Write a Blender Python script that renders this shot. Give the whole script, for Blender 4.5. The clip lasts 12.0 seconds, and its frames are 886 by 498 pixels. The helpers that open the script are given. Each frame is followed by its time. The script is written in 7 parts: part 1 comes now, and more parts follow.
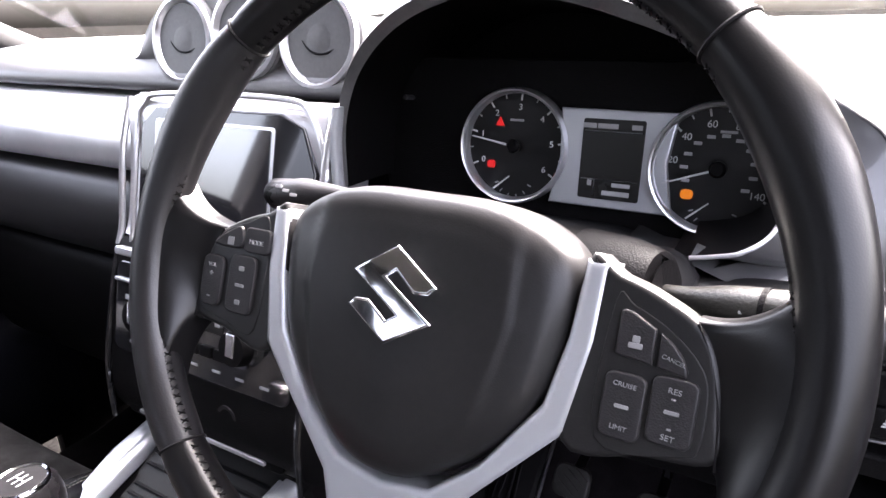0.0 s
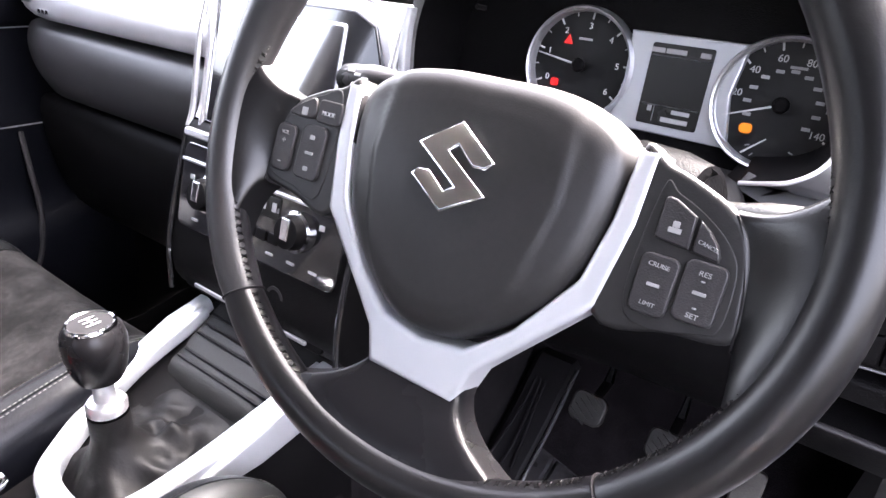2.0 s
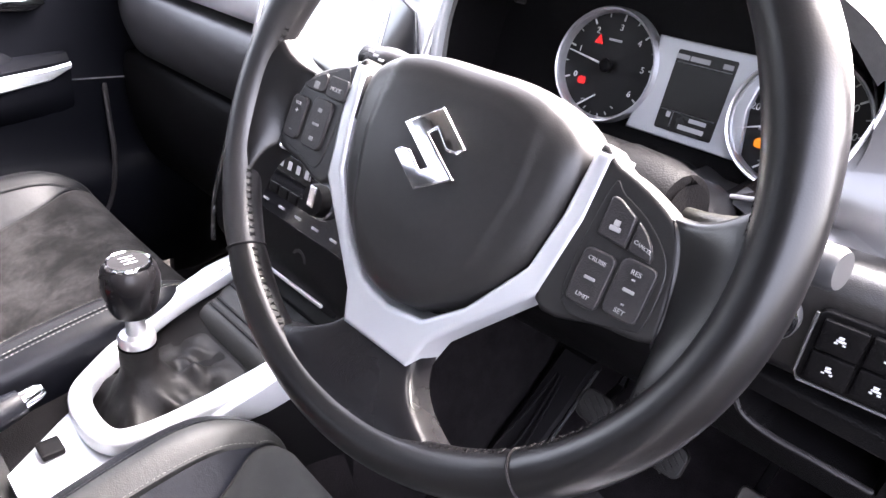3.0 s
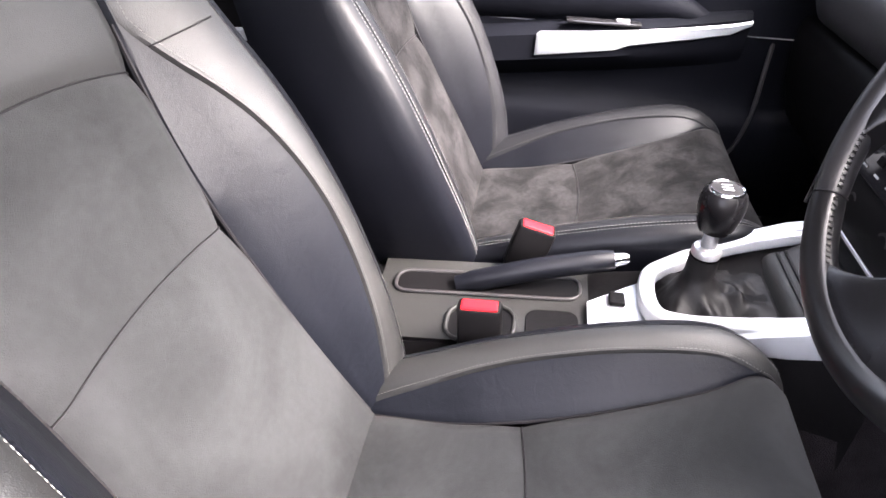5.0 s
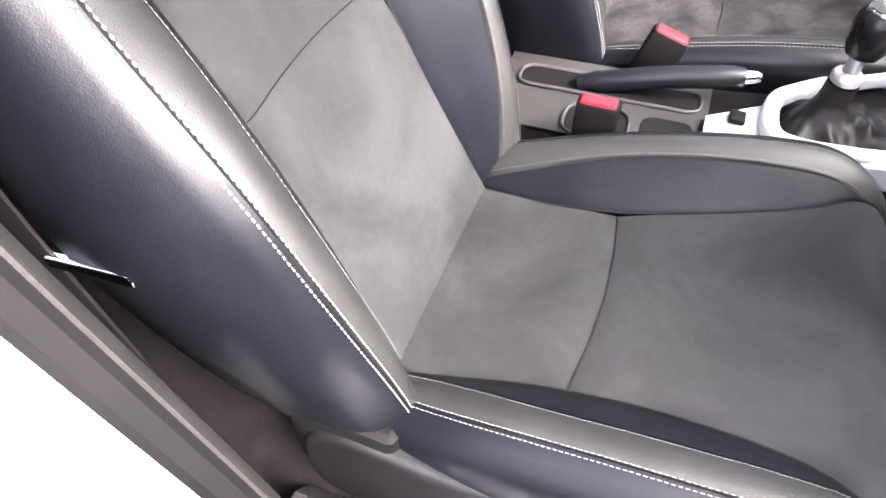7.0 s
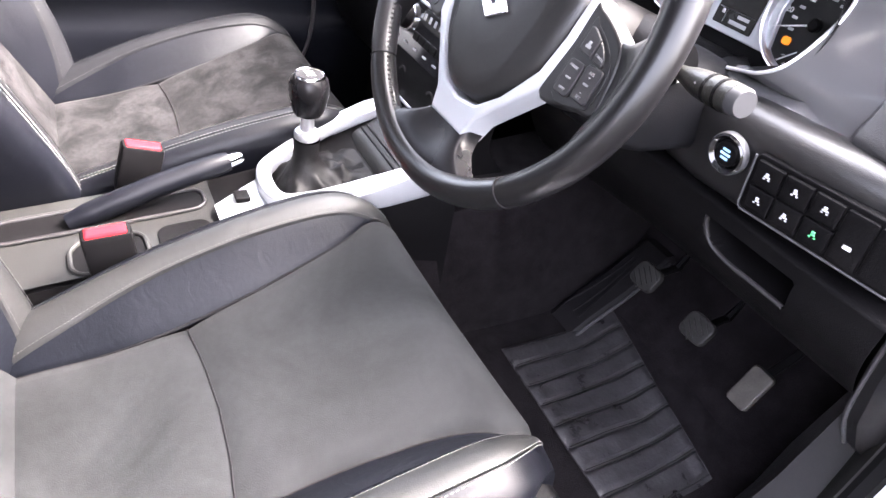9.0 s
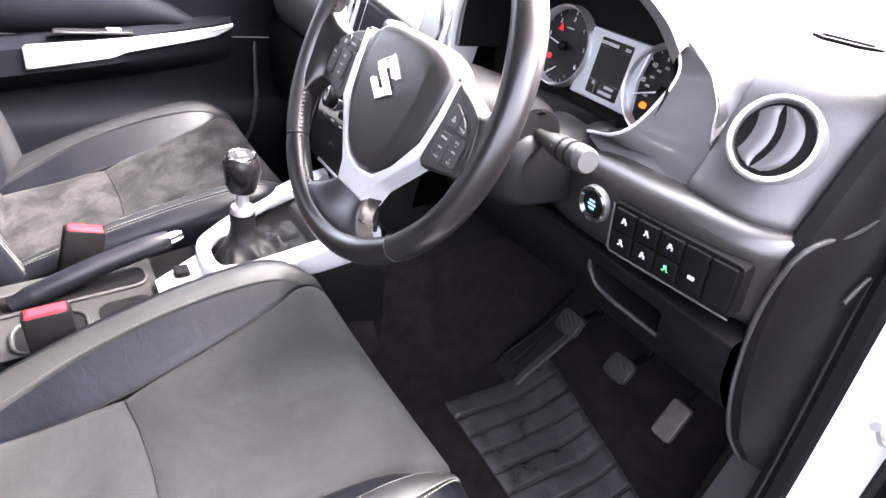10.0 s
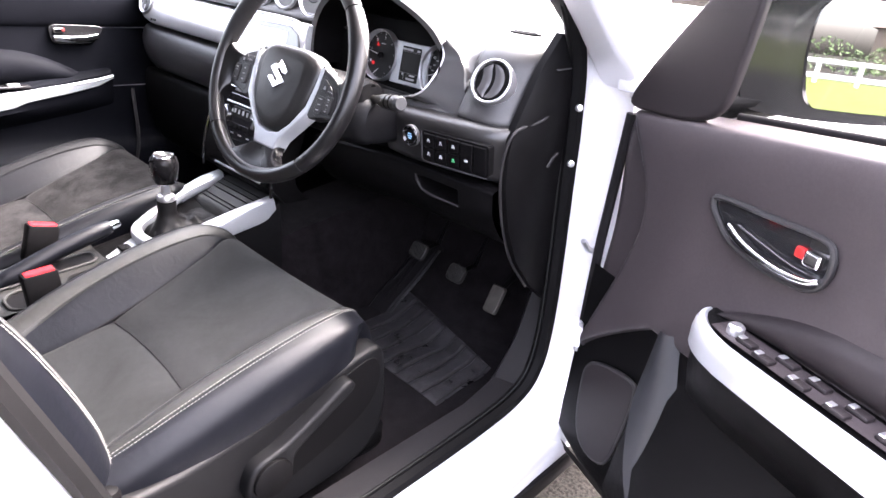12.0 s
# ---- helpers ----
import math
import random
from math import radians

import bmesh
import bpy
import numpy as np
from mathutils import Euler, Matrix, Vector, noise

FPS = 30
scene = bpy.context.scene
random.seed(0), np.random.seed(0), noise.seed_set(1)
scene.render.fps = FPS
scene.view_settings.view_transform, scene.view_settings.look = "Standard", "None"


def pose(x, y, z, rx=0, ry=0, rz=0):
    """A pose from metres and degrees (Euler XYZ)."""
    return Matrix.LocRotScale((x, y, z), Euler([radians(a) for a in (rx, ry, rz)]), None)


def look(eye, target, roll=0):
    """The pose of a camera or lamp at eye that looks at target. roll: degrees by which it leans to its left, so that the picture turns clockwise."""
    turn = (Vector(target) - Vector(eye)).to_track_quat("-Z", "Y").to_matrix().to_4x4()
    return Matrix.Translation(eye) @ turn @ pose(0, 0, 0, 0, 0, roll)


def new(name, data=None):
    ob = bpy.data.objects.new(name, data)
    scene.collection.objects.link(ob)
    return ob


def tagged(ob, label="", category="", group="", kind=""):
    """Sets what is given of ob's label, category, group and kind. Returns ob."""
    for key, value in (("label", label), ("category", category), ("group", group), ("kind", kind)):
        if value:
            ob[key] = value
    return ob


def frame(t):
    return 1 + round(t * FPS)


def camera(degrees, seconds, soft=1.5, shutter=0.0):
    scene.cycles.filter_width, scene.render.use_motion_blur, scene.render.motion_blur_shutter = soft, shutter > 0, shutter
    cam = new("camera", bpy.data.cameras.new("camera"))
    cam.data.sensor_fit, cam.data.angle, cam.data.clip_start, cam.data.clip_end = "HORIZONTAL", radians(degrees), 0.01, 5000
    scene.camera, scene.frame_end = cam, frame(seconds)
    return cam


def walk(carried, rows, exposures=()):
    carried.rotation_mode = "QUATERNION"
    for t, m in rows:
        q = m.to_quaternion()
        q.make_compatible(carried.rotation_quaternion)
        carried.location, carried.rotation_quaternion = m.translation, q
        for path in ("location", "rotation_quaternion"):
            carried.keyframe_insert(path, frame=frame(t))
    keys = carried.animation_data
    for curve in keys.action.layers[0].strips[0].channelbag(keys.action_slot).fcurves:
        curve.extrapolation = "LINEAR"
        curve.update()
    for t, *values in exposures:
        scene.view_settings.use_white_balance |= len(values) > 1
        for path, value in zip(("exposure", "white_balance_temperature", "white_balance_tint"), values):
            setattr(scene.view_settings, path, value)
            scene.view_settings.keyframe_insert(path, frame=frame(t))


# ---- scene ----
cam = camera(70.2, 12.0)
PATH = [
    (0, (0.54, -0.198, 1.166), (-0.414, 1.418, 0.474), -1.3),
    (0.5, (0.53, -0.225, 1.15), (-0.433, 1.365, 0.413), -1.1),
    (1, (0.532, -0.228, 1.145), (-0.431, 1.338, 0.356), 0.3),
    (1.5, (0.539, -0.23, 1.142), (-0.449, 1.295, 0.304), 2.3),
    (2, (0.553, -0.232, 1.142), (-0.466, 1.26, 0.284), 4.2),
    (2.5, (0.578, -0.218, 1.145), (-0.482, 1.231, 0.264), 5.7),
    (2.7, (0.589, -0.212, 1.147), (-0.506, 1.211, 0.266), 6.5),
    (4.5, (0.732, -0.266, 1.181), (-0.813, 0.068, -0.043), 7.9),
    (5, (0.753, -0.267, 1.186), (-0.87, -0.483, 0.037), 2.5),
    (5.5, (0.765, -0.266, 1.212), (-0.703, -0.971, 0.052), -1.0),
    (6, (0.799, -0.272, 1.202), (-0.537, -1.033, -0.077), -1.4),
    (6.5, (0.827, -0.267, 1.187), (-0.413, -0.859, -0.267), 0.5),
    (6.7, (0.838, -0.262, 1.188), (-0.373, -0.782, -0.316), 1.7),
    (8.3, (0.865, -0.319, 1.179), (-0.468, 0.179, -0.226), 12.9),
    (8.5, (0.855, -0.317, 1.179), (-0.491, 0.354, -0.139), 13.4),
    (9, (0.847, -0.295, 1.179), (-0.475, 0.621, -0.01), 12.3),
    (9.5, (0.865, -0.279, 1.188), (-0.46, 0.76, 0.109), 10.5),
    (10, (0.934, -0.272, 1.217), (-0.46, 0.756, 0.217), 9.6),
    (10.5, (1.061, -0.286, 1.236), (-0.426, 0.735, 0.371), 7.2),
    (11, (1.199, -0.34, 1.256), (-0.289, 0.729, 0.454), 6.8),
    (11.5, (1.251, -0.442, 1.24), (-0.121, 0.724, 0.369), 7.2),
    (12, (1.316, -0.597, 1.23), (0.137, 0.803, 0.423), 6.7),
]
EXPOSURES = [(t, s, 6480, 19) for t, s in ((0.0, 4.90), (1.0, 5.60), (2.5, 5.85), (4.5, 5.20), (5.0, 5.25), (5.5, 5.45), (6.0, 5.45), (6.5, 5.45), (8.5, 5.90), (9.5, 6.15), (10.5, 5.85), (11.0, 5.45), (11.5, 5.20), (12.0, 5.35))]
walk(cam, [(t, look(eye, target, roll)) for t, eye, target, roll in PATH], EXPOSURES)

# ---- world and light ----
world = bpy.data.worlds.new("world")
scene.world = world
world.use_nodes = True
_sky = world.node_tree.nodes.new("ShaderNodeTexSky")
_sky.sky_type = "NISHITA"
_sky.sun_disc = False
_sky.sun_elevation = radians(48)
_sky.sun_rotation = radians(18)
_sky.air_density = 0.7
_sky.dust_density = 10.0
_sky.ozone_density = 0.3
_bg = world.node_tree.nodes["Background"]
_bg.inputs["Strength"].default_value = 0.15
_veil = world.node_tree.nodes.new("ShaderNodeHueSaturation")  # thin even cloud
_veil.inputs["Saturation"].default_value = 0.5
world.node_tree.links.new(_sky.outputs["Color"], _veil.inputs["Color"])
world.node_tree.links.new(_veil.outputs["Color"], _bg.inputs["Color"])

sun_data = bpy.data.lights.new("sun", "SUN")
sun_data.energy = 0.33
sun_data.angle = radians(40)
sun_data.color = (1.0, 0.98, 0.97)
sun = new("sun", sun_data)
sun.matrix_world = look((0.620, 1.909, 2.229), (0, 0, 0))


# ---- materials ----
def mat(name, color, rough=0.5, metal=0.0, var=0.25, var_scale=9.0, bump=0.0, bump_scale=400.0, kind="noise",
        coat=0.0, sheen=0.0, spec=0.5, emit=None, emit_strength=0.0, color2=None, rough_var=0.1, fine=0.0, fine_scale=250.0,
        crease=0.0, warp=0.0, soft=0.2):
    m = bpy.data.materials.new(name)
    m.use_nodes = True
    nt = m.node_tree
    n, l = nt.nodes, nt.links
    b = n["Principled BSDF"]
    b.inputs["Roughness"].default_value = rough
    b.inputs["Metallic"].default_value = metal
    b.inputs["Coat Weight"].default_value = coat
    b.inputs["Coat Roughness"].default_value = 0.06
    b.inputs["Sheen Weight"].default_value = sheen
    b.inputs["Specular IOR Level"].default_value = spec
    tc = n.new("ShaderNodeTexCoord")
    big = n.new("ShaderNodeTexNoise")
    big.inputs["Scale"].default_value = var_scale
    big.inputs["Detail"].default_value = 5.0
    big.inputs["Roughness"].default_value = 0.6
    big.inputs["Distortion"].default_value = warp
    l.new(tc.outputs["Object"], big.inputs["Vector"])
    ramp = n.new("ShaderNodeMapRange")
    ramp.inputs["From Min"].default_value, ramp.inputs["From Max"].default_value = 0.5 - soft, 0.5 + soft
    l.new(big.outputs["Fac"], ramp.inputs["Value"])
    mix = n.new("ShaderNodeMix")
    mix.data_type = "RGBA"
    c2 = color2 or tuple(min(1.0, c * (1 + var)) for c in color)
    c1 = tuple(c * (1 - var) for c in color) if color2 is None else color
    mix.inputs[6].default_value = (*c1, 1)
    mix.inputs[7].default_value = (*c2, 1)
    l.new(ramp.outputs["Result"], mix.inputs[0])
    out = mix.outputs[2]
    if fine > 0:
        fn = n.new("ShaderNodeTexNoise")
        fn.inputs["Scale"].default_value = fine_scale
        fn.inputs["Detail"].default_value = 3.0
        l.new(tc.outputs["Object"], fn.inputs["Vector"])
        fr = n.new("ShaderNodeMapRange")
        fr.inputs["From Min"].default_value, fr.inputs["From Max"].default_value = 0.3, 0.7
        fr.inputs["To Min"].default_value, fr.inputs["To Max"].default_value = 1 - fine, 1 + fine
        l.new(fn.outputs["Fac"], fr.inputs["Value"])
        mul = n.new("ShaderNodeVectorMath")
        mul.operation = "SCALE"
        l.new(out, mul.inputs[0])
        l.new(fr.outputs["Result"], mul.inputs["Scale"])
        out = mul.outputs["Vector"]
    l.new(out, b.inputs["Base Color"])
    if rough_var > 0:
        rr = n.new("ShaderNodeMapRange")
        rr.inputs["To Min"].default_value = max(0.02, rough - rough_var)
        rr.inputs["To Max"].default_value = min(1.0, rough + rough_var)
        l.new(big.outputs["Fac"], rr.inputs["Value"])
        l.new(rr.outputs["Result"], b.inputs["Roughness"])
    if bump > 0:
        if kind == "voronoi":
            t = n.new("ShaderNodeTexVoronoi")
            t.inputs["Scale"].default_value = bump_scale
            src = t.outputs["Distance"]
        else:
            t = n.new("ShaderNodeTexNoise")
            t.inputs["Scale"].default_value = bump_scale
            t.inputs["Detail"].default_value = 4.0
            src = t.outputs["Fac"]
        l.new(tc.outputs["Object"], t.inputs["Vector"])
        bp = n.new("ShaderNodeBump")
        bp.inputs["Strength"].default_value = bump
        bp.inputs["Distance"].default_value = 0.0015
        l.new(src, bp.inputs["Height"])
        if crease > 0:
            mp = n.new("ShaderNodeMapping")
            mp.inputs["Scale"].default_value = (15, 58, 58)
            l.new(tc.outputs["Object"], mp.inputs["Vector"])
            cn = n.new("ShaderNodeTexNoise")
            cn.inputs["Scale"].default_value = 1.0
            cn.inputs["Detail"].default_value = 3.0
            cn.inputs["Distortion"].default_value = 0.6
            l.new(mp.outputs["Vector"], cn.inputs["Vector"])
            cb = n.new("ShaderNodeBump")
            cb.inputs["Strength"].default_value = crease
            cb.inputs["Distance"].default_value = 0.004
            l.new(cn.outputs["Fac"], cb.inputs["Height"])
            l.new(cb.outputs["Normal"], bp.inputs["Normal"])
        l.new(bp.outputs["Normal"], b.inputs["Normal"])
    if emit:
        b.inputs["Emission Color"].default_value = (*emit, 1)
        b.inputs["Emission Strength"].default_value = emit_strength
    return m


LEATHER = mat("leather_black", (0.00992, 0.00952, 0.00972), 0.38, var=0.2, bump=0.04, bump_scale=1100, kind="voronoi", fine=0.12, spec=0.35)
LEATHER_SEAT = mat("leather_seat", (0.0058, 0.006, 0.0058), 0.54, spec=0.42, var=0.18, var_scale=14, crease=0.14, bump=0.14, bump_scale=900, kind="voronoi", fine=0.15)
# same seat leather; its darker navy paints the shade on the sides
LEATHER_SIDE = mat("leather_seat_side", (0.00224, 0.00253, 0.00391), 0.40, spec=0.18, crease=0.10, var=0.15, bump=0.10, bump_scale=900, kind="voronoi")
# passenger door trim, blackened to stand in for the shade on it
DOOR_SHADED = mat("door_trim_shaded", (0.00315, 0.00343, 0.00476), 0.6, spec=0.02, var=0.15, bump=0.10, bump_scale=900, kind="voronoi")
# same leather as the band; darker blue paints the slope's shade
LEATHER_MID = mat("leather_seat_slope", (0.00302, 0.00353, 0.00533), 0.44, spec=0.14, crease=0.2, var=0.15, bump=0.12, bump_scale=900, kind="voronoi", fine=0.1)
# passenger leather, dulled to carry that seat's shade
LEATHER_SHADED = mat("leather_seat_shaded", (0.00608, 0.00629, 0.00716), 0.46, spec=0.12, var=0.15, crease=0.14, bump=0.12, bump_scale=900, kind="voronoi", fine=0.1)
LEATHER_WHEEL = mat("leather_wheel", (0.00349, 0.00335, 0.00377), 0.30, var=0.08, var_scale=14, bump=0.03, bump_scale=1100, kind="voronoi", rough_var=0.05, spec=0.36)
LEATHER_KNOB = mat("leather_knob", (0.0052, 0.0050, 0.0056), 0.28, spec=0.16, var=0.08, bump=0.03, bump_scale=1100, kind="voronoi")
LEATHER_PERF = mat("leather_perforated", (0.00992, 0.00961, 0.01054), 0.34, var=0.08, bump=0.05, bump_scale=1000, kind="voronoi")
SUEDE = mat("suede", (0.0167, 0.0174, 0.0179), 0.95, var=0.26, var_scale=6, warp=0.8, soft=0.14, spec=0.03, sheen=0.02, bump=0.3, bump_scale=900, rough_var=0.03, fine=0.07, fine_scale=110)
# brushed suede, also darkened to carry the passenger seat's shade
SUEDE_SHADED = mat("suede_brushed_shaded", (0.00376, 0.00365, 0.00382), 0.95, color2=(0.0148, 0.0142, 0.0147), var_scale=15, warp=0.5, soft=0.11, spec=0.03, sheen=0.02, bump=0.4, bump_scale=900, rough_var=0.03, fine=0.22, fine_scale=120)
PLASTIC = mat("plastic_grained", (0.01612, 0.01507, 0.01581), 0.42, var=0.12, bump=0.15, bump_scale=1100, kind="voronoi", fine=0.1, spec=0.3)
# dark dash plastic paled: the sky light on top is in the colour
PLASTIC_LIT = mat("plastic_dash_top_lit", (0.0632, 0.062, 0.0624), 0.36, var=0.12, bump=0.15, bump_scale=1000, kind="voronoi", fine=0.1)
PLASTIC_DARK = mat("plastic_dark", (0.0033, 0.00312, 0.00336), 0.45, spec=0.05, var=0.15, bump=0.25, bump_scale=900, kind="voronoi")
PLASTIC_GREY = mat("plastic_grey", (0.03472, 0.03472, 0.03472), 0.55, var=0.10, bump=0.2, bump_scale=900, kind="voronoi", fine=0.06, spec=0.2)
PIANO = mat("gloss_black", (0.010, 0.010, 0.011), 0.07, var=0.1, coat=0.6, rough_var=0.03)
DECOR = mat("decor_grey", (0.56, 0.55, 0.56), 0.32, metal=0.7, var=0.1, rough_var=0.05)
DECOR_SIDE = mat("decor_side", (0.055, 0.0545, 0.057), 0.32, metal=0.2, var=0.08, rough_var=0.05, coat=0.6)
SATIN = mat("satin_silver", (0.55, 0.55, 0.565), 0.30, metal=0.85, var=0.05, rough_var=0.06, fine=0.04)
SATIN_DOOR = mat("satin_silver_paint", (0.42, 0.435, 0.455), 0.34, metal=0.5, var=0.05, rough_var=0.06)
CHROME = mat("chrome", (0.82, 0.82, 0.84), 0.10, metal=1.0, var=0.04, rough_var=0.05)
EMBLEM = mat("emblem_chrome", (0.86, 0.86, 0.88), 0.05, metal=1.0, var=0.03, rough_var=0.02, bump=0.35, bump_scale=10)
RUBBER = mat("rubber", (0.00682, 0.0062, 0.00682), 0.62, spec=0.12, var=0.2, bump=0.1, bump_scale=300)
PAINT = mat("car_paint_silver", (0.72, 0.72, 0.745), 0.30, metal=0.2, var=0.04, var_scale=4, coat=0.6, rough_var=0.06, fine=0.04, fine_scale=1500)
CARPET = mat("carpet", (0.0068, 0.0057, 0.0064), 0.97, var=0.5, var_scale=30, bump=1.0, bump_scale=600, spec=0.03, sheen=0.03, rough_var=0.02, fine=0.35, fine_scale=500)
MAT_RUBBER = mat("mat_rubber", (0.0265, 0.0252, 0.0269), 0.30, var=0.45, var_scale=25, bump=0.4, bump_scale=160, fine=0.25, fine_scale=180, spec=0.42)
PEDAL_RUBBER = mat("pedal_rubber", (0.0153, 0.0145, 0.014), 0.55, var=0.35, var_scale=60, bump=0.3, bump_scale=300, spec=0.2)
PEDAL_WORN = mat("pedal_worn", (0.043, 0.039, 0.035), 0.5, var=0.3, var_scale=50, bump=0.2, bump_scale=300, spec=0.2)
RED = mat("red_plastic", (0.34, 0.006, 0.009), 0.35, var=0.12, var_scale=60, spec=0.15)
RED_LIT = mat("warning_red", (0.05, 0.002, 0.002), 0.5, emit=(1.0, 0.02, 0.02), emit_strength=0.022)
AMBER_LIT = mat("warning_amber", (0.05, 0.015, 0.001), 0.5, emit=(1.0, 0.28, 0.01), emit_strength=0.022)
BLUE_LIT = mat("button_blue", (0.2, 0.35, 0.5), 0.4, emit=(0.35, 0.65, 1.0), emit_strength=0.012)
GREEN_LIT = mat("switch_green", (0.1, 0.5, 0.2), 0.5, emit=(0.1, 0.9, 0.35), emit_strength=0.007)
WHITE = mat("white_print", (0.465, 0.465, 0.4712), 0.5, var=0.05)
GREY_PRINT = mat("grey_print", (0.2604, 0.2604, 0.2666), 0.5, var=0.05)
BUTTON_PRINT = mat("button_print", (0.186, 0.186, 0.1891), 0.5, var=0.1)
FACE = mat("gauge_face", (0.00744, 0.00744, 0.00806), 0.5, var=0.1)
LCD = mat("lcd_grey", (0.0136, 0.0136, 0.0131), 0.25, var=0.06, spec=0.2)
SCREEN = mat("screen_glass", (0.012, 0.012, 0.014), 0.04, var=0.1, spec=1.0, coat=1.0, rough_var=0.02)
THREAD = mat("thread", (0.13, 0.128, 0.122), 0.8, var=0.15)
THREAD_DIM = mat("thread_dull", (0.075, 0.074, 0.07), 0.8, var=0.15)
LABEL = mat("white_label", (0.80, 0.79, 0.78), 0.6, var=0.05)
ORANGE = mat("orange_label", (0.85, 0.26, 0.04), 0.5, var=0.1)
HEADLINER = mat("headliner", (0.64, 0.63, 0.61), 0.95, var=0.06, bump=0.3, bump_scale=500)
ASPHALT = mat("asphalt", (0.0031, 0.002914, 0.00279), 0.9, spec=0.0, color2=(0.0124, 0.01178, 0.01085), var_scale=110, soft=0.08, bump=1.0, bump_scale=160, fine=0.35, fine_scale=300)
GRASS = mat("grass", (0.0161, 0.0213, 0.00663), 0.95, spec=0.0, color2=(0.0272, 0.0314, 0.0123), var_scale=3, bump=1.0, bump_scale=60, fine=0.4, fine_scale=50)
HEDGE = mat("hedge_leaf", (0.00744, 0.01736, 0.00372), 0.8, spec=0.1, color2=(0.01612, 0.0279, 0.00744), var_scale=6)
RAILPAINT = mat("rail_white", (0.4836, 0.4836, 0.4774), 0.6, var=0.08, var_scale=12)
BRICK = mat("house_render", (0.062, 0.0465, 0.0341), 0.9, var=0.15, var_scale=3)
ROOFTILE = mat("roof_tile", (0.0372, 0.0248, 0.01984), 0.9, var=0.25, var_scale=5)
# pale colour for the made-up ground that burns out white
GLARE_GROUND = mat("concrete", (0.30, 0.295, 0.285), 0.9, var=0.15, var_scale=1.5, bump=0.4, bump_scale=60, fine=0.1, fine_scale=40)
ROAD = mat("road", (0.035, 0.035, 0.037), 0.9, var=0.15, bump=0.5, bump_scale=80)
MIRROR = mat("mirror_silver", (0.92, 0.93, 0.95), 0.015, metal=1.0, var=0.01, rough_var=0.0)


def glass_mat(name, tint, gloss):
    m = bpy.data.materials.new(name)
    m.use_nodes = True
    n, l = m.node_tree.nodes, m.node_tree.links
    n.remove(n["Principled BSDF"])
    t = n.new("ShaderNodeBsdfTransparent")
    t.inputs["Color"].default_value = (*tint, 1)
    g = n.new("ShaderNodeBsdfGlossy")
    g.inputs["Roughness"].default_value = 0.02
    mx = n.new("ShaderNodeMixShader")
    mx.inputs[0].default_value = gloss
    l.new(t.outputs[0], mx.inputs[1])
    l.new(g.outputs[0], mx.inputs[2])
    l.new(mx.outputs[0], n["Material Output"].inputs["Surface"])
    return m


GLASS = glass_mat("window_glass", (0.93, 0.96, 0.94), 0.03)
# tint for the unseen rear glass, set to dim light from behind
PRIVACY = glass_mat("privacy_glass", (0.34, 0.35, 0.36), 0.04)


# ---- mesh helpers ----
def V(*a):
    return Vector(a)


def thing(name, label, category, group="", m=None):
    ob = new(name)
    ob.empty_display_size = 0.05
    if m is not None:
        ob.matrix_world = m
    return tagged(ob, label, category, group)


def part(name, bm, material, parent=None, label="", sharp=38, kind=""):
    bmesh.ops.recalc_face_normals(bm, faces=bm.faces)
    me = bpy.data.meshes.new(name)
    bm.to_mesh(me)
    bm.free()
    me.materials.append(material)
    if len(me.polygons):
        me.shade_smooth()
        me.set_sharp_from_angle(angle=radians(sharp))
    ob = new(name, me)
    if parent is not None:
        ob.parent = parent
    return tagged(ob, label, "", "", kind)


def single(name, bm, material, label, category, group="", kind="", sharp=38):
    ob = part(name, bm, material, None, label, sharp, kind)
    return tagged(ob, "", category, group)


def structure(name, bm, material, label, sharp=38):
    ob = part(name, bm, material, None, label, sharp, "structure")
    return tagged(ob, "", name.replace("_", " "))


def grid(rows, loop=False, ring=False, caps=False, bm=None):
    """Quads between rows of points. loop: rows are closed; ring: the last row joins the first."""
    bm = bm or bmesh.new()
    vs = [[bm.verts.new(p) for p in r] for r in rows]
    k = len(rows[0])
    for i in range(len(rows) if ring else len(rows) - 1):
        a, b = vs[i], vs[(i + 1) % len(rows)]
        for j in range(k if loop else k - 1):
            bm.faces.new((a[j], a[(j + 1) % k], b[(j + 1) % k], b[j]))
    if caps:
        bm.faces.new(vs[0])
        bm.faces.new(vs[-1])
    return bm


def catmull(pts, n, closed=False):
    p = np.array(pts, float)
    k = len(p)
    out = []
    segs = k if closed else k - 1
    for i in range(n + (0 if closed else 1)):
        u = i * segs / n
        j = min(int(u), segs - 1)
        f = u - j
        if closed:
            a, b, c, d = p[(j - 1) % k], p[j], p[(j + 1) % k], p[(j + 2) % k]
        else:
            b, c = p[j], p[j + 1]
            a = p[j - 1] if j > 0 else 2 * b - c
            d = p[j + 2] if j + 2 < k else 2 * c - b
        out.append(0.5 * (2 * b + (c - a) * f + (2 * a - 5 * b + 4 * c - d) * f ** 2 + (3 * b - a - 3 * c + d) * f ** 3))
    return out


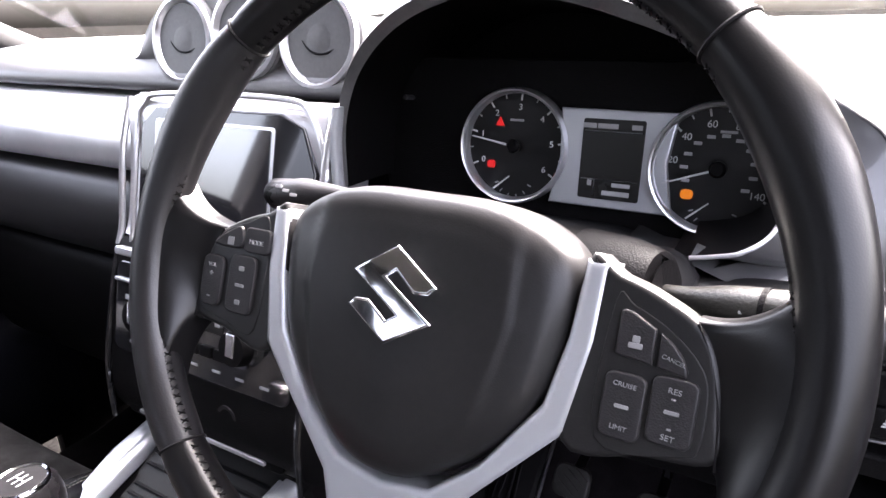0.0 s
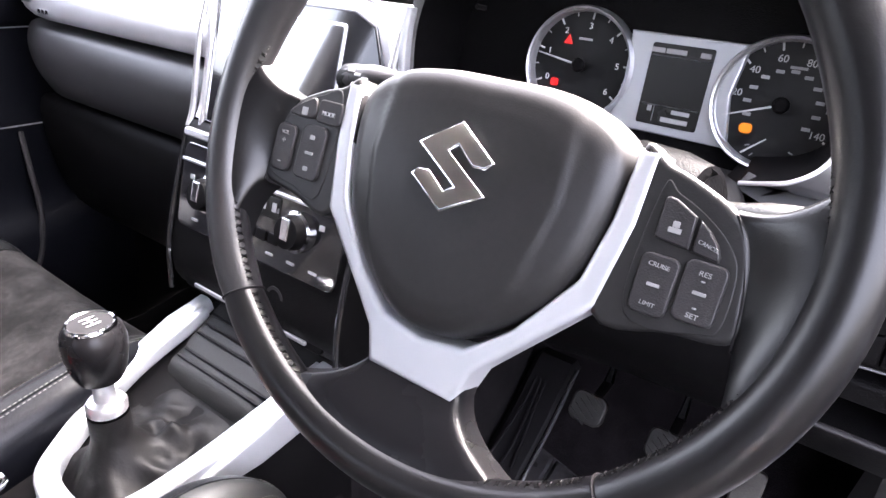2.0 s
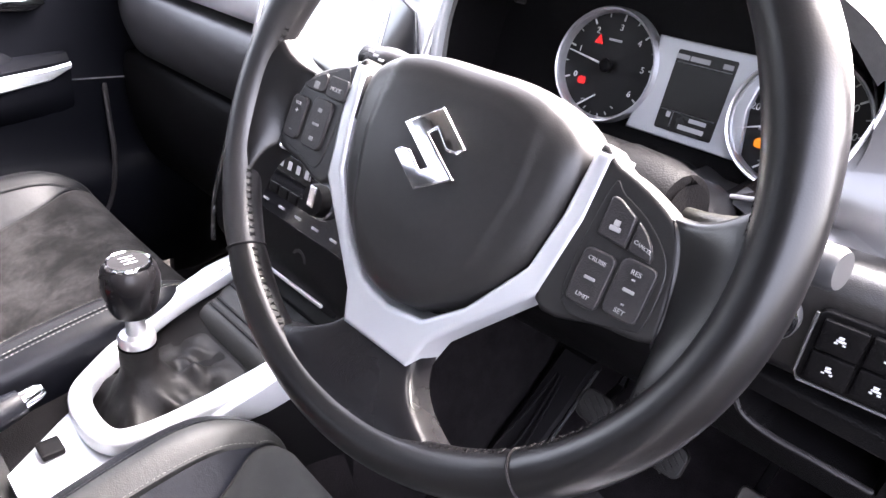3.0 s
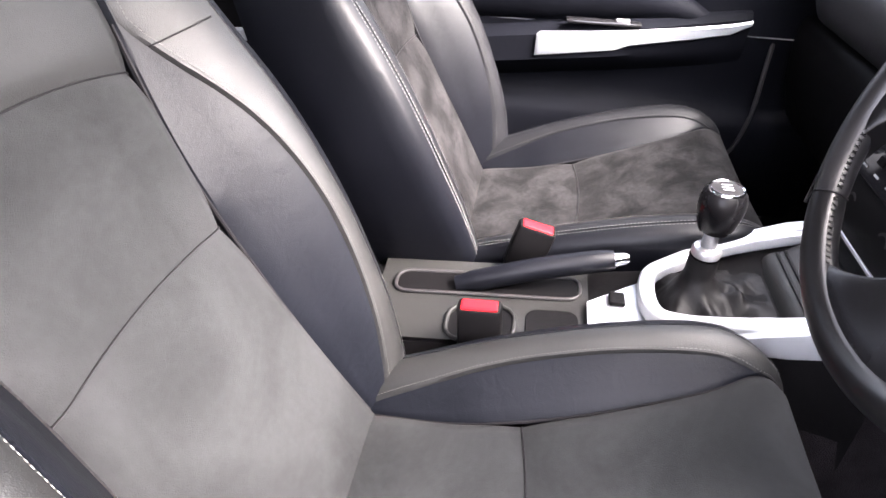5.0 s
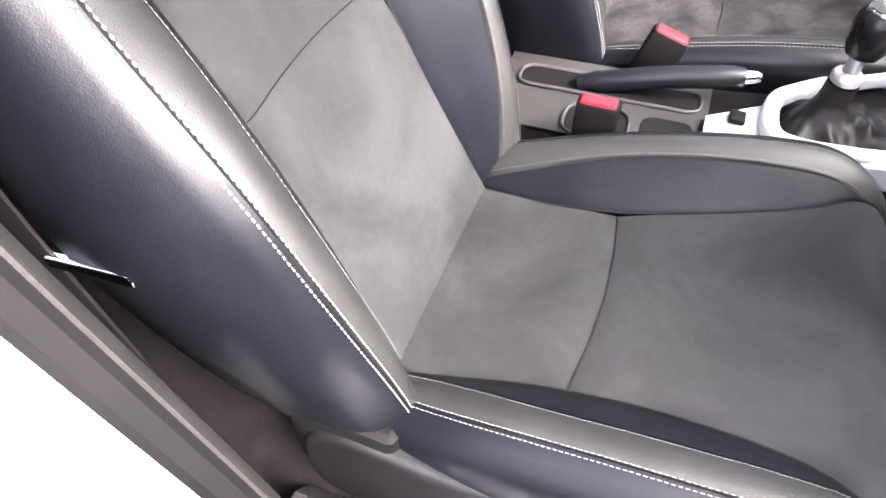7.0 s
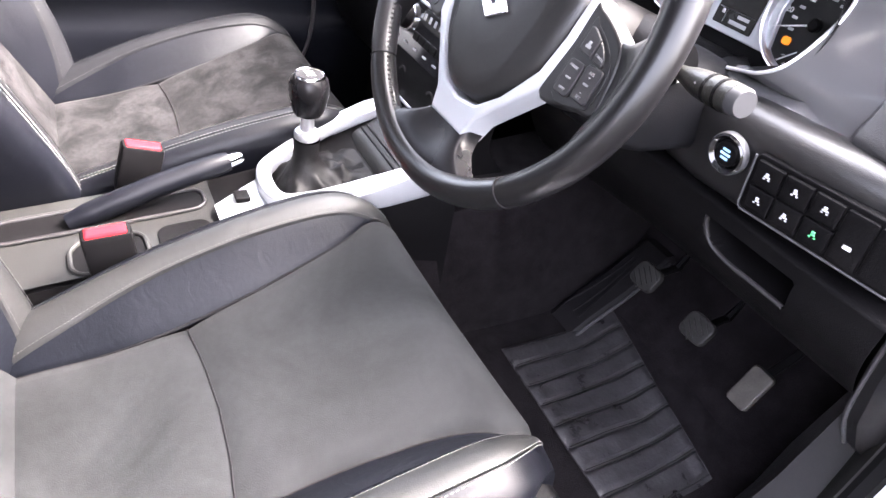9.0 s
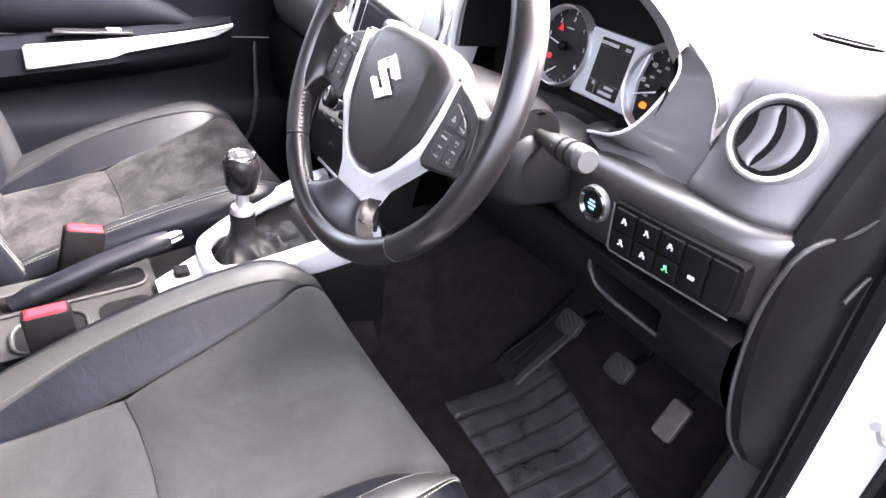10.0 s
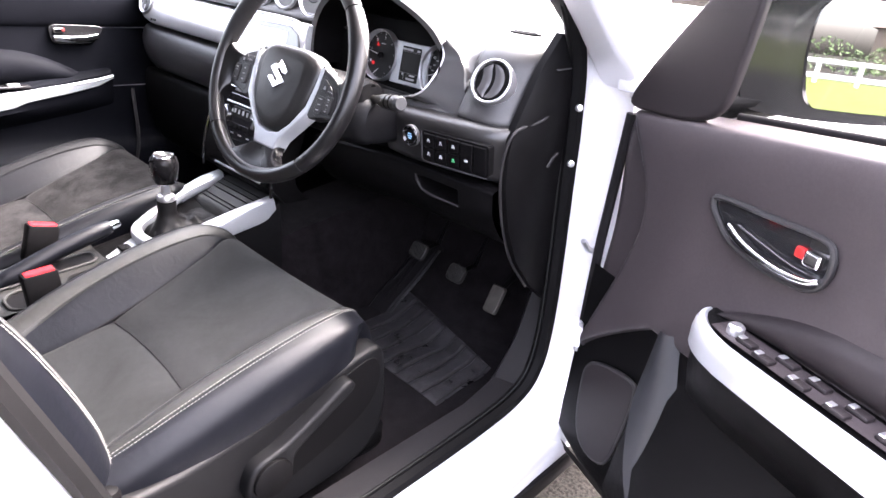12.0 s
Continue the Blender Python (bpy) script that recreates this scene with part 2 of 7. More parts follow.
def sweep(path, section, up=V(0, 0, 1), closed=False, caps=True, bm=None, scales=None):
    """A section, as (sideways, up) pairs, carried along a path."""
    pts = [Vector(p) for p in path]
    rows = []
    for i, p in enumerate(pts):
        a = pts[(i - 1) % len(pts)] if closed or i else p
        b = pts[(i + 1) % len(pts)] if closed or i < len(pts) - 1 else p
        t = (b - a).normalized()
        side = t.cross(up)
        side = side.normalized() if side.length > 1e-6 else V(1, 0, 0)
        u = side.cross(t).normalized()
        s = scales[i] if scales else 1.0
        rows.append([p + side * (x * s) + u * (y * s) for x, y in section])
    return grid(rows, loop=True, ring=closed, caps=caps and not closed, bm=bm)


def circle(r, n=10, r2=None):
    return [(r * math.cos(2 * math.pi * i / n), (r2 or r) * math.sin(2 * math.pi * i / n)) for i in range(n)]


def tube(path, r, n=8, closed=False, bm=None, up=V(0, 0, 1)):
    return sweep(path, circle(r, n), up, closed, True, bm)


def rrect(w, h, r, k=4):
    """A rounded rectangle's outline."""
    out = []
    for cx, cy, a0 in ((w / 2 - r, h / 2 - r, 0), (-w / 2 + r, h / 2 - r, 90), (-w / 2 + r, -h / 2 + r, 180), (w / 2 - r, -h / 2 + r, 270)):
        for i in range(k + 1):
            a = radians(a0 + 90 * i / k)
            out.append((cx + r * math.cos(a), cy + r * math.sin(a)))
    return out


def prism(outline, z0, z1, bevel=0.0, m=None, bm=None):
    """An outline in x, y raised from z0 to z1, its upper edge rounded."""
    o = [Vector((x, y)) for x, y in outline]
    k = len(o)
    area = sum(o[i].x * o[(i + 1) % k].y - o[(i + 1) % k].x * o[i].y for i in range(k))
    if area < 0:
        o.reverse()

    def inset(d):
        res = []
        for i in range(k):
            e1, e2 = (o[i] - o[i - 1]), (o[(i + 1) % k] - o[i])
            n1 = Vector((-e1.y, e1.x)).normalized() if e1.length > 1e-9 else Vector((0, 0))
            n2 = Vector((-e2.y, e2.x)).normalized() if e2.length > 1e-9 else Vector((0, 0))
            nn = n1 + n2
            nn = nn / max(0.35, nn.length_squared / 2) if nn.length > 1e-6 else n1
            res.append(o[i] + nn * d)
        return res

    levels = [(0, z0)]
    if bevel > 0:
        sg = 1 if z1 > z0 else -1
        for a in (0, 30, 60, 90):
            levels.append((bevel * (1 - math.cos(radians(a))), z1 - sg * bevel * (1 - math.sin(radians(a)))))
        levels.append((bevel * 1.25, z1))
    else:
        levels.append((0, z1))
    m = m or Matrix()
    rows = [[m @ Vector((p.x, p.y, z)) for p in inset(d)] for d, z in levels]
    return grid(rows, loop=True, caps=True, bm=bm)


def rbox(c, size, bevel=0.004, m=None, bm=None):
    """A box with rounded edges, centred at c."""
    mm = (m or Matrix()) @ Matrix.Translation(c)
    sx, sy, sz = size
    b = min(bevel, 0.45 * min(size))
    c = b + 0.25 * (min(sx, sy) / 2 - b)
    lv = [(c, -sz / 2), (b, -sz / 2), (b * 0.3, -sz / 2 + b * 0.3), (0, -sz / 2 + b), (0, sz / 2 - b), (b * 0.3, sz / 2 - b * 0.3), (b, sz / 2), (c, sz / 2)]
    rr = [[mm @ Vector((x, y, z)) for x, y in rrect(sx - 2 * d, sy - 2 * d, max(b - d, 0.0004), 2)] for d, z in lv]
    return grid(rr, loop=True, caps=True, bm=bm)


def lathe(profile, n=24, m=None, bm=None, caps=True):
    """A profile of (radius, height) turned about z."""
    m = m or Matrix()
    rows = [[m @ Vector((max(r, 1e-5) * math.cos(2 * math.pi * i / n), max(r, 1e-5) * math.sin(2 * math.pi * i / n), z)) for i in range(n)] for r, z in profile]
    return grid(rows, loop=True, caps=caps, bm=bm)


def basis(o, x, y, z):
    m = Matrix((Vector(x), Vector(y), Vector(z))).transposed().to_4x4()
    m.translation = o
    return m


def facing(o, normal, up=V(0, 0, 1)):
    """A frame at o whose z is the normal and whose y points up along the surface."""
    z = Vector(normal).normalized()
    x = Vector(up).cross(z).normalized()
    return basis(o, x, z.cross(x), z)


def text(name, words, size, m, material, parent, thick=0.0004):
    cu = bpy.data.curves.new(name, "FONT")
    cu.body = words
    cu.size = size
    cu.align_x, cu.align_y = "CENTER", "CENTER"
    cu.extrude = thick
    tmp = new(name, cu)
    me = bpy.data.meshes.new_from_object(tmp)
    bpy.data.objects.remove(tmp)
    me.transform(m)
    me.materials.append(material)
    ob = new(name, me)
    ob.parent = parent
    return ob


def bar(c, w, h, m, bm=None, t=0.0006):
    return rbox(c, (w, h, t), 0.0002, m, bm)


def stitches(path, normals, pitch, length, width, off=0.0008, bm=None):
    """Short threads laid along a seam."""
    bm = bm or bmesh.new()
    pts = [Vector(p) for p in path]
    d = 0.0
    nxt = 0.0
    for i in range(len(pts) - 1):
        seg = pts[i + 1] - pts[i]
        L = seg.length
        if L < 1e-7:
            continue
        t = seg / L
        nn = Vector(normals[i]).normalized()
        while nxt <= d + L:
            c = pts[i] + t * (nxt - d) + nn * off
            s = nn.cross(t).normalized()
            quad = []
            for du, dv, dn in ((-1, 0, -0.4), (-0.6, 0.5, 0.5), (0.6, 0.5, 0.5), (1, 0, -0.4), (0.6, -0.5, 0.5), (-0.6, -0.5, 0.5)):
                quad.append(bm.verts.new(c + t * (du * length / 2) + s * (dv * width) + nn * (dn * width)))
            bm.faces.new((quad[0], quad[1], quad[5]))
            bm.faces.new((quad[1], quad[2], quad[4], quad[5]))
            bm.faces.new((quad[2], quad[3], quad[4]))
            nxt += pitch
        d += L
    return bm


BOOT = mat("leather_boot", (0.00496, 0.00471, 0.00496), 0.50, spec=0.14, var=0.3, var_scale=40, bump=0.5, bump_scale=90)
TRIM_BROWN = mat("door_trim", (0.03472, 0.02883, 0.03069), 0.45, var=0.10, bump=0.15, bump_scale=1100, kind="voronoi", fine=0.08, spec=0.25)
SHIELD = mat("seat_plastic", (0.00343, 0.00343, 0.00383), 0.45, var=0.12, bump=0.2, bump_scale=1000, kind="voronoi", fine=0.1, spec=0.15)
PLASTIC_STALK = mat("stalk_grained", (0.011, 0.011, 0.0095), 0.36, spec=0.4, var=0.15, bump=0.3, bump_scale=500, fine=0.1)
SWITCH_EDGE = mat("switch_edge_grey", (0.06, 0.059, 0.061), 0.35, metal=0.2, spec=0.4, var=0.1)
KNEE = mat("plastic_knee", (0.0085, 0.0080, 0.0083), 0.34, spec=0.5, var=0.12, bump=0.12, bump_scale=1100, kind="voronoi", fine=0.1)
SEAL = mat("seal_rubber", (0.0032, 0.0031, 0.0033), 0.6, spec=0.06, var=0.2, bump=0.1, bump_scale=300)
SHROUD = mat("shroud_plastic", (0.0052, 0.0052, 0.0060), 0.42, spec=0.16, var=0.12, bump=0.15, bump_scale=900, kind="voronoi")
# satin silver darkened for the shade on the passenger door's pull
PULL_SHADED = mat("pull_silver_shaded", (0.20, 0.215, 0.235), 0.36, metal=0.5, var=0.05, rough_var=0.06)
STALK_END = mat("stalk_end_grey", (0.03, 0.0306, 0.0324), 0.4, spec=0.3, var=0.1)
TRAY_GREY = mat("console_tray_grey", (0.00986, 0.00986, 0.00944), 0.5, spec=0.3, var=0.1, bump=0.2, bump_scale=900, kind="voronoi", fine=0.06)
# dash-top plastic again, darker: the pod's shade is in the colour
PLASTIC_POD = mat("plastic_dash_pod", (0.024, 0.0232, 0.0238), 0.40, spec=0.4, var=0.12, bump=0.12, bump_scale=1000, kind="voronoi", fine=0.1)
TRIM_CORNER = mat("door_corner_trim", (0.0135, 0.0108, 0.0117), 0.5, spec=0.2, var=0.10, bump=0.12, bump_scale=1100, kind="voronoi", fine=0.08)
# lit inner face of the pocket: the light is in this blue-grey
SHIELD_WING = mat("door_pocket_wing", (0.017, 0.0175, 0.020), 0.45, spec=0.3, var=0.1, bump=0.1, bump_scale=1000, kind="voronoi")
PILLAR_TRIM = mat("pillar_trim_grey", (0.009, 0.00882, 0.00852), 0.6, spec=0.12, var=0.12, var_scale=25, bump=0.25, bump_scale=700, kind="voronoi", fine=0.1)
VANE = mat("vent_vane", (0.0443, 0.0421, 0.0443), 0.35, var=0.1)
CX = 0.0125  # the car's middle plane


# ---- the ground and the surroundings ----
def build_outside():
    bm = grid([[V(x, y, 0.0) for x in (-400, -20, -3, 3, 20, 400)] for y in (-400, -20, -3, 3, 20, 400)])
    structure("ground", bm, ASPHALT, "grey gravelly asphalt of the car park")
    # made-up pale sheet, added to stand in for the glare ahead
    bm = grid([[V(x, y, 0.012) for x in (-60, -20, 0, 13)] for y in (4.2, 20, 60, 120)])
    structure("pavement", bm, GLARE_GROUND, "pale ground sheet standing in for white glare ahead")
    bm = grid([[V(x, y, 0.02) for x in np.linspace(15, 34, 7)] for y in np.linspace(-60, 60, 10)])
    structure("grass_verge", bm, GRASS, "short green grass verge beside the car park")
    bm = grid([[V(x, y, 0.015) for x in (36, 44)] for y in (-150, 150)])
    structure("road", bm, ROAD, "pale grey road behind the verge")
    for y0 in range(-28, 14, 6):
        rail = thing("rail_fence", "low white painted rail fence on the grass", "fence", "rail fences on the verge", pose(30, y0, 0))
        part("rail", rbox(V(0, 3, 0.86), (0.06, 5.96, 0.16), 0.01), RAILPAINT, rail)
        for j in range(4):
            part("post", rbox(V(0.08, 0.75 + 1.5 * j, 0.42), (0.14, 0.14, 0.84), 0.01), RAILPAINT, rail)
    rng = random.Random(4)
    bm = bmesh.new()
    for i in range(9000):
        c = V(rng.uniform(46, 48.5), rng.uniform(-60, 60), 0)
        c.z = rng.uniform(0.1, 1.9 + 0.3 * math.sin(c.y * 0.7) + 0.25 * math.sin(c.y * 2.3))
        u = V(rng.uniform(-1, 1), rng.uniform(-1, 1), rng.uniform(-1, 1)).normalized()
        w = u.orthogonal().normalized()
        s = rng.uniform(0.07, 0.16)
        vs = [bm.verts.new(c + u * s), bm.verts.new(c + w * s * 0.5), bm.verts.new(c - u * s), bm.verts.new(c - w * s * 0.5)]
        bm.faces.new(vs)
    single("hedge", bm, HEDGE, "long clipped green hedge across the road", "hedge", kind="stuff")
    for i, (x, y, w, d, h) in enumerate(((62, -24, 14, 9, 3.6), (66, 2, 12, 9, 3.4), (64, 26, 13, 9, 3.8))):
        house = thing("house", "distant brown house with a pitched tiled roof", "house", "houses across the road", pose(x, y, 0))
        part("wall", rbox(V(0, 0, h / 2), (d, w, h), 0.02), BRICK, house)
        rows = [[V(-d / 2 - 0.4, yy, h), V(0, yy, h + 2.6), V(d / 2 + 0.4, yy, h)] for yy in (-w / 2 - 0.4, w / 2 + 0.4)]
        part("roof", grid(rows, loop=True, caps=True), ROOFTILE, house)
        for k in range(3):
            win = part("window", rbox(V(-d / 2 - 0.02, -w / 3 + k * w / 3, h * 0.62), (0.06, 1.2, 1.2), 0.01), RAILPAINT, house)
            part("pane", rbox(V(-d / 2 - 0.06, -w / 3 + k * w / 3, h * 0.62), (0.02, 1.0, 1.0), 0.004), SCREEN, win)


# ---- the car's shell ----
# door opening on the driver's side, as (y, z), from the roof down the front pillar, along the sill and up the middle pillar
OPENING = [(-0.02, 1.44), (0.13, 1.36), (0.275, 1.257), (0.372, 1.134), (0.405, 1.00), (0.418, 0.893), (0.440, 0.72), (0.452, 0.57),
           (0.440, 0.47), (0.385, 0.415), (0.25, 0.395), (0.0, 0.390), (-0.16, 0.390), (-0.316, 0.393), (-0.381, 0.42), (-0.411, 0.52), (-0.434, 0.64),
           (-0.458, 0.72), (-0.486, 0.80), (-0.531, 0.93), (-0.579, 1.10), (-0.626, 1.29), (-0.636, 1.40), (-0.566, 1.455), (-0.25, 1.47)]


def offset_path(path, d):
    res = []
    k = len(path)
    for i in range(k):
        a, b = path[i - 1], path[(i + 1) % k]
        t = Vector((b[0] - a[0], b[1] - a[1])).normalized()
        n = Vector((t.y, -t.x))
        res.append((path[i][0] + n.x * d, path[i][1] + n.y * d))
    return res


def build_shell():
    car = thing("car_shell", "silver car body with painted door jambs and open driver's side", "car body")
    path = [tuple(p) for p in catmull(OPENING, 120, True)]
    sgn = 1
    c = np.mean(path, axis=0)
    test = offset_path(path, 0.05)
    if np.mean(np.linalg.norm(np.array(test) - c, axis=1)) < np.mean(np.linalg.norm(np.array(path) - c, axis=1)):
        sgn = -1

    def ring(d, x):
        res = []
        for y, z in offset_path(path, sgn * d):
            k = min(1.0, max(0.0, (-y - 0.30) / 0.08)) * min(1.0, max(0.0, (z - 0.40) / 0.08))
            res.append(V(x + (min(x + 0.014, 0.784) - x) * k, y, z))
        return res

    # painted jamb: from the seal flange outward to the skin
    rows = [ring(0.004, 0.742), ring(0.012, 0.752), ring(0.028, 0.756), ring(0.040, 0.775), ring(0.048, 0.815), ring(0.060, 0.838), ring(0.085, 0.848), ring(0.11, 0.850)]
    part("door_jamb", grid(rows, loop=True), PAINT, car, "silver painted door jamb with a satin gloss")
    part("door_seal", grid([ring(-0.014, 0.735), ring(-0.018, 0.744), ring(-0.012, 0.756), ring(0.000, 0.760), ring(0.008, 0.754), ring(0.008, 0.738)], loop=True), SEAL, car, "black rubber door seal")
    part("pillar_trim", grid([ring(-0.012, 0.742), ring(-0.016, 0.734), ring(-0.008, 0.724), ring(0.04, 0.708), ring(0.10, 0.694)], loop=True), PILLAR_TRIM, car, "grey grained pillar and sill trim")
    # moulded ribs along the lower pillar trim
    edge = list(zip(ring(0.000, 0.7228), ring(0.020, 0.7160)))
    for (a0, b0), (a1, b1) in zip(edge, edge[1:]):
        if a0.y > -0.40 or a1.y > -0.40 or not 0.56 < a0.z < 0.99:
            continue
        for q in (0.17, 0.5, 0.83):
            part("rib", tube([a0.lerp(a1, q), b0.lerp(b1, q)], 0.0016, 6), PILLAR_TRIM, car)
    # outer skin: fender, rocker, rear quarter, roof side
    bm = bmesh.new()
    fen = [[V(0.850 + 0.03 * math.sin(math.pi * (z - 0.3) / 0.9), y, z) for z in np.linspace(0.30, 1.02, 8)] for y in (0.53, 0.7, 0.9, 1.2, 1.5)]
    grid(fen, bm=bm)
    part("front_fender", bm, PAINT, car)
    part("rocker_panel", sweep([(0.798, 0.6, 0.30), (0.798, -1.2, 0.30)], rrect(0.10, 0.12, 0.03)), PAINT, car)
    part("rocker_cladding", sweep([(0.800, 0.62, 0.235), (0.800, -1.2, 0.235)], rrect(0.085, 0.09, 0.03)), PLASTIC, car, "black plastic rocker cladding")
    part("sill_cladding", sweep([(0.848, 0.56, 0.262), (0.848, 0.40, 0.262), (0.848, -0.55, 0.262)], rrect(0.018, 0.05, 0.006)), RUBBER, car, "black sill cladding")
    rear = [[V(0.855 + 0.02 * math.sin(math.pi * (z - 0.3) / 0.9), y, z) for z in np.linspace(0.30, 1.05, 6)] for y in (-0.55, -0.9, -1.4, -2.0)]
    part("rear_side", grid(rear), PAINT, car)
    # roof with its headliner
    rows, rows2 = [], []
    for y in (0.06, 0.0, -0.2, -0.6, -1.2, -1.7, -1.95):
        crown = 1.53 + 0.03 * math.sin(math.pi * min(1, max(0, (0.06 - y) / 2.0)))
        if y > -0.1:
            crown -= 0.05 * (y + 0.1) / 0.16
        rows.append([V(x, y, crown - 0.07 * abs(x / 0.72) ** 3) for x in np.linspace(-0.74, 0.74, 13)])
        rows2.append([V(x, y, crown - 0.035 - 0.07 * abs(x / 0.72) ** 3) for x in np.linspace(-0.74, 0.74, 13)])
    part("roof", grid(rows), PAINT, car)
    part("headliner", grid(rows2), HEADLINER, car, "pale grey cloth headliner")
    # front pillars and windscreen frame
    for s in (1, -1):
        line = [(s * 0.775, 0.62, 0.98), (s * 0.80, 0.43, 1.11), (s * 0.765, 0.24, 1.285), (s * 0.74, 0.06, 1.42), (s * 0.70, -0.10, 1.475)]
        part("front_pillar", sweep(catmull(line, 16), rrect(0.085, 0.050, 0.018)), PAINT, car)
        line = [(s * 0.735, 0.50, 1.115), (s * 0.735, 0.40, 1.165), (s * 0.725, 0.24, 1.275), (s * 0.70, 0.06, 1.405), (s * 0.66, -0.06, 1.46)]
        part("pillar_cover", sweep(catmull(line, 16), rrect(0.055, 0.045, 0.018)), PLASTIC_GREY, car, "grey inner pillar cover")
    scr = [[V(x * w, y + 0.10 * (1 - abs(x) ** 2), z) for x in np.linspace(-1, 1, 13)] for y, z, w in ((0.70, 1.045, 0.76), (0.42, 1.225, 0.735), (0.08, 1.44, 0.70))]
    glass = part("windscreen", grid(scr), GLASS, car, "clear curved windscreen")
    glass.visible_shadow = False
    part("bonnet", grid([[V(x * 0.84, y + 0.12 * (1 - x * x), z - 0.05 * x * x) for x in np.linspace(-1, 1, 11)] for y, z in ((0.72, 1.03), (0.95, 1.03), (1.3, 0.99), (1.7, 0.90))]), PAINT, car, "silver bonnet beyond the windscreen")
    for s in (1, -1):
        arm = part("wiper", tube(catmull([(s * 0.1 + 0.14, 0.98, 1.062), (s * 0.1 + 0.34, 0.95, 1.080), (s * 0.1 + 0.56, 0.89, 1.092)], 10), 0.006), RUBBER, car, "black wiper blade at the windscreen's foot")
    # passenger side wall
    for y0, y1, n in ((-0.60, -0.50, "middle_pillar"),):
        part(n, sweep([(-0.745, -0.53, 0.35), (-0.745, -0.55, 1.05), (-0.70, -0.58, 1.47)], rrect(0.07, 0.10, 0.02), up=V(0, 1, 0)), PLASTIC, car)
    part("roof_rail", sweep([(-0.70, -0.06, 1.475), (-0.71, -0.6, 1.49), (-0.68, -1.8, 1.46)], rrect(0.07, 0.05, 0.02)), PLASTIC_GREY, car)
    part("roof_rail", sweep([(0.72, -0.3, 1.485), (0.71, -0.8, 1.49), (0.68, -1.8, 1.46)], rrect(0.05, 0.04, 0.015)), PLASTIC_GREY, car)
    # rear of the cabin
    part("rear_side_trim", rbox(V(0.748, -1.25, 0.70), (0.045, 1.34, 0.72), 0.02), PLASTIC_DARK, car)
    part("rear_side_trim", rbox(V(-0.765, -1.25, 0.70), (0.05, 1.30, 0.72), 0.02), PLASTIC_DARK, car)
    part("rear_pull", sweep([(-0.728, -1.20, 0.690), (-0.722, -1.05, 0.705), (-0.722, -0.92, 0.718)], rrect(0.014, 0.032, 0.006)), SATIN_DOOR, car, "satin silver pull on the rear door")
    part("tailgate", rbox(V(0, -1.95, 0.72), (1.5, 0.06, 0.8), 0.02), PLASTIC_DARK, car)
    # rear glass out of view, added to cut the light from behind
    for s in (1, -1):
        part("rear_window", grid([[V(s * (0.775 - 0.07 * (z - 1.04) / 0.4), y, z) for z in (1.04, 1.25, 1.47)] for y in (-0.66, -1.1, -1.5, -1.93)]), PRIVACY, car, "unseen rear side window, tinted to dim the cabin")
    part("tailgate_window", grid([[V(x, -1.96 + 0.10 * (z - 1.1), z) for z in (1.10, 1.30, 1.52)] for x in np.linspace(-0.72, 0.72, 7)]), PRIVACY, car, "unseen tailgate window, tinted to dim the cabin")
    # middle pillar on the driver's side: painted face with labels, trim and belt
    rows = []
    for z, y0 in ((0.42, -0.40), (0.52, -0.43), (0.64, -0.455), (0.72, -0.48), (0.80, -0.51), (0.93, -0.555), (1.10, -0.60), (1.29, -0.645), (1.45, -0.66)):
        y0 -= 0.022
        rows.append([V(0.783, y0, z), V(0.787, y0 - 0.02, z), V(0.790, y0 - 0.10, z), V(0.790, y0 - 0.20, z), V(0.80, y0 - 0.24, z)])
    part("middle_pillar_face", grid(rows), PAINT, car)
    part("pillar_label", rbox(V(0.7890, -0.605, 0.867), (0.004, 0.036, 0.030), 0.0005), ORANGE, car, "orange warning label")
    for y, z, r in ((-0.590, 0.835, 0.005), (-0.600, 0.818, 0.003)):
        part("pillar_plug", lathe([(r, -0.002), (r, 0.002), (0.0, 0.0025)], 12, facing(V(0.7890, y, z), (1, 0, 0))), RUBBER, car)
    part("door_striker", tube([(0.785, -0.525, 0.685), (0.80, -0.520, 0.685), (0.80, -0.520, 0.725), (0.785, -0.525, 0.725)], 0.004), SATIN, car, "bright steel door striker")
    # hinges and bolts on the front jamb
    for z, y in ((1.046, 0.322), (0.950, 0.330)):
        part("hinge_bolt", lathe([(0.006, -0.004), (0.006, 0.002), (0.004, 0.004), (0.0, 0.004)], 8, facing(V(0.788, y + 0.012, z), (0.9, -0.6, 0.1))), SATIN, car)
    part("door_check", tube(catmull([(0.800, 0.425, 0.790), (0.806, 0.440, 0.770), (0.812, 0.452, 0.765), (0.822, 0.462, 0.745), (0.842, 0.470, 0.732)], 14), 0.006), SATIN, car, "steel door check strap")
    for z in (1.10, 0.60):
        hinge = part("door_hinge", rbox(V(0.826, 0.425, z), (0.040, 0.030, 0.050), 0.006), PAINT, car, "painted door hinge")
        part("hinge_pin", lathe([(0.007, -0.032), (0.007, 0.032), (0.0, 0.034)], 12, Matrix.Translation((0.838, 0.418, z))), SATIN, hinge)
    # floor, bulkhead and tunnel
    prof = [(-1.9, 0.42), (-0.9, 0.37), (-0.6, 0.325), (0.42, 0.325), (0.55, 0.350), (0.66, 0.45), (0.74, 0.62), (0.76, 0.80), (0.76, 1.02)]
    rows = [[V(x, y, z + 0.015 * math.sin(x * 21) * math.sin(y * 13) * (y < 0.4)) for x in np.linspace(-0.72, 0.72, 25)] for y, z in prof]
    part("floor_carpet", grid(rows), CARPET, car, "black worn floor carpet")
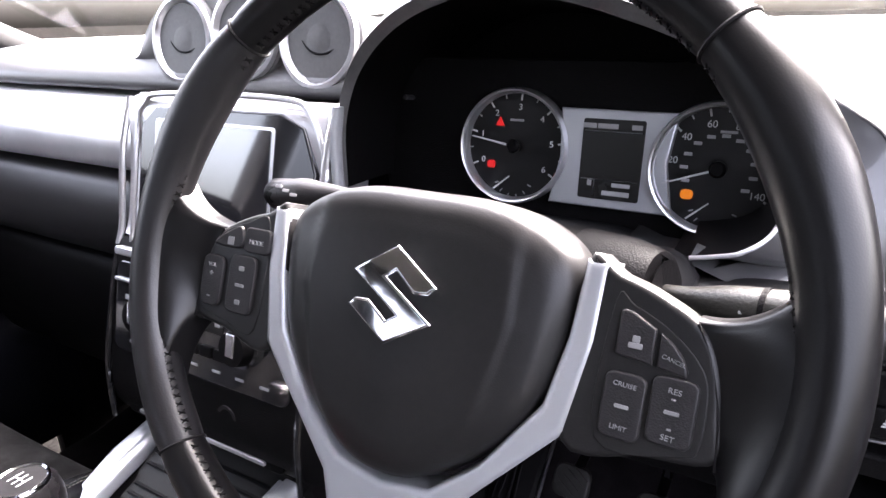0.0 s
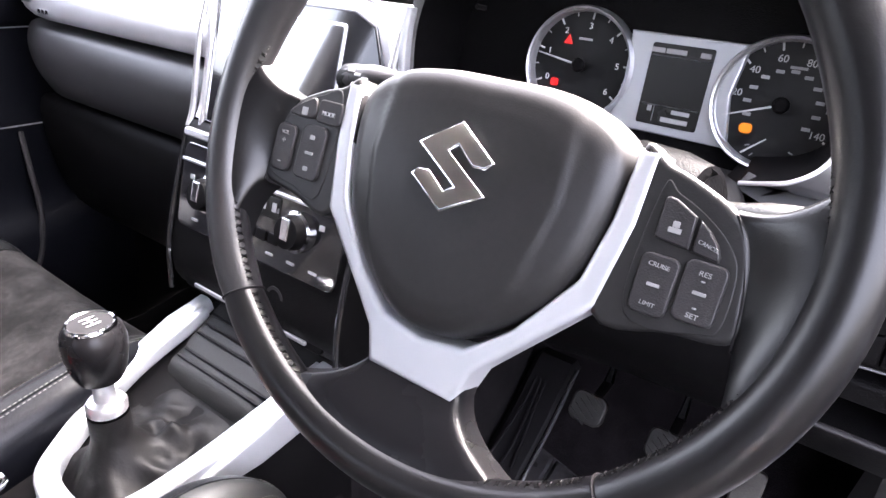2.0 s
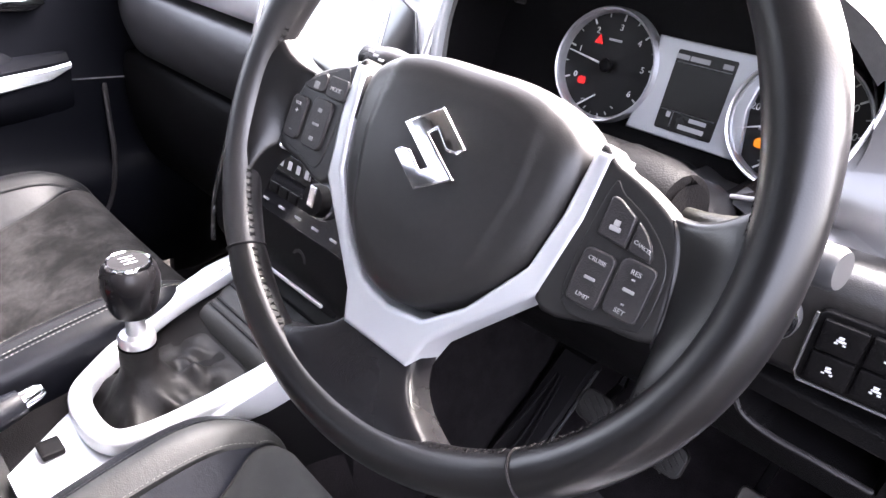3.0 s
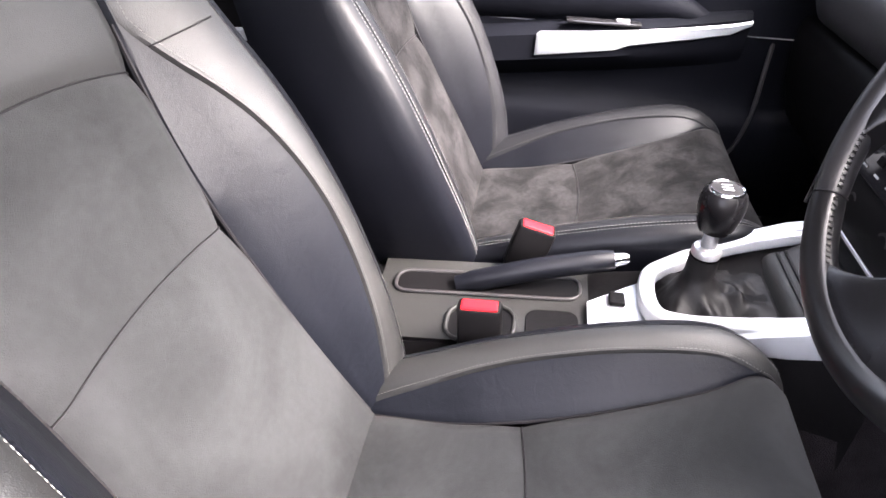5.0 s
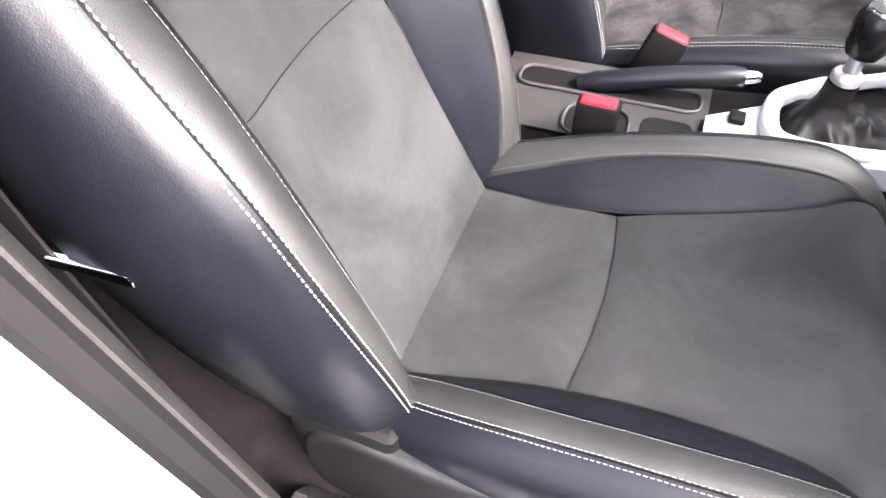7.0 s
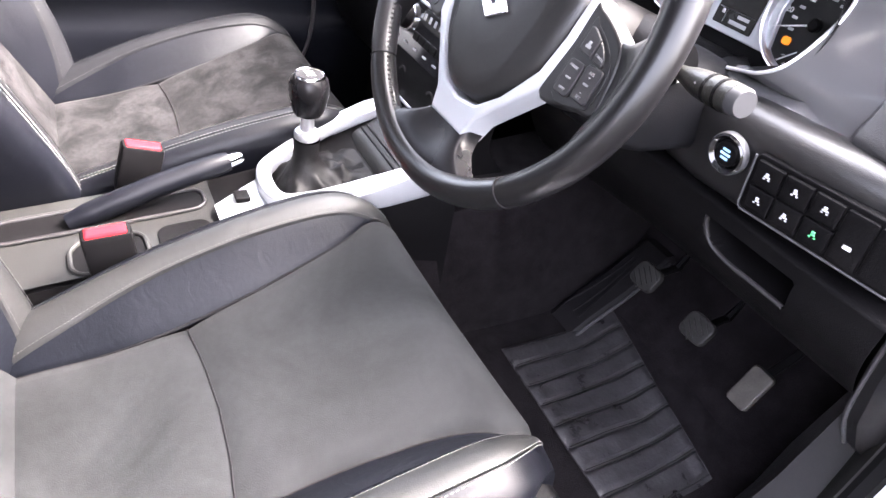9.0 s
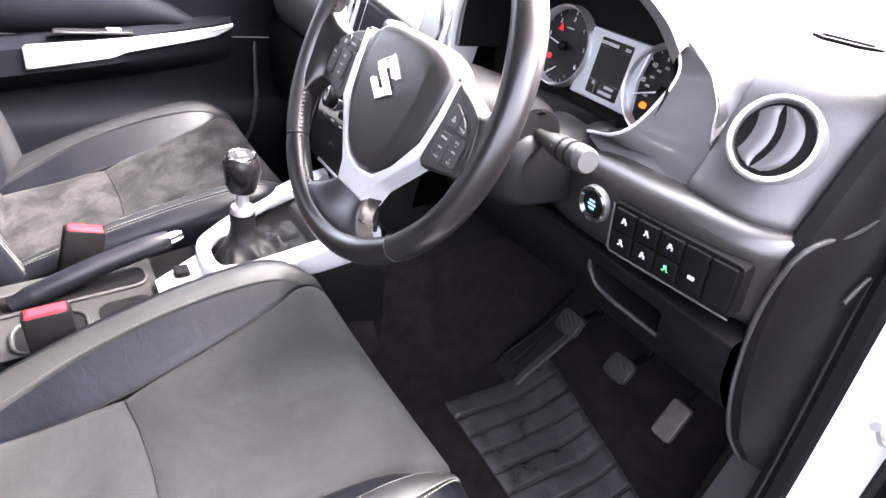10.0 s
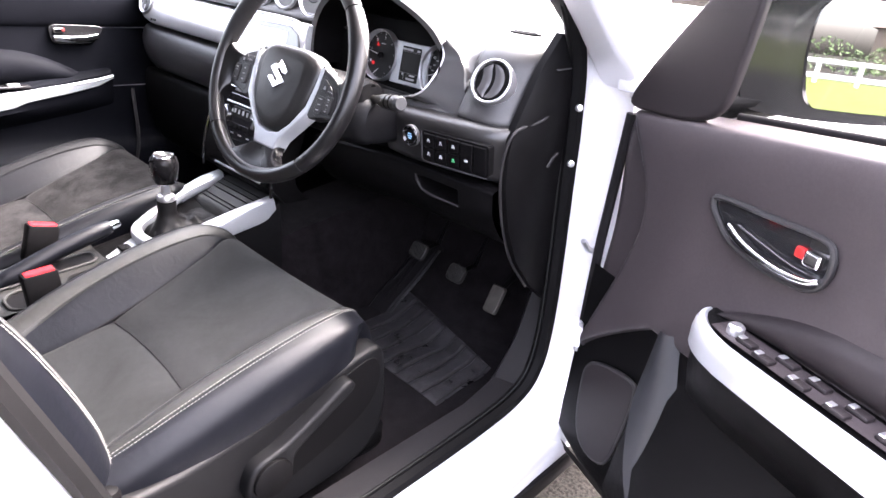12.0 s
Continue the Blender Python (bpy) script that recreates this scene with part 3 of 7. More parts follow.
    rows = [[V(CX - 0.15, y, 0.32), V(CX - 0.13, y, h - 0.06), V(CX - 0.09, y, h), V(CX + 0.09, y, h), V(CX + 0.13, y, h - 0.06), V(CX + 0.15, y, 0.32)] for y, h in ((-1.5, 0.45), (-0.5, 0.50), (0.0, 0.55), (0.3, 0.60), (0.75, 0.66))]
    part("tunnel_carpet", grid(rows), CARPET, car)
    rows = [[V(0.640, y, z0 + 0.004), V(0.652, y, z0 + 0.5 * (z1 - z0)), V(0.668, y, z1 - 0.006), V(0.700, y, z1 + 0.002), V(0.735, y, z1 + 0.008)] for y, z0, z1 in ((-0.5, 0.33, 0.395), (0.30, 0.33, 0.395), (0.40, 0.34, 0.42), (0.46, 0.36, 0.5), (0.50, 0.4, 0.62), (0.52, 0.5, 0.75))]
    part("sill_trim", grid(rows), PLASTIC, car, "dark plastic sill trim")
    rows = [[V(0.735, y, z), V(0.715, y + 0.04, z), V(0.70, y + 0.15, z), V(0.70, 0.75, z)] for y, z in ((0.46, 0.36), (0.47, 0.5), (0.46, 0.62), (0.43, 0.80), (0.40, 1.0))]
    part("kick_panel", grid(rows), PLASTIC_DARK, car, "dark kick panel beside the pedals")
    part("kick_panel", grid([[V(-2 * 0 - p.x + 2 * CX, p.y, p.z) for p in r] for r in [[V(0.735, y, z), V(0.70, y + 0.15, z), V(0.70, 0.75, z)] for y, z in ((0.46, 0.36), (0.46, 0.62), (0.40, 1.0))]]), PLASTIC_DARK, car)
    part("side_panel", rbox(V(-0.742, 0.58, 0.69), (0.03, 0.46, 0.80), 0.01), PLASTIC_DARK, car, "dark panel beside the passenger's feet")
    # the belt beside the seat
    part("seat_belt", sweep(catmull([(0.66, -0.72, 1.30), (0.664, -0.70, 0.9), (0.664, -0.655, 0.6), (0.668, -0.62, 0.42)], 14), rrect(0.004, 0.047, 0.0015), up=V(0, 1, 0)), RUBBER, car, "black woven seat belt")
    part("belt_tongue", rbox(V(0, 0, 0), (0.012, 0.095, 0.014), 0.004, pose(0.664, -0.622, 0.777, 12)), CHROME, car, "bright belt tongue")
    return car


# ---- dashboard ----
def build_dashboard():
    dash = thing("dashboard", "dark grained plastic dashboard with satin trims", "dashboard")
    # passenger and middle part
    prof = [(0.80, 1.085), (0.62, 1.125), (0.46, 1.140), (0.36, 1.140), (0.315, 1.130), (0.290, 1.112), (0.284, 1.098), (0.292, 1.090), (0.33, 1.088)]
    rows = []
    for x in np.linspace(-0.715, 0.165, 30):
        e = max(0.0, (abs(x - CX) - 0.50) / 0.22)
        rows.append([V(x, y - 0.02 * e * e * (i > 2), z - 0.035 * e * e) for i, (y, z) in enumerate(catmull(prof, 28))])
    part("top_pad", grid(rows), PLASTIC_LIT, dash, "soft dark top pad, sky light put into its paler grey")
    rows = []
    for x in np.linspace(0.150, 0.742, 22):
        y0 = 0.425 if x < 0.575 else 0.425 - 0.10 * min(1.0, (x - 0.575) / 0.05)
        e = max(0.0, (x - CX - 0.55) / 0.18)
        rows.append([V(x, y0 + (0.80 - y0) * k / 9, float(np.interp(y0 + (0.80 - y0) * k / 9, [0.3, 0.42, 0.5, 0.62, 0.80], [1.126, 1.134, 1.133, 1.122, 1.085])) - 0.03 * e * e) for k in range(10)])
    part("top_pad", grid(rows), PLASTIC_LIT, dash, "soft dark top pad below the windscreen, paled for sky light")
    # decor strip
    prof = [(0.33, 1.086), (0.287, 1.084), (0.272, 1.072), (0.257, 1.045), (0.253, 1.015), (0.262, 0.998), (0.30, 0.992)]
    rows = []
    for x in np.linspace(-0.655, -0.125, 24):
        e = min(1.0, max(0.0, (x + 0.655) / 0.07))
        e = math.sqrt(max(0.0, 1 - (1 - e) ** 2))
        rows.append([V(x, y, 1.045 + (z - 1.045) * (0.25 + 0.75 * e)) for y, z in catmull(prof, 20)])
    part("decor_panel", grid(rows, caps=False), DECOR, dash, "glossy grey decor panel")
    bm = bmesh.new()
    for k in range(3):
        bar(V(0.0 + 0.012 * k, 0, 0), 0.009, 0.006, facing(V(-0.58, 0.2515, 1.012), (0, -1, 0.1)), bm)
    part("decor_badge", bm, CHROME, dash, "small chrome badge bars")
    prof = [(0.30, 0.990), (0.266, 0.986), (0.252, 0.975), (0.244, 0.945), (0.250, 0.905), (0.268, 0.872), (0.30, 0.862)]
    rows = [[V(x, y + 0.03 * max(0, (-0.6 - x) / 0.1), z) for y, z in catmull(prof, 18)] for x in np.linspace(-0.70, -0.130, 20)]
    part("glovebox_top", grid(rows), PLASTIC, dash, "grained upper dash panel")
    prof = [(0.31, 0.860), (0.275, 0.855), (0.268, 0.80), (0.285, 0.70), (0.33, 0.62), (0.45, 0.58)]
    rows = [[V(x, y, z) for y, z in catmull(prof, 14)] for x in np.linspace(-0.69, -0.13, 14)]
    part("glovebox", grid(rows), PLASTIC_DARK, dash, "dark glovebox lid")
    # filler behind everything
    part("dash_core", rbox(V(CX, 0.56, 0.93), (1.40, 0.36, 0.34), 0.03), PLASTIC_DARK, dash)

    # middle vents and clock in their housing
    rows = []
    for x in np.linspace(-0.19, 0.160, 30):
        k = max(0.0, 1 - (abs(x - 0.016) / 0.205) ** 5) if x < 0.12 else max(0.0, 1 - ((x - 0.016) / 0.205) ** 5 - 0.25 * ((x - 0.12) / 0.04) ** 2)
        t = 1.128 + 0.072 * k
        rows.append([V(x, y, z) for y, z in catmull([(0.335, 1.10), (0.312, 1.110), (0.306, 1.125 + 0.2 * (t - 1.128)), (0.310, t - 0.012), (0.325, t), (0.42, t - 0.002), (0.52, 1.13 + 0.6 * (t - 1.13)), (0.66, 1.112)], 24)])
    part("vent_housing", grid(rows), PLASTIC_LIT, dash, "grey raised housing of the middle vents")
    for i, x in enumerate((-0.082, 0.016, 0.114)):
        z = 1.147 + (0.006 if i == 1 else 0)
        m = facing(V(x, 0.300, z), (0, -1, 0.16))
        pod = part("vent_pod", lathe([(0.0, -0.12), (0.046, -0.12), (0.0505, -0.02), (0.0505, 0.0), (0.047, 0.004)], 32, m), PLASTIC_LIT, dash, "round pod on the dash top")
        part("ring", lathe([(0.0485, 0.000), (0.0475, 0.008), (0.043, 0.009), (0.039, 0.004), (0.0385, -0.006)], 36, m, caps=False), SATIN, pod, "satin silver ring")
        if i == 1:
            part("clock_face", lathe([(0.040, -0.003), (0.0, -0.003)], 32, m), FACE, pod, "dark clock face")
            bm = bmesh.new()
            for k in range(12):
                a = k * math.pi / 6
                bar(V(0, 0.034, 0), 0.0022, 0.006, m @ Matrix.Rotation(a, 4, "Z") @ Matrix.Translation((0, 0, -0.002)), bm)
            bar(V(0, 0.010, -0.001), 0.002, 0.024, m @ Matrix.Rotation(0.4, 4, "Z"), bm)
            bar(V(0, 0.007, -0.001), 0.002, 0.017, m @ Matrix.Rotation(-1.2, 4, "Z"), bm)
            part("clock_marks", bm, WHITE, pod)
        else:
            disc = part("vent_disc", lathe([(0.0385, -0.008), (0.036, -0.005), (0.033, -0.001), (0.022, 0.003), (0.010, 0.0047), (0.0, 0.005)], 36, m), PLASTIC_LIT, pod, "domed grey vent disc")
            arc = []
            for k in range(15):
                a = radians(186 + 152 * k / 14)
                x1, y1 = 0.003 + 0.027 * math.cos(a), 0.011 + 0.0245 * math.sin(a)
                arc.append(m @ V(x1, y1, 0.0052 - 5.2 * (x1 * x1 + y1 * y1)))
            part("vent_slit", tube(arc, 0.0012, 6), PLASTIC_DARK, disc, "curved dark slit")
    # passenger side vent
    vent(dash, V(-0.62, 0.262, 1.064), V(-0.05, -1, 0.30), 0.040)

    # centre stack
    rows = []
    upper = [(0.270, 1.092), (0.252, 1.080), (0.243, 1.03), (0.226, 0.96), (0.216, 0.937)]
    lower = [(0.214, 0.935), (0.205, 0.925), (0.198, 0.90), (0.182, 0.84), (0.166, 0.785), (0.166, 0.74), (0.20, 0.70)]
    sides = ((-0.150, 0.06), (-0.143, 0.012), (-0.134, 0.0), (0.0, -0.002), (0.154, 0.0), (0.160, 0.012), (0.161, 0.06))
    part("stack_surround", grid([[V(x, y + dy, z) for y, z in catmull(upper, 16)] for x, dy in sides]), DECOR, dash, "satin grey screen surround")
    part("stack_body", grid([[V(x, y + dy, z) for y, z in catmull(lower, 16)] for x, dy in sides]), PLASTIC_DARK, dash, "dark lower centre stack")
    for s, x in ((1, 0.158), (-1, -0.140)):
        line = [V(x, y - 0.003, z) for y, z in catmull([(0.262, 1.088), (0.240, 1.03), (0.222, 0.95), (0.212, 0.925)], 14)]
        part("stack_edge", tube(line, 0.0038), SATIN, dash, "satin silver edge of the stack")
        line = [V(x, y - 0.002, z) for y, z in catmull([(0.212, 0.925), (0.196, 0.885), (0.168, 0.79), (0.162, 0.72)], 12)]
        part("stack_lower_edge", tube(line, 0.0035), PIANO, dash, "gloss black lower edge of the stack")
    # screen
    mS = facing(V(0.010, 0.235, 1.010), (0, -1, 0.26))
    bez = [(-0.118, 0.052), (-0.095, 0.072), (0.09, 0.074), (0.120, 0.062), (0.138, 0.02), (0.130, -0.03), (0.112, -0.075), (-0.118, -0.075)]
    part("screen_bezel", prism(bez, -0.004, 0.0035, 0.002, mS), PIANO, dash, "gloss black screen surround")
    part("screen_frame", prism(rrect(0.176, 0.112, 0.004), 0.003, 0.0050, 0.0008, mS @ Matrix.Translation((-0.004, 0.004, 0))), SATIN, dash, "thin silver screen frame")
    part("screen", prism(rrect(0.170, 0.106, 0.003), 0.003, 0.0058, 0.0005, mS @ Matrix.Translation((-0.004, 0.004, 0))), SCREEN, dash, "dark touch screen reflecting the sky")
    rimline = [mS @ V(x, y, 0.002) for x, y in ((-0.128, -0.085), (-0.126, 0.045), (-0.115, 0.075), (-0.085, 0.086), (0.08, 0.088), (0.125, 0.075), (0.150, 0.02), (0.140, -0.04), (0.122, -0.088))]
    part("screen_rim", tube(catmull(rimline, 48), 0.0032), SATIN, dash, "satin silver rim round the screen")
    # climate panel
    mC = facing(V(0.010, 0.186, 0.862), (0, -1, 0.26))
    part("climate_panel", prism(rrect(0.272, 0.105, 0.012), -0.01, 0.004, 0.002, mC), PIANO, dash, "gloss black climate panel")
    part("chrome_strip", prism(rrect(0.268, 0.010, 0.004), 0.0, 0.008, 0.002, mC @ Matrix.Translation((0, 0.064, 0.002))), SATIN, dash, "satin strip above the climate panel")
    part("chrome_strip", prism(rrect(0.268, 0.004, 0.0018), 0.0, 0.006, 0.001, mC @ Matrix.Translation((0, 0.031, 0.002))), SATIN, dash)
    for x in (-0.080, 0.073):
        k = part("climate_knob", lathe([(0.019, 0.002), (0.019, 0.012), (0.017, 0.020), (0.0, 0.021)], 24, mC @ Matrix.Translation((x, -0.002, 0.002))), PLASTIC_DARK, dash)
        part("knob_ring", lathe([(0.0225, 0.002), (0.0225, 0.007), (0.0195, 0.008)], 28, mC @ Matrix.Translation((x, -0.002, 0.002)), caps=False), CHROME, k, "chrome ring round the knob")
        part("knob_cap", rbox(V(0, 0.004, 0.021), (0.012, 0.024, 0.003), 0.001, mC @ Matrix.Translation((x, -0.002, 0.002))), CHROME, k)
    part("climate_display", bar(V(0, 0.013, 0.005), 0.085, 0.024, mC), LCD, dash, "small grey climate display")
    bm = bmesh.new()
    for k in range(5):
        bar(V(-0.034 + 0.017 * k, 0.014, 0.0056), 0.007, 0.010, mC, bm)
    for k in range(7):
        bar(V(-0.10 + 0.034 * k, -0.038, 0.005), 0.012, 0.003, mC, bm)
    for x in (-0.113, -0.045, 0.038, 0.107):
        bar(V(x, 0.012, 0.005), 0.008, 0.006, mC, bm)
    tagged(part("climate_marks", bm, GREY_PRINT, dash), kind="stuff")
    for k in range(5):
        part("climate_button", rbox(V(-0.040 + 0.02 * k, -0.020, 0.005), (0.017, 0.012, 0.004), 0.001, mC), PLASTIC_DARK, dash)
    # lower stack with sockets
    mL = facing(V(0.010, 0.170, 0.770), (0, -1, 0.12))
    part("lower_tray", prism(rrect(0.25, 0.075, 0.01), -0.006, 0.002, 0.002, mL), PLASTIC_DARK, dash, "dark tray below the climate panel")
    part("tray_strip", prism(rrect(0.20, 0.005, 0.002), 0.0, 0.005, 0.001, mL @ Matrix.Translation((0, -0.03, 0))), SATIN, dash)
    for x in (-0.05, 0.05):
        part("power_socket", lathe([(0.014, 0.001), (0.014, 0.006), (0.010, 0.006), (0.010, 0.002), (0.0, 0.002)], 20, mL @ Matrix.Translation((x, 0.008, 0.001))), PLASTIC, dash)

    # hood over the gauges
    arch = catmull([(0.165, 1.015), (0.168, 1.075), (0.190, 1.125), (0.235, 1.162), (0.30, 1.181), (0.37, 1.175), (0.447, 1.151), (0.498, 1.126), (0.530, 1.096), (0.542, 1.062), (0.535, 1.030), (0.505, 1.006), (0.465, 0.997)], 66)
    rows = []
    for y, sc in ((0.262, 1.0), (0.30, 0.985), (0.36, 0.965), (0.415, 0.95)):
        rows.append([V(0.385 + (x - 0.385) * sc, y - 0.05 * (1 - sc) - (0.030 * min(1, max(0, (1.10 - z) / 0.1)) if y < 0.27 and x > 0.4 else 0), 1.06 + (z - 1.06) * (sc if z < 1.06 else 1 - (1 - sc) * 2.4)) for x, z in arch])
    part("hood_lining", grid(rows), PLASTIC_DARK, dash, "black lining of the gauge hood")
    strip = catmull([(0.168, 0.252, 1.092), (0.165, 0.249, 1.060), (0.166, 0.247, 1.020), (0.174, 0.247, 0.985)], 14)
    part("gauge_side_strip", sweep(strip, rrect(0.008, 0.012, 0.003), up=V(0, 1, 0)), SATIN_DOOR, dash, "satin silver strip beside the gauges")
    part("back_plate", rbox(V(0.355, 0.425, 1.045), (0.30, 0.02, 0.15), 0.004), PLASTIC_DARK, dash)
    part("back_arch", grid([rows[-1], [p.lerp(V(0.35, 0.412, 1.04), 0.5) for p in rows[-1]], [V(0.35 + 0.02 * (p.x - 0.35), 0.410, 1.04 + 0.02 * (p.z - 1.04)) for p in rows[-1]]]), PLASTIC_DARK, dash, "black wall behind the dials")
    # outer hood: from the lip over the top towards the windscreen
    lip = catmull([(0.160, 1.02), (0.162, 1.08), (0.184, 1.134), (0.231, 1.174), (0.30, 1.194), (0.375, 1.188), (0.455, 1.163), (0.512, 1.136), (0.540, 1.112)], 48)
    rows = [[V(x, 0.262, z) for x, z in catmull([(0.165, 1.015), (0.168, 1.075), (0.190, 1.125), (0.235, 1.162), (0.30, 1.181), (0.37, 1.175), (0.447, 1.151), (0.498, 1.126), (0.532, 1.096)], 48)]]
    rows.append([V(x, 0.256, z - 0.003) for x, z in lip])
    rows.append([V(x, 0.262, z + 0.003) for x, z in lip])
    for y, k in ((0.30, 0.04), (0.38, 0.22), (0.48, 0.55), (0.60, 0.85), (0.72, 1.0), (0.80, 1.0)):
        flat = 1.135 - 0.06 * max(0, y - 0.55)
        rows.append([V(x + 0.04 * k * (x - 0.38), y, (z + 0.004) * (1 - k) + min(z, flat) * k if z > 1.10 else z) for x, z in lip])
    part("gauge_hood", grid(rows), PLASTIC_LIT, dash, "dark grained hood over the gauges, paled for sky light")
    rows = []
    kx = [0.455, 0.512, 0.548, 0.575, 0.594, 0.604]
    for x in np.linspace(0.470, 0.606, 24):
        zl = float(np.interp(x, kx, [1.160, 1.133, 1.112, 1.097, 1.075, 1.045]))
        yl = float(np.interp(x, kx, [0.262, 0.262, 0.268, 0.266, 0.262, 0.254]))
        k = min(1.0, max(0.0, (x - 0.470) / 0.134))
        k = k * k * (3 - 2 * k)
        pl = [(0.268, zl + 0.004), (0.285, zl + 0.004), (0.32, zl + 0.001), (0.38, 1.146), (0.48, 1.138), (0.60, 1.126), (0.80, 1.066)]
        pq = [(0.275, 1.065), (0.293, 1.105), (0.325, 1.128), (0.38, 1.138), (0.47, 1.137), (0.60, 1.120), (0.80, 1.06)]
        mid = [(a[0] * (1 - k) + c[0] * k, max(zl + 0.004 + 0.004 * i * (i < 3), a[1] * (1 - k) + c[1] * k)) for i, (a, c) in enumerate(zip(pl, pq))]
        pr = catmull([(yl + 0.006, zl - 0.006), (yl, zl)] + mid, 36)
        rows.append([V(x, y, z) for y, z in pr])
    part("hood_shoulder", grid(rows), PLASTIC_LIT, dash, "dash top running from the hood to the side pod")
    # crescent trim right of the gauges
    inner = catmull([(0.482, 0.2255, 1.010), (0.498, 0.226, 1.0135), (0.514, 0.228, 1.0185), (0.529, 0.236, 1.032), (0.5375, 0.254, 1.062), (0.539, 0.266, 1.086), (0.533, 0.267, 1.104), (0.520, 0.267, 1.116)], 60)
    outer = catmull([(0.481, 0.2245, 1.0070), (0.53, 0.228, 0.991), (0.585, 0.240, 0.993), (0.607, 0.248, 1.003), (0.606, 0.256, 1.037), (0.596, 0.264, 1.073), (0.574, 0.267, 1.097), (0.548, 0.267, 1.1125), (0.518, 0.267, 1.128)], 60)
    mid = []
    for i, (a, b) in enumerate(zip(inner, outer)):
        w = max(0.0, 1 - i / 32)
        mid.append((np.array(a) * 0.5 + np.array(b) * 0.5) + np.array((0.001, -0.001 + 0.028 * w, 0.001 + 0.003 * w)))
    back = [np.array(a) + np.array((-0.01, 0.10, -0.004)) for a in inner]
    part("crescent_trim", grid([[Vector(p) for p in r] for r in (inner, mid, outer, [np.array(p) + np.array((0.002, 0.05, 0)) for p in outer])]), DECOR_SIDE, dash, "satin grey crescent trim beside the gauges", 60)
    part("crescent_wall", grid([[Vector(p) for p in r] for r in (back, inner)]), PLASTIC_DARK, dash, "dark inner wall beside the dials")
    part("crescent_lip", tube([V(*p) + V(0, -0.001, 0.0005) for p in inner], 0.0017, 8), SATIN, dash, "thin silver lip along the crescent")

    # right pod with the side vent
    pod = []
    for x, dy, dz in ((0.602, 0.004, 0.0), (0.605, -0.006, 0.0), (0.61, -0.010, 0.0), (0.645, -0.013, 0.0), (0.68, -0.008, -0.002), (0.706, 0.012, -0.010), (0.727, 0.055, -0.022), (0.738, 0.12, -0.03)):
        pr = catmull([(0.80, 1.06), (0.60, 1.120), (0.47, 1.137), (0.38, 1.138), (0.325, 1.128), (0.293, 1.105), (0.275, 1.065), (0.258, 1.025), (0.248, 1.005), (0.258, 0.995), (0.30, 0.992)], 36)
        pod.append([V(x, y + dy * min(1, max(0, (0.47 - y) / 0.15)), z + dz * min(1, max(0, (z - 1.0) / 0.08))) for y, z in pr])
    part("side_pod", grid(pod), PLASTIC_POD, dash, "rounded dash pod with the side vent")
    vent(dash, V(0.657, 0.2605, 1.068), V(0.10, -1, 0.42), 0.0355)
    dv = part("demister_vent", prism([(-0.034, 0.0), (-0.012, 0.008), (0.02, 0.008), (0.034, 0.0), (0.012, -0.008), (-0.02, -0.008)], 0, 0.003, 0.001, facing(V(0.618, 0.392, 1.1392), (0, -0.1, 1), V(0, 1, 0)) @ Matrix.Rotation(0.1, 4, "Z")), PLASTIC_DARK, dash, "black demister slot on the dash top")
    part("slat", prism(rrect(0.05, 0.002, 0.0009), 0.003, 0.005, 0.0005, facing(V(0.618, 0.392, 1.1392), (0, -0.1, 1), V(0, 1, 0)) @ Matrix.Rotation(0.1, 4, "Z")), PLASTIC, dv)

    # switch panel below
    rows = []
    for x, dy in ((0.425, 0.03), (0.45, 0.006), (0.50, -0.004), (0.60, 0.0), (0.68, 0.012), (0.705, 0.020), (0.716, 0.035)):
        pr = catmull([(0.30, 0.996), (0.245, 0.997), (0.222, 0.994), (0.211, 0.984), (0.209, 0.972), (0.213, 0.955), (0.222, 0.920), (0.228, 0.905), (0.245, 0.897), (0.30, 0.893)], 28)
        rows.append([V(x, y + dy, z + 0.006 * (x - 0.45) / 0.27) for y, z in pr])
    part("switch_panel", grid(rows), KNEE, dash, "grained knee panel with a switch row")
    # lower knee panel, pressed in at the coin pocket
    rows = []
    for x in np.unique(np.concatenate((np.linspace(0.19, 0.715, 22), np.linspace(0.515, 0.645, 44)))):
        e = max(0, (0.45 - x) / 0.26)
        pr = catmull([(0.30, 0.898), (0.238, 0.895), (0.232, 0.88), (0.243, 0.84), (0.285, 0.79), (0.36, 0.755), (0.50, 0.73)], 64)
        row = []
        for y, z in pr:
            low = 0.842 + 0.020 * max(0.0, (0.565 - x) / 0.035) ** 2
            k = min(1.0, max(0.0, min((x - 0.528) / 0.006, (0.636 - x) / 0.006, (z - low) / 0.005, (0.874 - z) / 0.005)))
            row.append(V(x, y + 0.02 * e + 0.055 * k * k * (3 - 2 * k), z - 0.03 * e))
        rows.append(row)
    part("knee_panel", grid(rows), PLASTIC_DARK, dash, "dark lower knee panel with an open coin pocket")
    lip = catmull([(0.529, 0.2325, 0.875), (0.531, 0.236, 0.862), (0.542, 0.2405, 0.847), (0.565, 0.2425, 0.841), (0.60, 0.2425, 0.841), (0.634, 0.2425, 0.841)], 30)
    part("pocket_lip", tube(lip, 0.0026, 8), PLASTIC, dash, "rounded lip of the coin pocket")
    # start button
    mB = facing(V(0.5355, 0.2080, 0.953), (0, -1, -0.12))
    sb = part("start_button", lathe([(0.0122, -0.002), (0.0122, 0.005), (0.0110, 0.0065), (0.0, 0.0068)], 28, mB), PLASTIC_DARK, dash, "round engine start button")
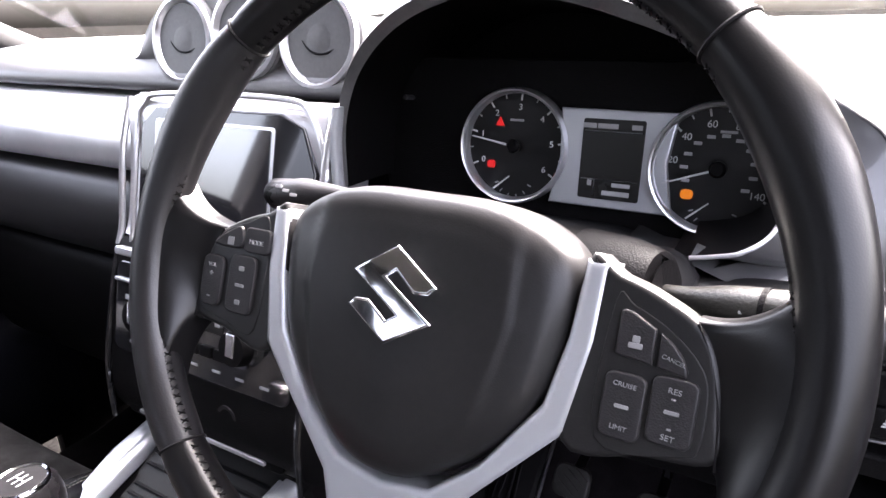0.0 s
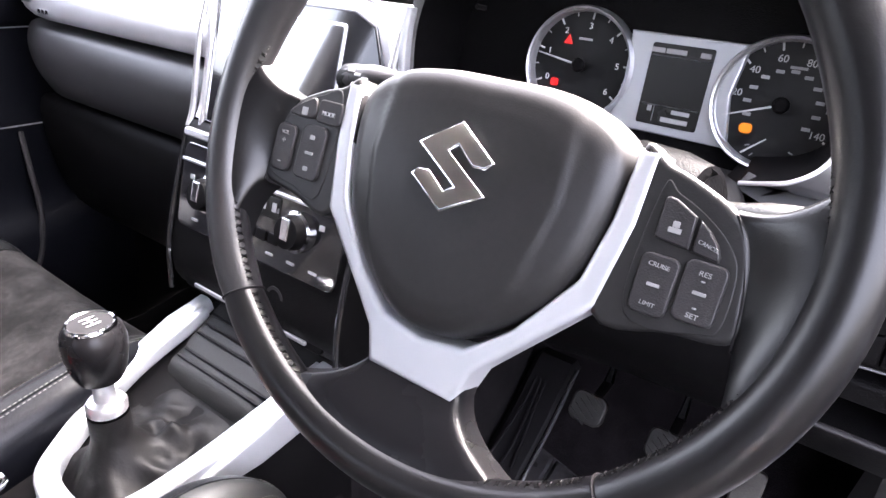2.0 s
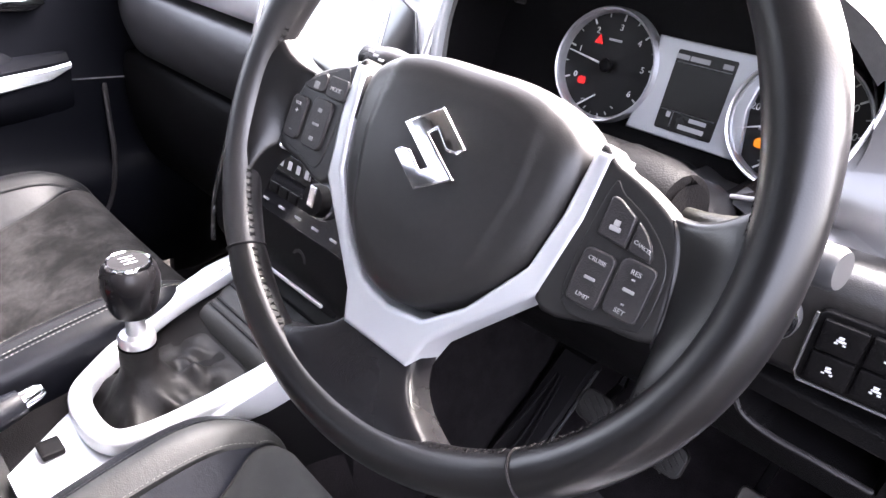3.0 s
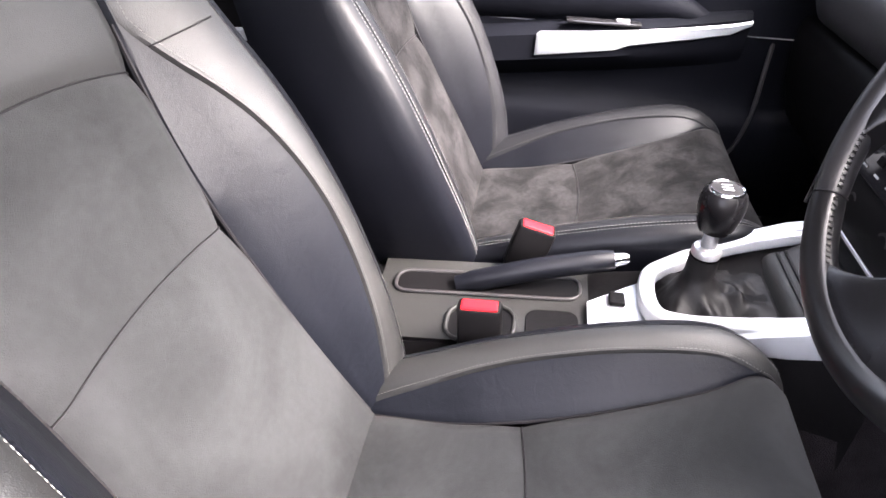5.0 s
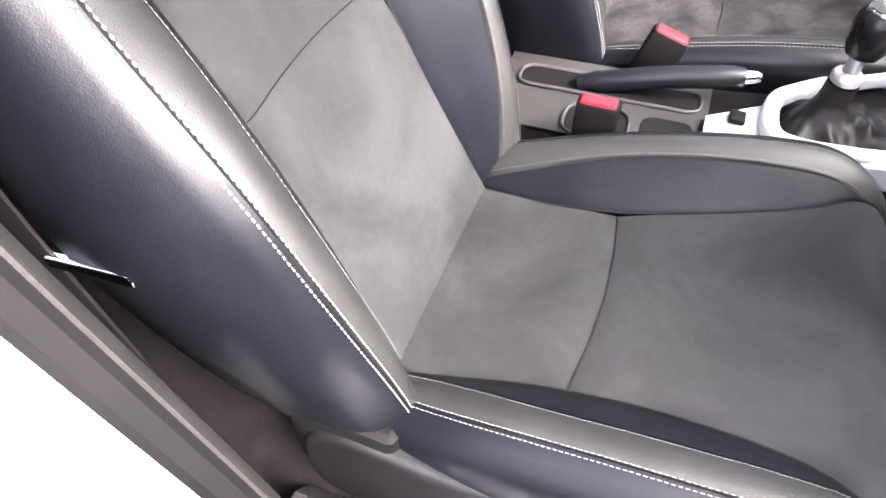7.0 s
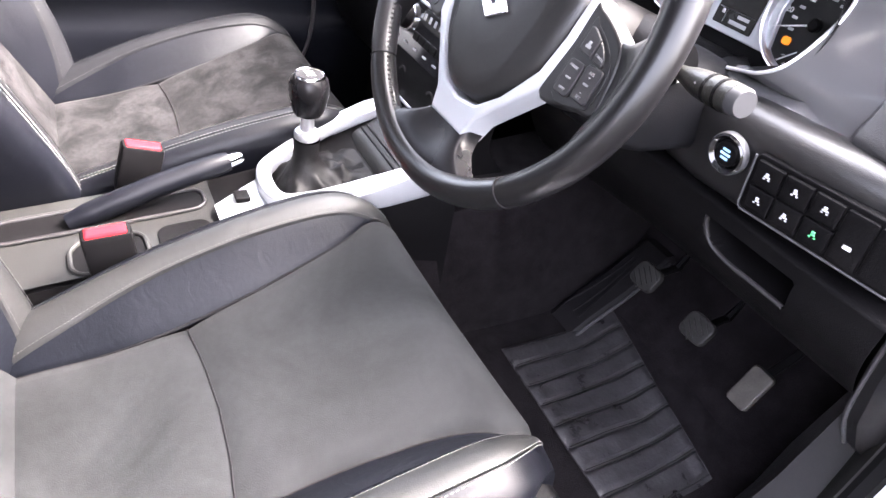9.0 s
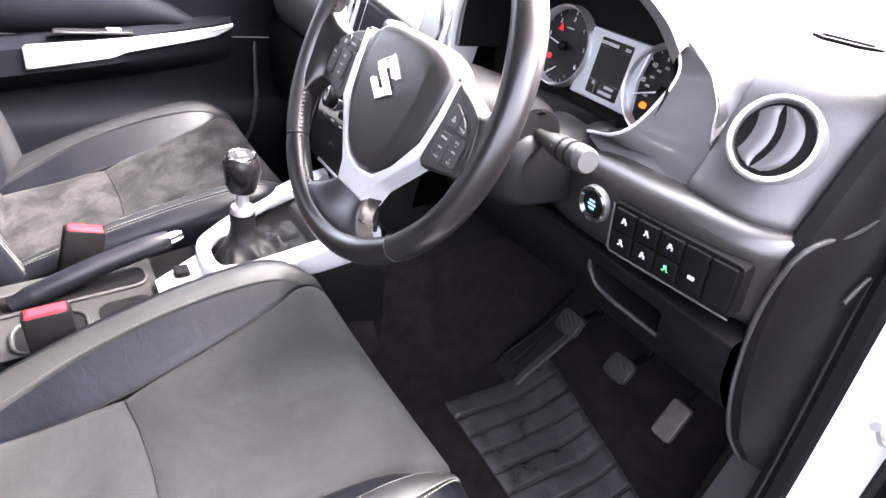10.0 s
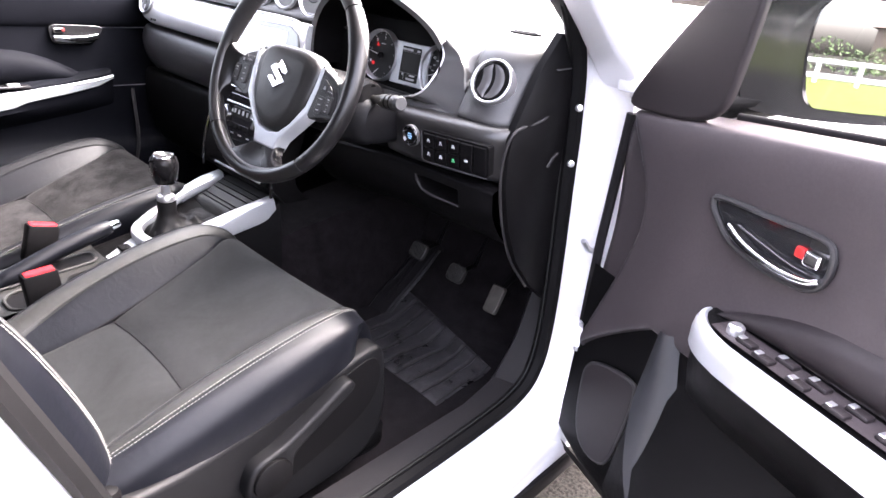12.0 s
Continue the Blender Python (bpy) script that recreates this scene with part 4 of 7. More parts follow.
    part("bezel", lathe([(0.0188, 0.0), (0.0186, 0.007), (0.0172, 0.0085), (0.0150, 0.0062), (0.0126, 0.003), (0.0124, 0.0)], 32, mB, caps=False), PIANO, sb, "gloss black bezel")
    part("ring", lathe([(0.0200, 0.0), (0.0199, 0.0060), (0.0192, 0.0072), (0.0187, 0.0060)], 32, mB, caps=False), SWITCH_EDGE, sb, "thin grey metal ring")
    bm = bmesh.new()
    for y, w in ((0.0042, 0.008), (0.0, 0.011), (-0.0042, 0.008)):
        bar(V(0, y, 0.0072), w, 0.0024, mB, bm)
    part("button_writing", bm, BLUE_LIT, sb, "pale blue lit writing")
    # switch bank
    mK = facing(V(0.634, 0.2160, 0.944), (0.09, -1, -0.16)) @ Matrix.Rotation(radians(1.5), 4, "Z")
    bank = part("switch_bank", prism(rrect(0.143, 0.057, 0.006), -0.012, 0.003, 0.0012, mK), PLASTIC_DARK, dash, "black switch bank")
    part("bank_edge", sweep([mK @ V(x, y, 0.0035) for x, y in ((-0.0722, 0.026), (-0.0722, -0.024), (-0.069, -0.0292), (0.069, -0.0292))], circle(0.0011, 8)), SWITCH_EDGE, bank, "thin grey edge")
    for k in range(5):
        x = -0.0545 + 0.0272 * k
        if k < 3:
            for y in (0.0125, -0.0125):
                sw = part("switch", rbox(V(x, y, 0.0035), (0.0252, 0.0235, 0.006), 0.0015, mK), PLASTIC_DARK, bank)
                bm = bmesh.new()
                bar(V(x - 0.0005, y + 0.0030, 0.0067), 0.0032, 0.0022, mK, bm)
                bar(V(x, y + 0.0006, 0.0067), 0.0058 if (k + (y > 0)) % 2 else 0.0040, 0.0016, mK, bm)
                for q in (-0.0024, 0.0022):
                    bar(V(x + q, y - 0.0016, 0.0067), 0.0022, 0.0014, mK, bm)
                if k == 2 and y < 0:
                    part("switch_mark", bm, GREEN_LIT, sw, "green lit mark")
                else:
                    part("switch_mark", bm, WHITE, sw)
        else:
            sw = part("switch", rbox(V(x, 0, 0.0033), (0.0252, 0.0485, 0.006), 0.0015, mK), PLASTIC_DARK, bank)
            if k == 3:
                bm = bar(V(x, -0.006, 0.0067), 0.007, 0.004, mK)
                part("switch_mark", bm, WHITE, sw)
    # end cap beside the door
    rows = []
    for z, y0, y1, xo in ((1.155, 0.345, 0.46, 0.730), (1.10, 0.300, 0.45, 0.736), (1.04, 0.268, 0.44, 0.738), (1.005, 0.250, 0.43, 0.737), (0.96, 0.243, 0.43, 0.735), (0.90, 0.248, 0.44, 0.733), (0.82, 0.275, 0.45, 0.731), (0.74, 0.320, 0.46, 0.729), (0.67, 0.385, 0.47, 0.727), (0.62, 0.45, 0.48, 0.725)):
        rows.append([V(0.700, y0 + 0.02, z), V(0.712, y0 + 0.002, z), V(0.724, y0 + 0.004, z), V(xo, y0 + 0.02, z), V(xo + 0.004, (y0 + y1) / 2, z), V(xo, y1, z)])
    part("end_cap", grid(rows), PLASTIC_DARK, dash, "dark curved end cap of the dash")
    edge = catmull([(0.735, 0.36, 1.035), (0.738, 0.30, 1.015), (0.728, 0.250, 1.000), (0.720, 0.240, 0.96), (0.716, 0.247, 0.90), (0.714, 0.275, 0.82), (0.712, 0.322, 0.74), (0.712, 0.39, 0.665)], 30)
    part("end_cap_edge", tube(edge, 0.0026), PLASTIC, dash)
    part("cap_slot", sweep([(0.7405, 0.372, 0.952), (0.7410, 0.356, 0.944), (0.7405, 0.346, 0.930)], rrect(0.004, 0.006, 0.0015)), PLASTIC, dash, "small moulded lever slot in the end cap")
    # column shroud and stalks
    col = thing("steering_column", "dark steering column shroud with two stalks", "steering column")
    path = [(0.370, 0.085, 1.000), (0.370, 0.15, 0.985), (0.370, 0.25, 0.955), (0.370, 0.34, 0.93)]
    part("shroud", sweep(catmull(path, 10), rrect(0.155, 0.115, 0.04), scales=[0.80, 0.9, 0.97, 1, 1, 1, 1, 1, 1, 1, 1]), PLASTIC_DARK, col, "dark plastic column shroud")
    part("shroud_flank", sweep([(0.385, 0.190, 0.965), (0.44, 0.190, 0.967), (0.468, 0.188, 0.969), (0.482, 0.187, 0.970), (0.490, 0.187, 0.970)], rrect(0.15, 0.095, 0.04), scales=[1.0, 1.0, 0.96, 0.86, 0.68]), SHROUD, col, "dark shroud flank round the stalk socket")
    part("shroud_collar", sweep([(0.370, 0.055, 1.012), (0.370, 0.095, 1.000)], circle(0.058, 28)), PLASTIC_DARK, col)
    for s in (1, -1):
        p = [V(0.440, 0.166, 1.004), V(0.480, 0.158, 1.010), V(0.520, 0.150, 1.014), V(0.562, 0.140, 1.020)]
        if s < 0:
            p = [V(0.300, 0.120, 1.052), V(0.272, 0.117, 1.055), V(0.246, 0.118, 1.053), V(0.220, 0.119, 1.050)]
        st = part("stalk", sweep(catmull(p, 12), circle(0.0100 if s > 0 else 0.0086, 16), scales=[0.6, 0.6, 0.6, 0.6, 0.62, 0.66, 0.8, 1.05, 1.2, 1.25, 1.27, 1.28, 1.27] if s > 0 else [0.75, 0.75, 0.78, 0.8, 0.85, 0.92, 1.0, 1.15, 1.28, 1.30, 1.22, 1.30, 1.28]), PLASTIC_STALK if s > 0 else PLASTIC, col, "black control stalk")
        e = (p[3] - p[2]).normalized()
        if s > 0:
            for w, r in ((-0.030, 0.0130), (-0.015, 0.0134)):
                part("stalk_ring", sweep([p[3] + e * w, p[3] + e * (w + 0.003)], circle(r, 20)), PLASTIC_DARK, st, "ridge round the stalk")
            part("stalk_tip", sweep([p[3] - e * 0.009, p[3] + e * 0.007, p[3] + e * 0.010], circle(0.0124, 20), scales=[1.0, 0.97, 0.84]), STALK_END, st, "grey stalk end")
            part("stalk_socket", sweep([p[0] - e * 0.01, p[0] + e * 0.022, p[0] + e * 0.040, p[0] + e * 0.043, p[0] + e * 0.036], circle(0.027, 24), scales=[1.35, 1.2, 0.98, 0.80, 0.55]), PLASTIC_DARK, col, "round socket of the stalk in the shroud")
        else:
            part("stalk_tip", sweep([p[3] - e * 0.008, p[3] + e * 0.004, p[3] + e * 0.009], circle(0.0116, 18), scales=[0.95, 0.95, 0.70]), PLASTIC_DARK, st)
        bm = bmesh.new()
        for k in range(3):
            bar(V(0.0, -0.003 + 0.003 * k, 0.0112), 0.006, 0.0022, facing(p[2].lerp(p[3], 0.1 + 0.3 * k), (0, -1, 0.5)), bm)
        part("stalk_marks", bm, GREY_PRINT, st)
    return dash


def vent(parent, c, normal, r):
    m = facing(c, normal)
    v = part("side_vent", lathe([(r + 0.004, -0.03), (r + 0.004, -0.001), (r + 0.0028, 0.0035), (r + 0.0005, 0.0045), (r - 0.0015, 0.003), (r - 0.0028, -0.004), (r - 0.0035, -0.012)], 48, m, caps=False), SATIN, parent, "round vent with a satin silver ring")
    part("vent_well", lathe([(r - 0.0035, -0.001), (r - 0.005, -0.011), (0.0, -0.012)], 36, m), PLASTIC_DARK, v, "dark vent well")
    for c, w in ((-0.42, 0.60), (0.36, 0.78)):
        rows = []
        for i in range(17):
            a = -0.97 + 1.94 * i / 16
            half = math.sqrt(max(0.0, 1 - a * a)) * (r - 0.006)
            x0 = max(-half, min(half, (c - w * 0.5) * r + 0.30 * r * (1 - a * a) - 0.13 * r))
            x1 = max(-half, min(half, (c + w * 0.5) * r + 0.34 * r * (1 - a * a) - 0.10 * r))
            rows.append([m @ V(x0, a * (r - 0.006), -0.010), m @ V(x0, a * (r - 0.006), 0.0005)] + [m @ V(x0 + (x1 - x0) * u, a * (r - 0.006), 0.0005 + 0.0035 * math.sin(math.pi * u * 0.6) - 0.009 * u * u) for u in (0.2, 0.4, 0.6, 0.8, 1.0)] + [m @ V(x1, a * (r - 0.006), -0.011)])
        part("vane", grid(rows), VANE, v, "curved grey vent vane")
    return v


# ---- instrument cluster ----
def build_cluster():
    mG = facing(V(0.3904, 0.326, 1.0492), (0, -1, 0.13)) @ Matrix.Scale(0.965, 4)
    cl = thing("instrument_cluster", "lit instrument cluster with two round dials and a display", "instrument cluster", m=mG)
    part("cluster_plate", prism(rrect(0.47, 0.17, 0.05), -0.03, -0.008, 0.002), PLASTIC_DARK, cl)

    def dial(x, y, r, lo, hi, marks, needle, name, lab):
        m = Matrix.Translation((x, y, 0))
        d = part(name, lathe([(r * 0.985, -0.006), (0.0, -0.006)], 44, m), FACE, cl, lab)
        part("ring", lathe([(r * 0.945, -0.006), (r * 0.95, 0.001), (r * 0.965, 0.003), (r * 0.98, 0.002), (r * 0.985, 0.006), (r * 1.015, 0.007), (r * 1.045, 0.003), (r * 1.05, -0.01)], 56, m, caps=False), SATIN, d, "satin silver dial ring")
        n = len(marks)
        for k in range(2 * n - 1):
            a = radians(lo + (hi - lo) * k / (2 * n - 2))
            big = k % 2 == 0
            part("tick_mark", bar(V(r * (0.885 if big else 0.905), 0, -0.0052), r * (0.13 if big else 0.075), r * (0.032 if big else 0.022), m @ Matrix.Rotation(a, 4, "Z")), WHITE, d)
        for k, wds in enumerate(marks):
            a = radians(lo + (hi - lo) * k / (n - 1))
            rr = r * 0.70
            text("numeral", wds, r * 0.155, m @ Matrix.Translation((rr * math.cos(a), rr * math.sin(a), -0.0052)), WHITE, d)
        a = radians(needle)
        nd = part("needle", prism([(-0.1 * r, 0.02 * r), (0.86 * r, 0.008 * r), (0.86 * r, -0.008 * r), (-0.1 * r, -0.02 * r)], -0.001, 0.001, 0, m @ Matrix.Rotation(a, 4, "Z")), WHITE, d, "white needle")
        part("needle_hub", lathe([(r * 0.13, -0.003), (r * 0.13, 0.002), (r * 0.09, 0.004), (0, 0.004)], 20, m), PLASTIC_DARK, nd)
        return d

    d1 = dial(-0.0865, 0.005, 0.0515, 205, -34, [str(k) for k in range(7)], 171, "tachometer", "black tachometer with white numerals")
    d2 = dial(0.0940, 0.000, 0.0525, 207, -32, [str(20 * k) if k else "" for k in range(8)], 200, "speedometer", "black speedometer with white numerals")
    m1 = Matrix.Translation((-0.0865, 0.005, 0))
    m2 = Matrix.Translation((0.0940, 0.000, 0))
    tri = [(-0.0045, -0.003), (0.0045, -0.003), (0.0, 0.0055)]
    part("warning_lamp", prism(tri, -0.0055, -0.0045, 0, m1 @ Matrix.Translation((-0.017, 0.021, 0))), RED_LIT, d1, "lit red warning lamp")
    part("warning_lamp", prism(rrect(0.008, 0.007, 0.002), -0.0055, -0.0045, 0, m1 @ Matrix.Translation((-0.024, -0.019, 0))), RED_LIT, d1, "lit red warning lamp")
    part("warning_lamp", prism(rrect(0.010, 0.008, 0.003), -0.0055, -0.0045, 0, m2 @ Matrix.Translation((-0.022, -0.023, 0))), AMBER_LIT, d2, "lit amber warning lamp")
    for mm, d, cx, cy, rot in ((m1, d1, -0.012, -0.036, 40), (m2, d2, -0.012, -0.036, 42)):
        part("small_needle", prism([(-0.011, 0.0008), (0.011, 0.0005), (0.011, -0.0005), (-0.011, -0.0008)], -0.004, -0.003, 0, mm @ Matrix.Translation((cx, cy, 0)) @ Matrix.Rotation(radians(rot), 4, "Z")), WHITE, d, "small white needle")
        bm = bmesh.new()
        for k in range(6):
            a = radians(200 + 28 * k)
            bar(V(0.018, 0, -0.005), 0.004, 0.0012, mm @ Matrix.Translation((0, -0.030, 0)) @ Matrix.Rotation(a, 4, "Z"), bm)
        part("small_scale", bm, GREY_PRINT, d)
    bm = bmesh.new()
    for k in range(11):
        a = radians(205 - 240 * k / 10)
        bar(V(0.027 * math.cos(a), 0.027 * math.sin(a), -0.0052), 0.0065, 0.0028, m2, bm)
    bar(V(0.004, 0.030, -0.0052), 0.013, 0.0022, m2, bm)
    part("inner_scale", bm, GREY_PRINT, d2, "grey inner scale", kind="stuff")
    part("scale_unit", bar(V(0.0, 0.024, -0.0052), 0.014, 0.0022, m1), GREY_PRINT, d1)
    bm = bmesh.new()
    for k in range(5):
        a = radians(-6 - 6 * k)
        bar(V(0.049 * 1.0, 0, -0.0049), 0.004, 0.0045, m1 @ Matrix.Rotation(a, 4, "Z"), bm)
    part("red_zone", bm, RED, d1, "red zone of the tachometer")
    # display between the dials
    sil = part("display_surround", prism([(-0.046, 0.043), (0.056, 0.043), (0.050, 0.0), (0.058, -0.043), (-0.052, -0.043), (-0.044, 0.0)], -0.008, 0.0, 0.002, Matrix.Translation((0.004, 0, 0))), SATIN_DOOR, cl, "satin silver display surround")
    lc = part("display", prism(rrect(0.054, 0.070, 0.002), -0.001, 0.0012, 0.0004, Matrix.Translation((0.007, 0.0, 0))), LCD, cl, "grey liquid crystal display")
    for x, y, w, h in ((-0.014, 0.029, 0.012, 0.0042), (0.002, 0.029, 0.018, 0.0042), (0.027, 0.029, 0.009, 0.0042), (0.007, 0.0245, 0.050, 0.0007), (0.007, -0.0175, 0.050, 0.0007), (-0.006, -0.025, 0.0007, 0.014), (0.018, -0.0215, 0.016, 0.0036), (0.014, -0.029, 0.024, 0.0042), (-0.010, -0.021, 0.004, 0.005)):
        part("display_segment", bar(V(x, y, 0.0014), w, h, None), GREY_PRINT, lc)
    part("reset_knob", lathe([(0.0025, -0.008), (0.0025, 0.008), (0.0, 0.009)], 12, Matrix.Translation((-0.205, 0.045, 0))), PLASTIC, cl)
    part("reset_knob", lathe([(0.0025, -0.008), (0.0025, 0.008), (0.0, 0.009)], 12, Matrix.Translation((0.205, 0.045, 0))), PLASTIC, cl)
    return cl


# ---- seats ----
def lerp_table(tab, x):
    xs, ys = [a for a, _ in tab], [b for _, b in tab]
    return float(np.mean([np.interp(min(1.0, max(0.0, x + d)), xs, ys) for d in (-0.075, -0.05, -0.025, 0.0, 0.025, 0.05, 0.075)]))


def seat_surface(profile, n, wi, wc, h, dep, lens, out):
    """Stations along a seat's middle line. For each: point, normal, inner half width, crest half width, bolster height, side depth, share of the dark lens panel."""
    pts = catmull(profile, n)
    st = []
    for i, p in enumerate(pts):
        a, b = pts[max(0, i - 1)], pts[min(n, i + 1)]
        t = Vector((0, b[0] - a[0], b[1] - a[1])).normalized()
        nn = Vector((0, t.z, -t.y)) * out
        u = i / n
        k = min(1.0, max(0.0, (u - lens[0]) / (lens[1] - lens[0])))
        f = 0.03 + lens[2] * math.sin(math.pi * k) ** 0.8
        st.append((Vector((0, p[0], p[1])), nn, lerp_table(wi, u), lerp_table(wc, u), lerp_table(h, u), lerp_table(dep, u), f))
    return st


def swell(v):
    """Height of the bolster across its width, both from 0 to 1."""
    return float(np.interp(v, [0, 0.1, 0.22, 0.36, 0.49, 0.66, 0.80, 0.92, 1.0], [0, 0.12, 0.36, 0.64, 0.82, 0.98, 1.03, 0.99, 0.88]))


def across(s, name, side=1, flare=0.0):
    """Points of one strip across the seat at a station."""
    p, n, wi, wc, h, dep, f = s
    if name == "insert":
        cols = [(-wi, -0.007), (-wi + 0.006, -0.001), (-wi + 0.020, 0.003), (-wi * 0.5, 0.001), (0, 0.0), (wi * 0.5, 0.001), (wi - 0.020, 0.003), (wi - 0.006, -0.001), (wi, -0.007)]
        return [p + V(x, 0, 0) + n * z for x, z in cols]
    w = wc - wi
    e = max(f + 0.1, 0.86)  # share of the width at the outer seam
    if name == "slope":
        cols = [(wi, -0.007), (wi + 0.002, 0.0)] + [(wi + max(0.002, v * f * w), swell(v * f) * h) for v in (0.25, 0.5, 0.75, 0.95)] + [(wi + max(0.0025, f * w), swell(f) * h - 0.008)]
    elif name == "band":
        cols = [(wi + max(0.0025, f * w), swell(f) * h - 0.008)] + [(wi + (f + v * (e - f)) * w, swell(f + v * (e - f)) * h + 0.002 * math.sin(math.pi * v)) for v in (0.04, 0.2, 0.4, 0.6, 0.8, 1.0)] + [(wi + e * w + 0.001, swell(e) * h - 0.004)]
    else:
        cols = [(wi + e * w + 0.001, swell(e) * h - 0.004), (wi + e * w + 0.003, swell(e) * h - 0.0005), (wc, 0.93 * h), (wc + 0.006 + 0.06 * flare, 0.83 * h), (wc + 0.010 + 0.15 * flare, 0.72 * h), (wc + 0.013 + 0.4 * flare, 0.58 * h), (wc + 0.014 + 0.7 * flare, 0.30 * h), (wc + 0.010 + flare, -0.3 * dep), (wc + 0.004 + flare, -0.8 * dep), (wc - 0.006 + 0.6 * flare, -dep)]
    return [p + V(side * x, 0, 0) + n * z for x, z in cols]


def seat(name, label, cx, dy, shield):
    st = thing(name, label, "car seat", "front seats", pose(cx, dy, 0))
    # not wear: the passenger seat takes copies with its shade painted in
    worn = name == "driver_seat"
    # slopes take darker leather copies that carry their shade
    skin, slope = (LEATHER_SEAT, LEATHER_MID) if worn else (LEATHER_SHADED, LEATHER_SIDE)
    # cushion
    prof = [(-0.47, 0.505), (-0.42, 0.531), (-0.33, 0.554), (-0.233, 0.586), (-0.12, 0.625), (-0.02, 0.656), (0.022, 0.663), (0.050, 0.652), (0.068, 0.620), (0.072, 0.56), (0.060, 0.49)]
    wi = [(0, 0.172), (0.08, 0.166), (0.18, 0.146), (0.30, 0.134), (0.42, 0.145), (0.52, 0.172), (0.60, 0.190), (0.70, 0.196), (1.0, 0.196)]
    wc = [(0, 0.205), (0.10, 0.215), (0.25, 0.236), (0.45, 0.246), (0.56, 0.236), (0.64, 0.214), (0.72, 0.205), (1.0, 0.205)]
    hh = [(0, 0.018), (0.1, 0.040), (0.25, 0.058), (0.42, 0.050), (0.55, 0.028), (0.64, 0.012), (0.72, 0.006), (1, 0.004)]
    dp = [(0, 0.07), (0.5, 0.075), (0.64, 0.06), (0.72, 0.03), (1, 0.02)]
    S = seat_surface(prof, 60, wi, wc, hh, dp, (0.06, 0.63, 0.50), -1)
    if S[20][1].z < 0:
        S = seat_surface(prof, 60, wi, wc, hh, dp, (0.06, 0.63, 0.50), 1)
    k = 18  # the cross seam
    for a, b in ((0, k), (k, 60)):
        rows = []
        for i in range(a, b + 1):
            r = across(S[i], "insert")
            edge = min(abs(i - k), 3) / 3
            bulge = 0.004 * math.sin(math.pi * (i - a) / (b - a))
            rows.append([q + S[i][1] * (bulge - 0.006 * (1 - edge) ** 2) + V(0, 0.012 * (1 - (q.x / max(S[i][2], 0.01)) ** 2) * (1 - edge), 0) for q in r])
        if b == k:
            part("cross_seam", tube([q + S[k][1] * 0.0012 for q in rows[-1]], 0.0009, 6), RUBBER, st)
        part("cushion_insert", grid(rows), SUEDE if worn else SUEDE_SHADED, st, "grey-brown suede cushion panel")
    for s in (1, -1):
        part("seam", tube([across(S[i], "slope", s)[0] + S[i][1] * 0.0035 for i in range(3, 50)], 0.0018, 6), RUBBER, st)
        b = part("cushion_bolster", grid([across(S[i], "slope", s) for i in range(61)]), slope, st, "black leather cushion bolster, shade in its colour")
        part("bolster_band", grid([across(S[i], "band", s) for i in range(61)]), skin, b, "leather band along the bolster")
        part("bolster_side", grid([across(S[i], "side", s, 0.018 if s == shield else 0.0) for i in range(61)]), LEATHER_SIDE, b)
        line = [across(S[i], "slope", s)[-1] + S[i][1] * 0.0012 for i in range(4, 46)]
        part("piping", tube(line, 0.0022, 6), RUBBER, b)
        line = [across(S[i], "band", s)[1].lerp(across(S[i], "band", s)[2], 0.25) + S[i][1] * 0.0004 for i in range(4, 46)]
        part("seam_stitching", stitches(line, [S[i][1] for i in range(4, 46)], 0.0050, 0.0038, 0.0008), THREAD_DIM, b, "dull grey seam stitching", kind="stuff")
        line = [across(S[i], "band", s)[6] + S[i][1] * 0.0005 for i in range(2, 44)]
        nrm = [(S[i][1] + V(s * 0.8, 0, 0)).normalized() for i in range(2, 44)]
        bm = stitches(line, nrm, 0.0056, 0.0042, 0.0010)
        stitches([across(S[i], "side", s)[1].lerp(across(S[i], "side", s)[2], 0.25) for i in range(2, 44)], nrm, 0.0056, 0.0042, 0.0010, bm=bm)
        part("stitching", bm, THREAD if worn else THREAD_DIM, b, "pale double stitching", kind="stuff")
    part("cushion_base", rbox(V(0, -0.19, 0.46), (0.40, 0.46, 0.10), 0.02), PLASTIC_DARK, st)
    # backrest
    prof = [(-0.405, 0.495), (-0.424, 0.535), (-0.465, 0.620), (-0.513, 0.720), (-0.562, 0.824), (-0.600, 0.905), (-0.630, 0.975), (-0.662, 1.055), (-0.690, 1.130), (-0.715, 1.190), (-0.745, 1.215), (-0.785, 1.205)]
    wi = [(0, 0.176), (0.08, 0.168), (0.18, 0.150), (0.36, 0.133), (0.45, 0.136), (0.55, 0.150), (0.66, 0.165), (1.0, 0.15)]
    wc = [(0, 0.197), (0.12, 0.218), (0.25, 0.247), (0.40, 0.255), (0.52, 0.246), (0.64, 0.230), (0.78, 0.20), (1.0, 0.165)]
    hh = [(0, 0.016), (0.12, 0.050), (0.25, 0.068), (0.40, 0.066), (0.50, 0.053), (0.58, 0.038), (0.68, 0.022), (0.80, 0.012), (1, 0.006)]
    dp = [(0, 0.10), (0.3, 0.125), (0.6, 0.11), (0.85, 0.06), (1, 0.01)]
    S = seat_surface(prof, 66, wi, wc, hh, dp, (0.04, 0.585, 0.52), 1)
    way = 1 if S[20][1].y > 0 else -1
    S = seat_surface(prof, 66, wi, wc, hh, dp, (0.04, 0.585, 0.52), way)
    wide = [(u, w + 0.028 * min(1.0, u / 0.2) * (u < 0.9)) for u, w in wc]
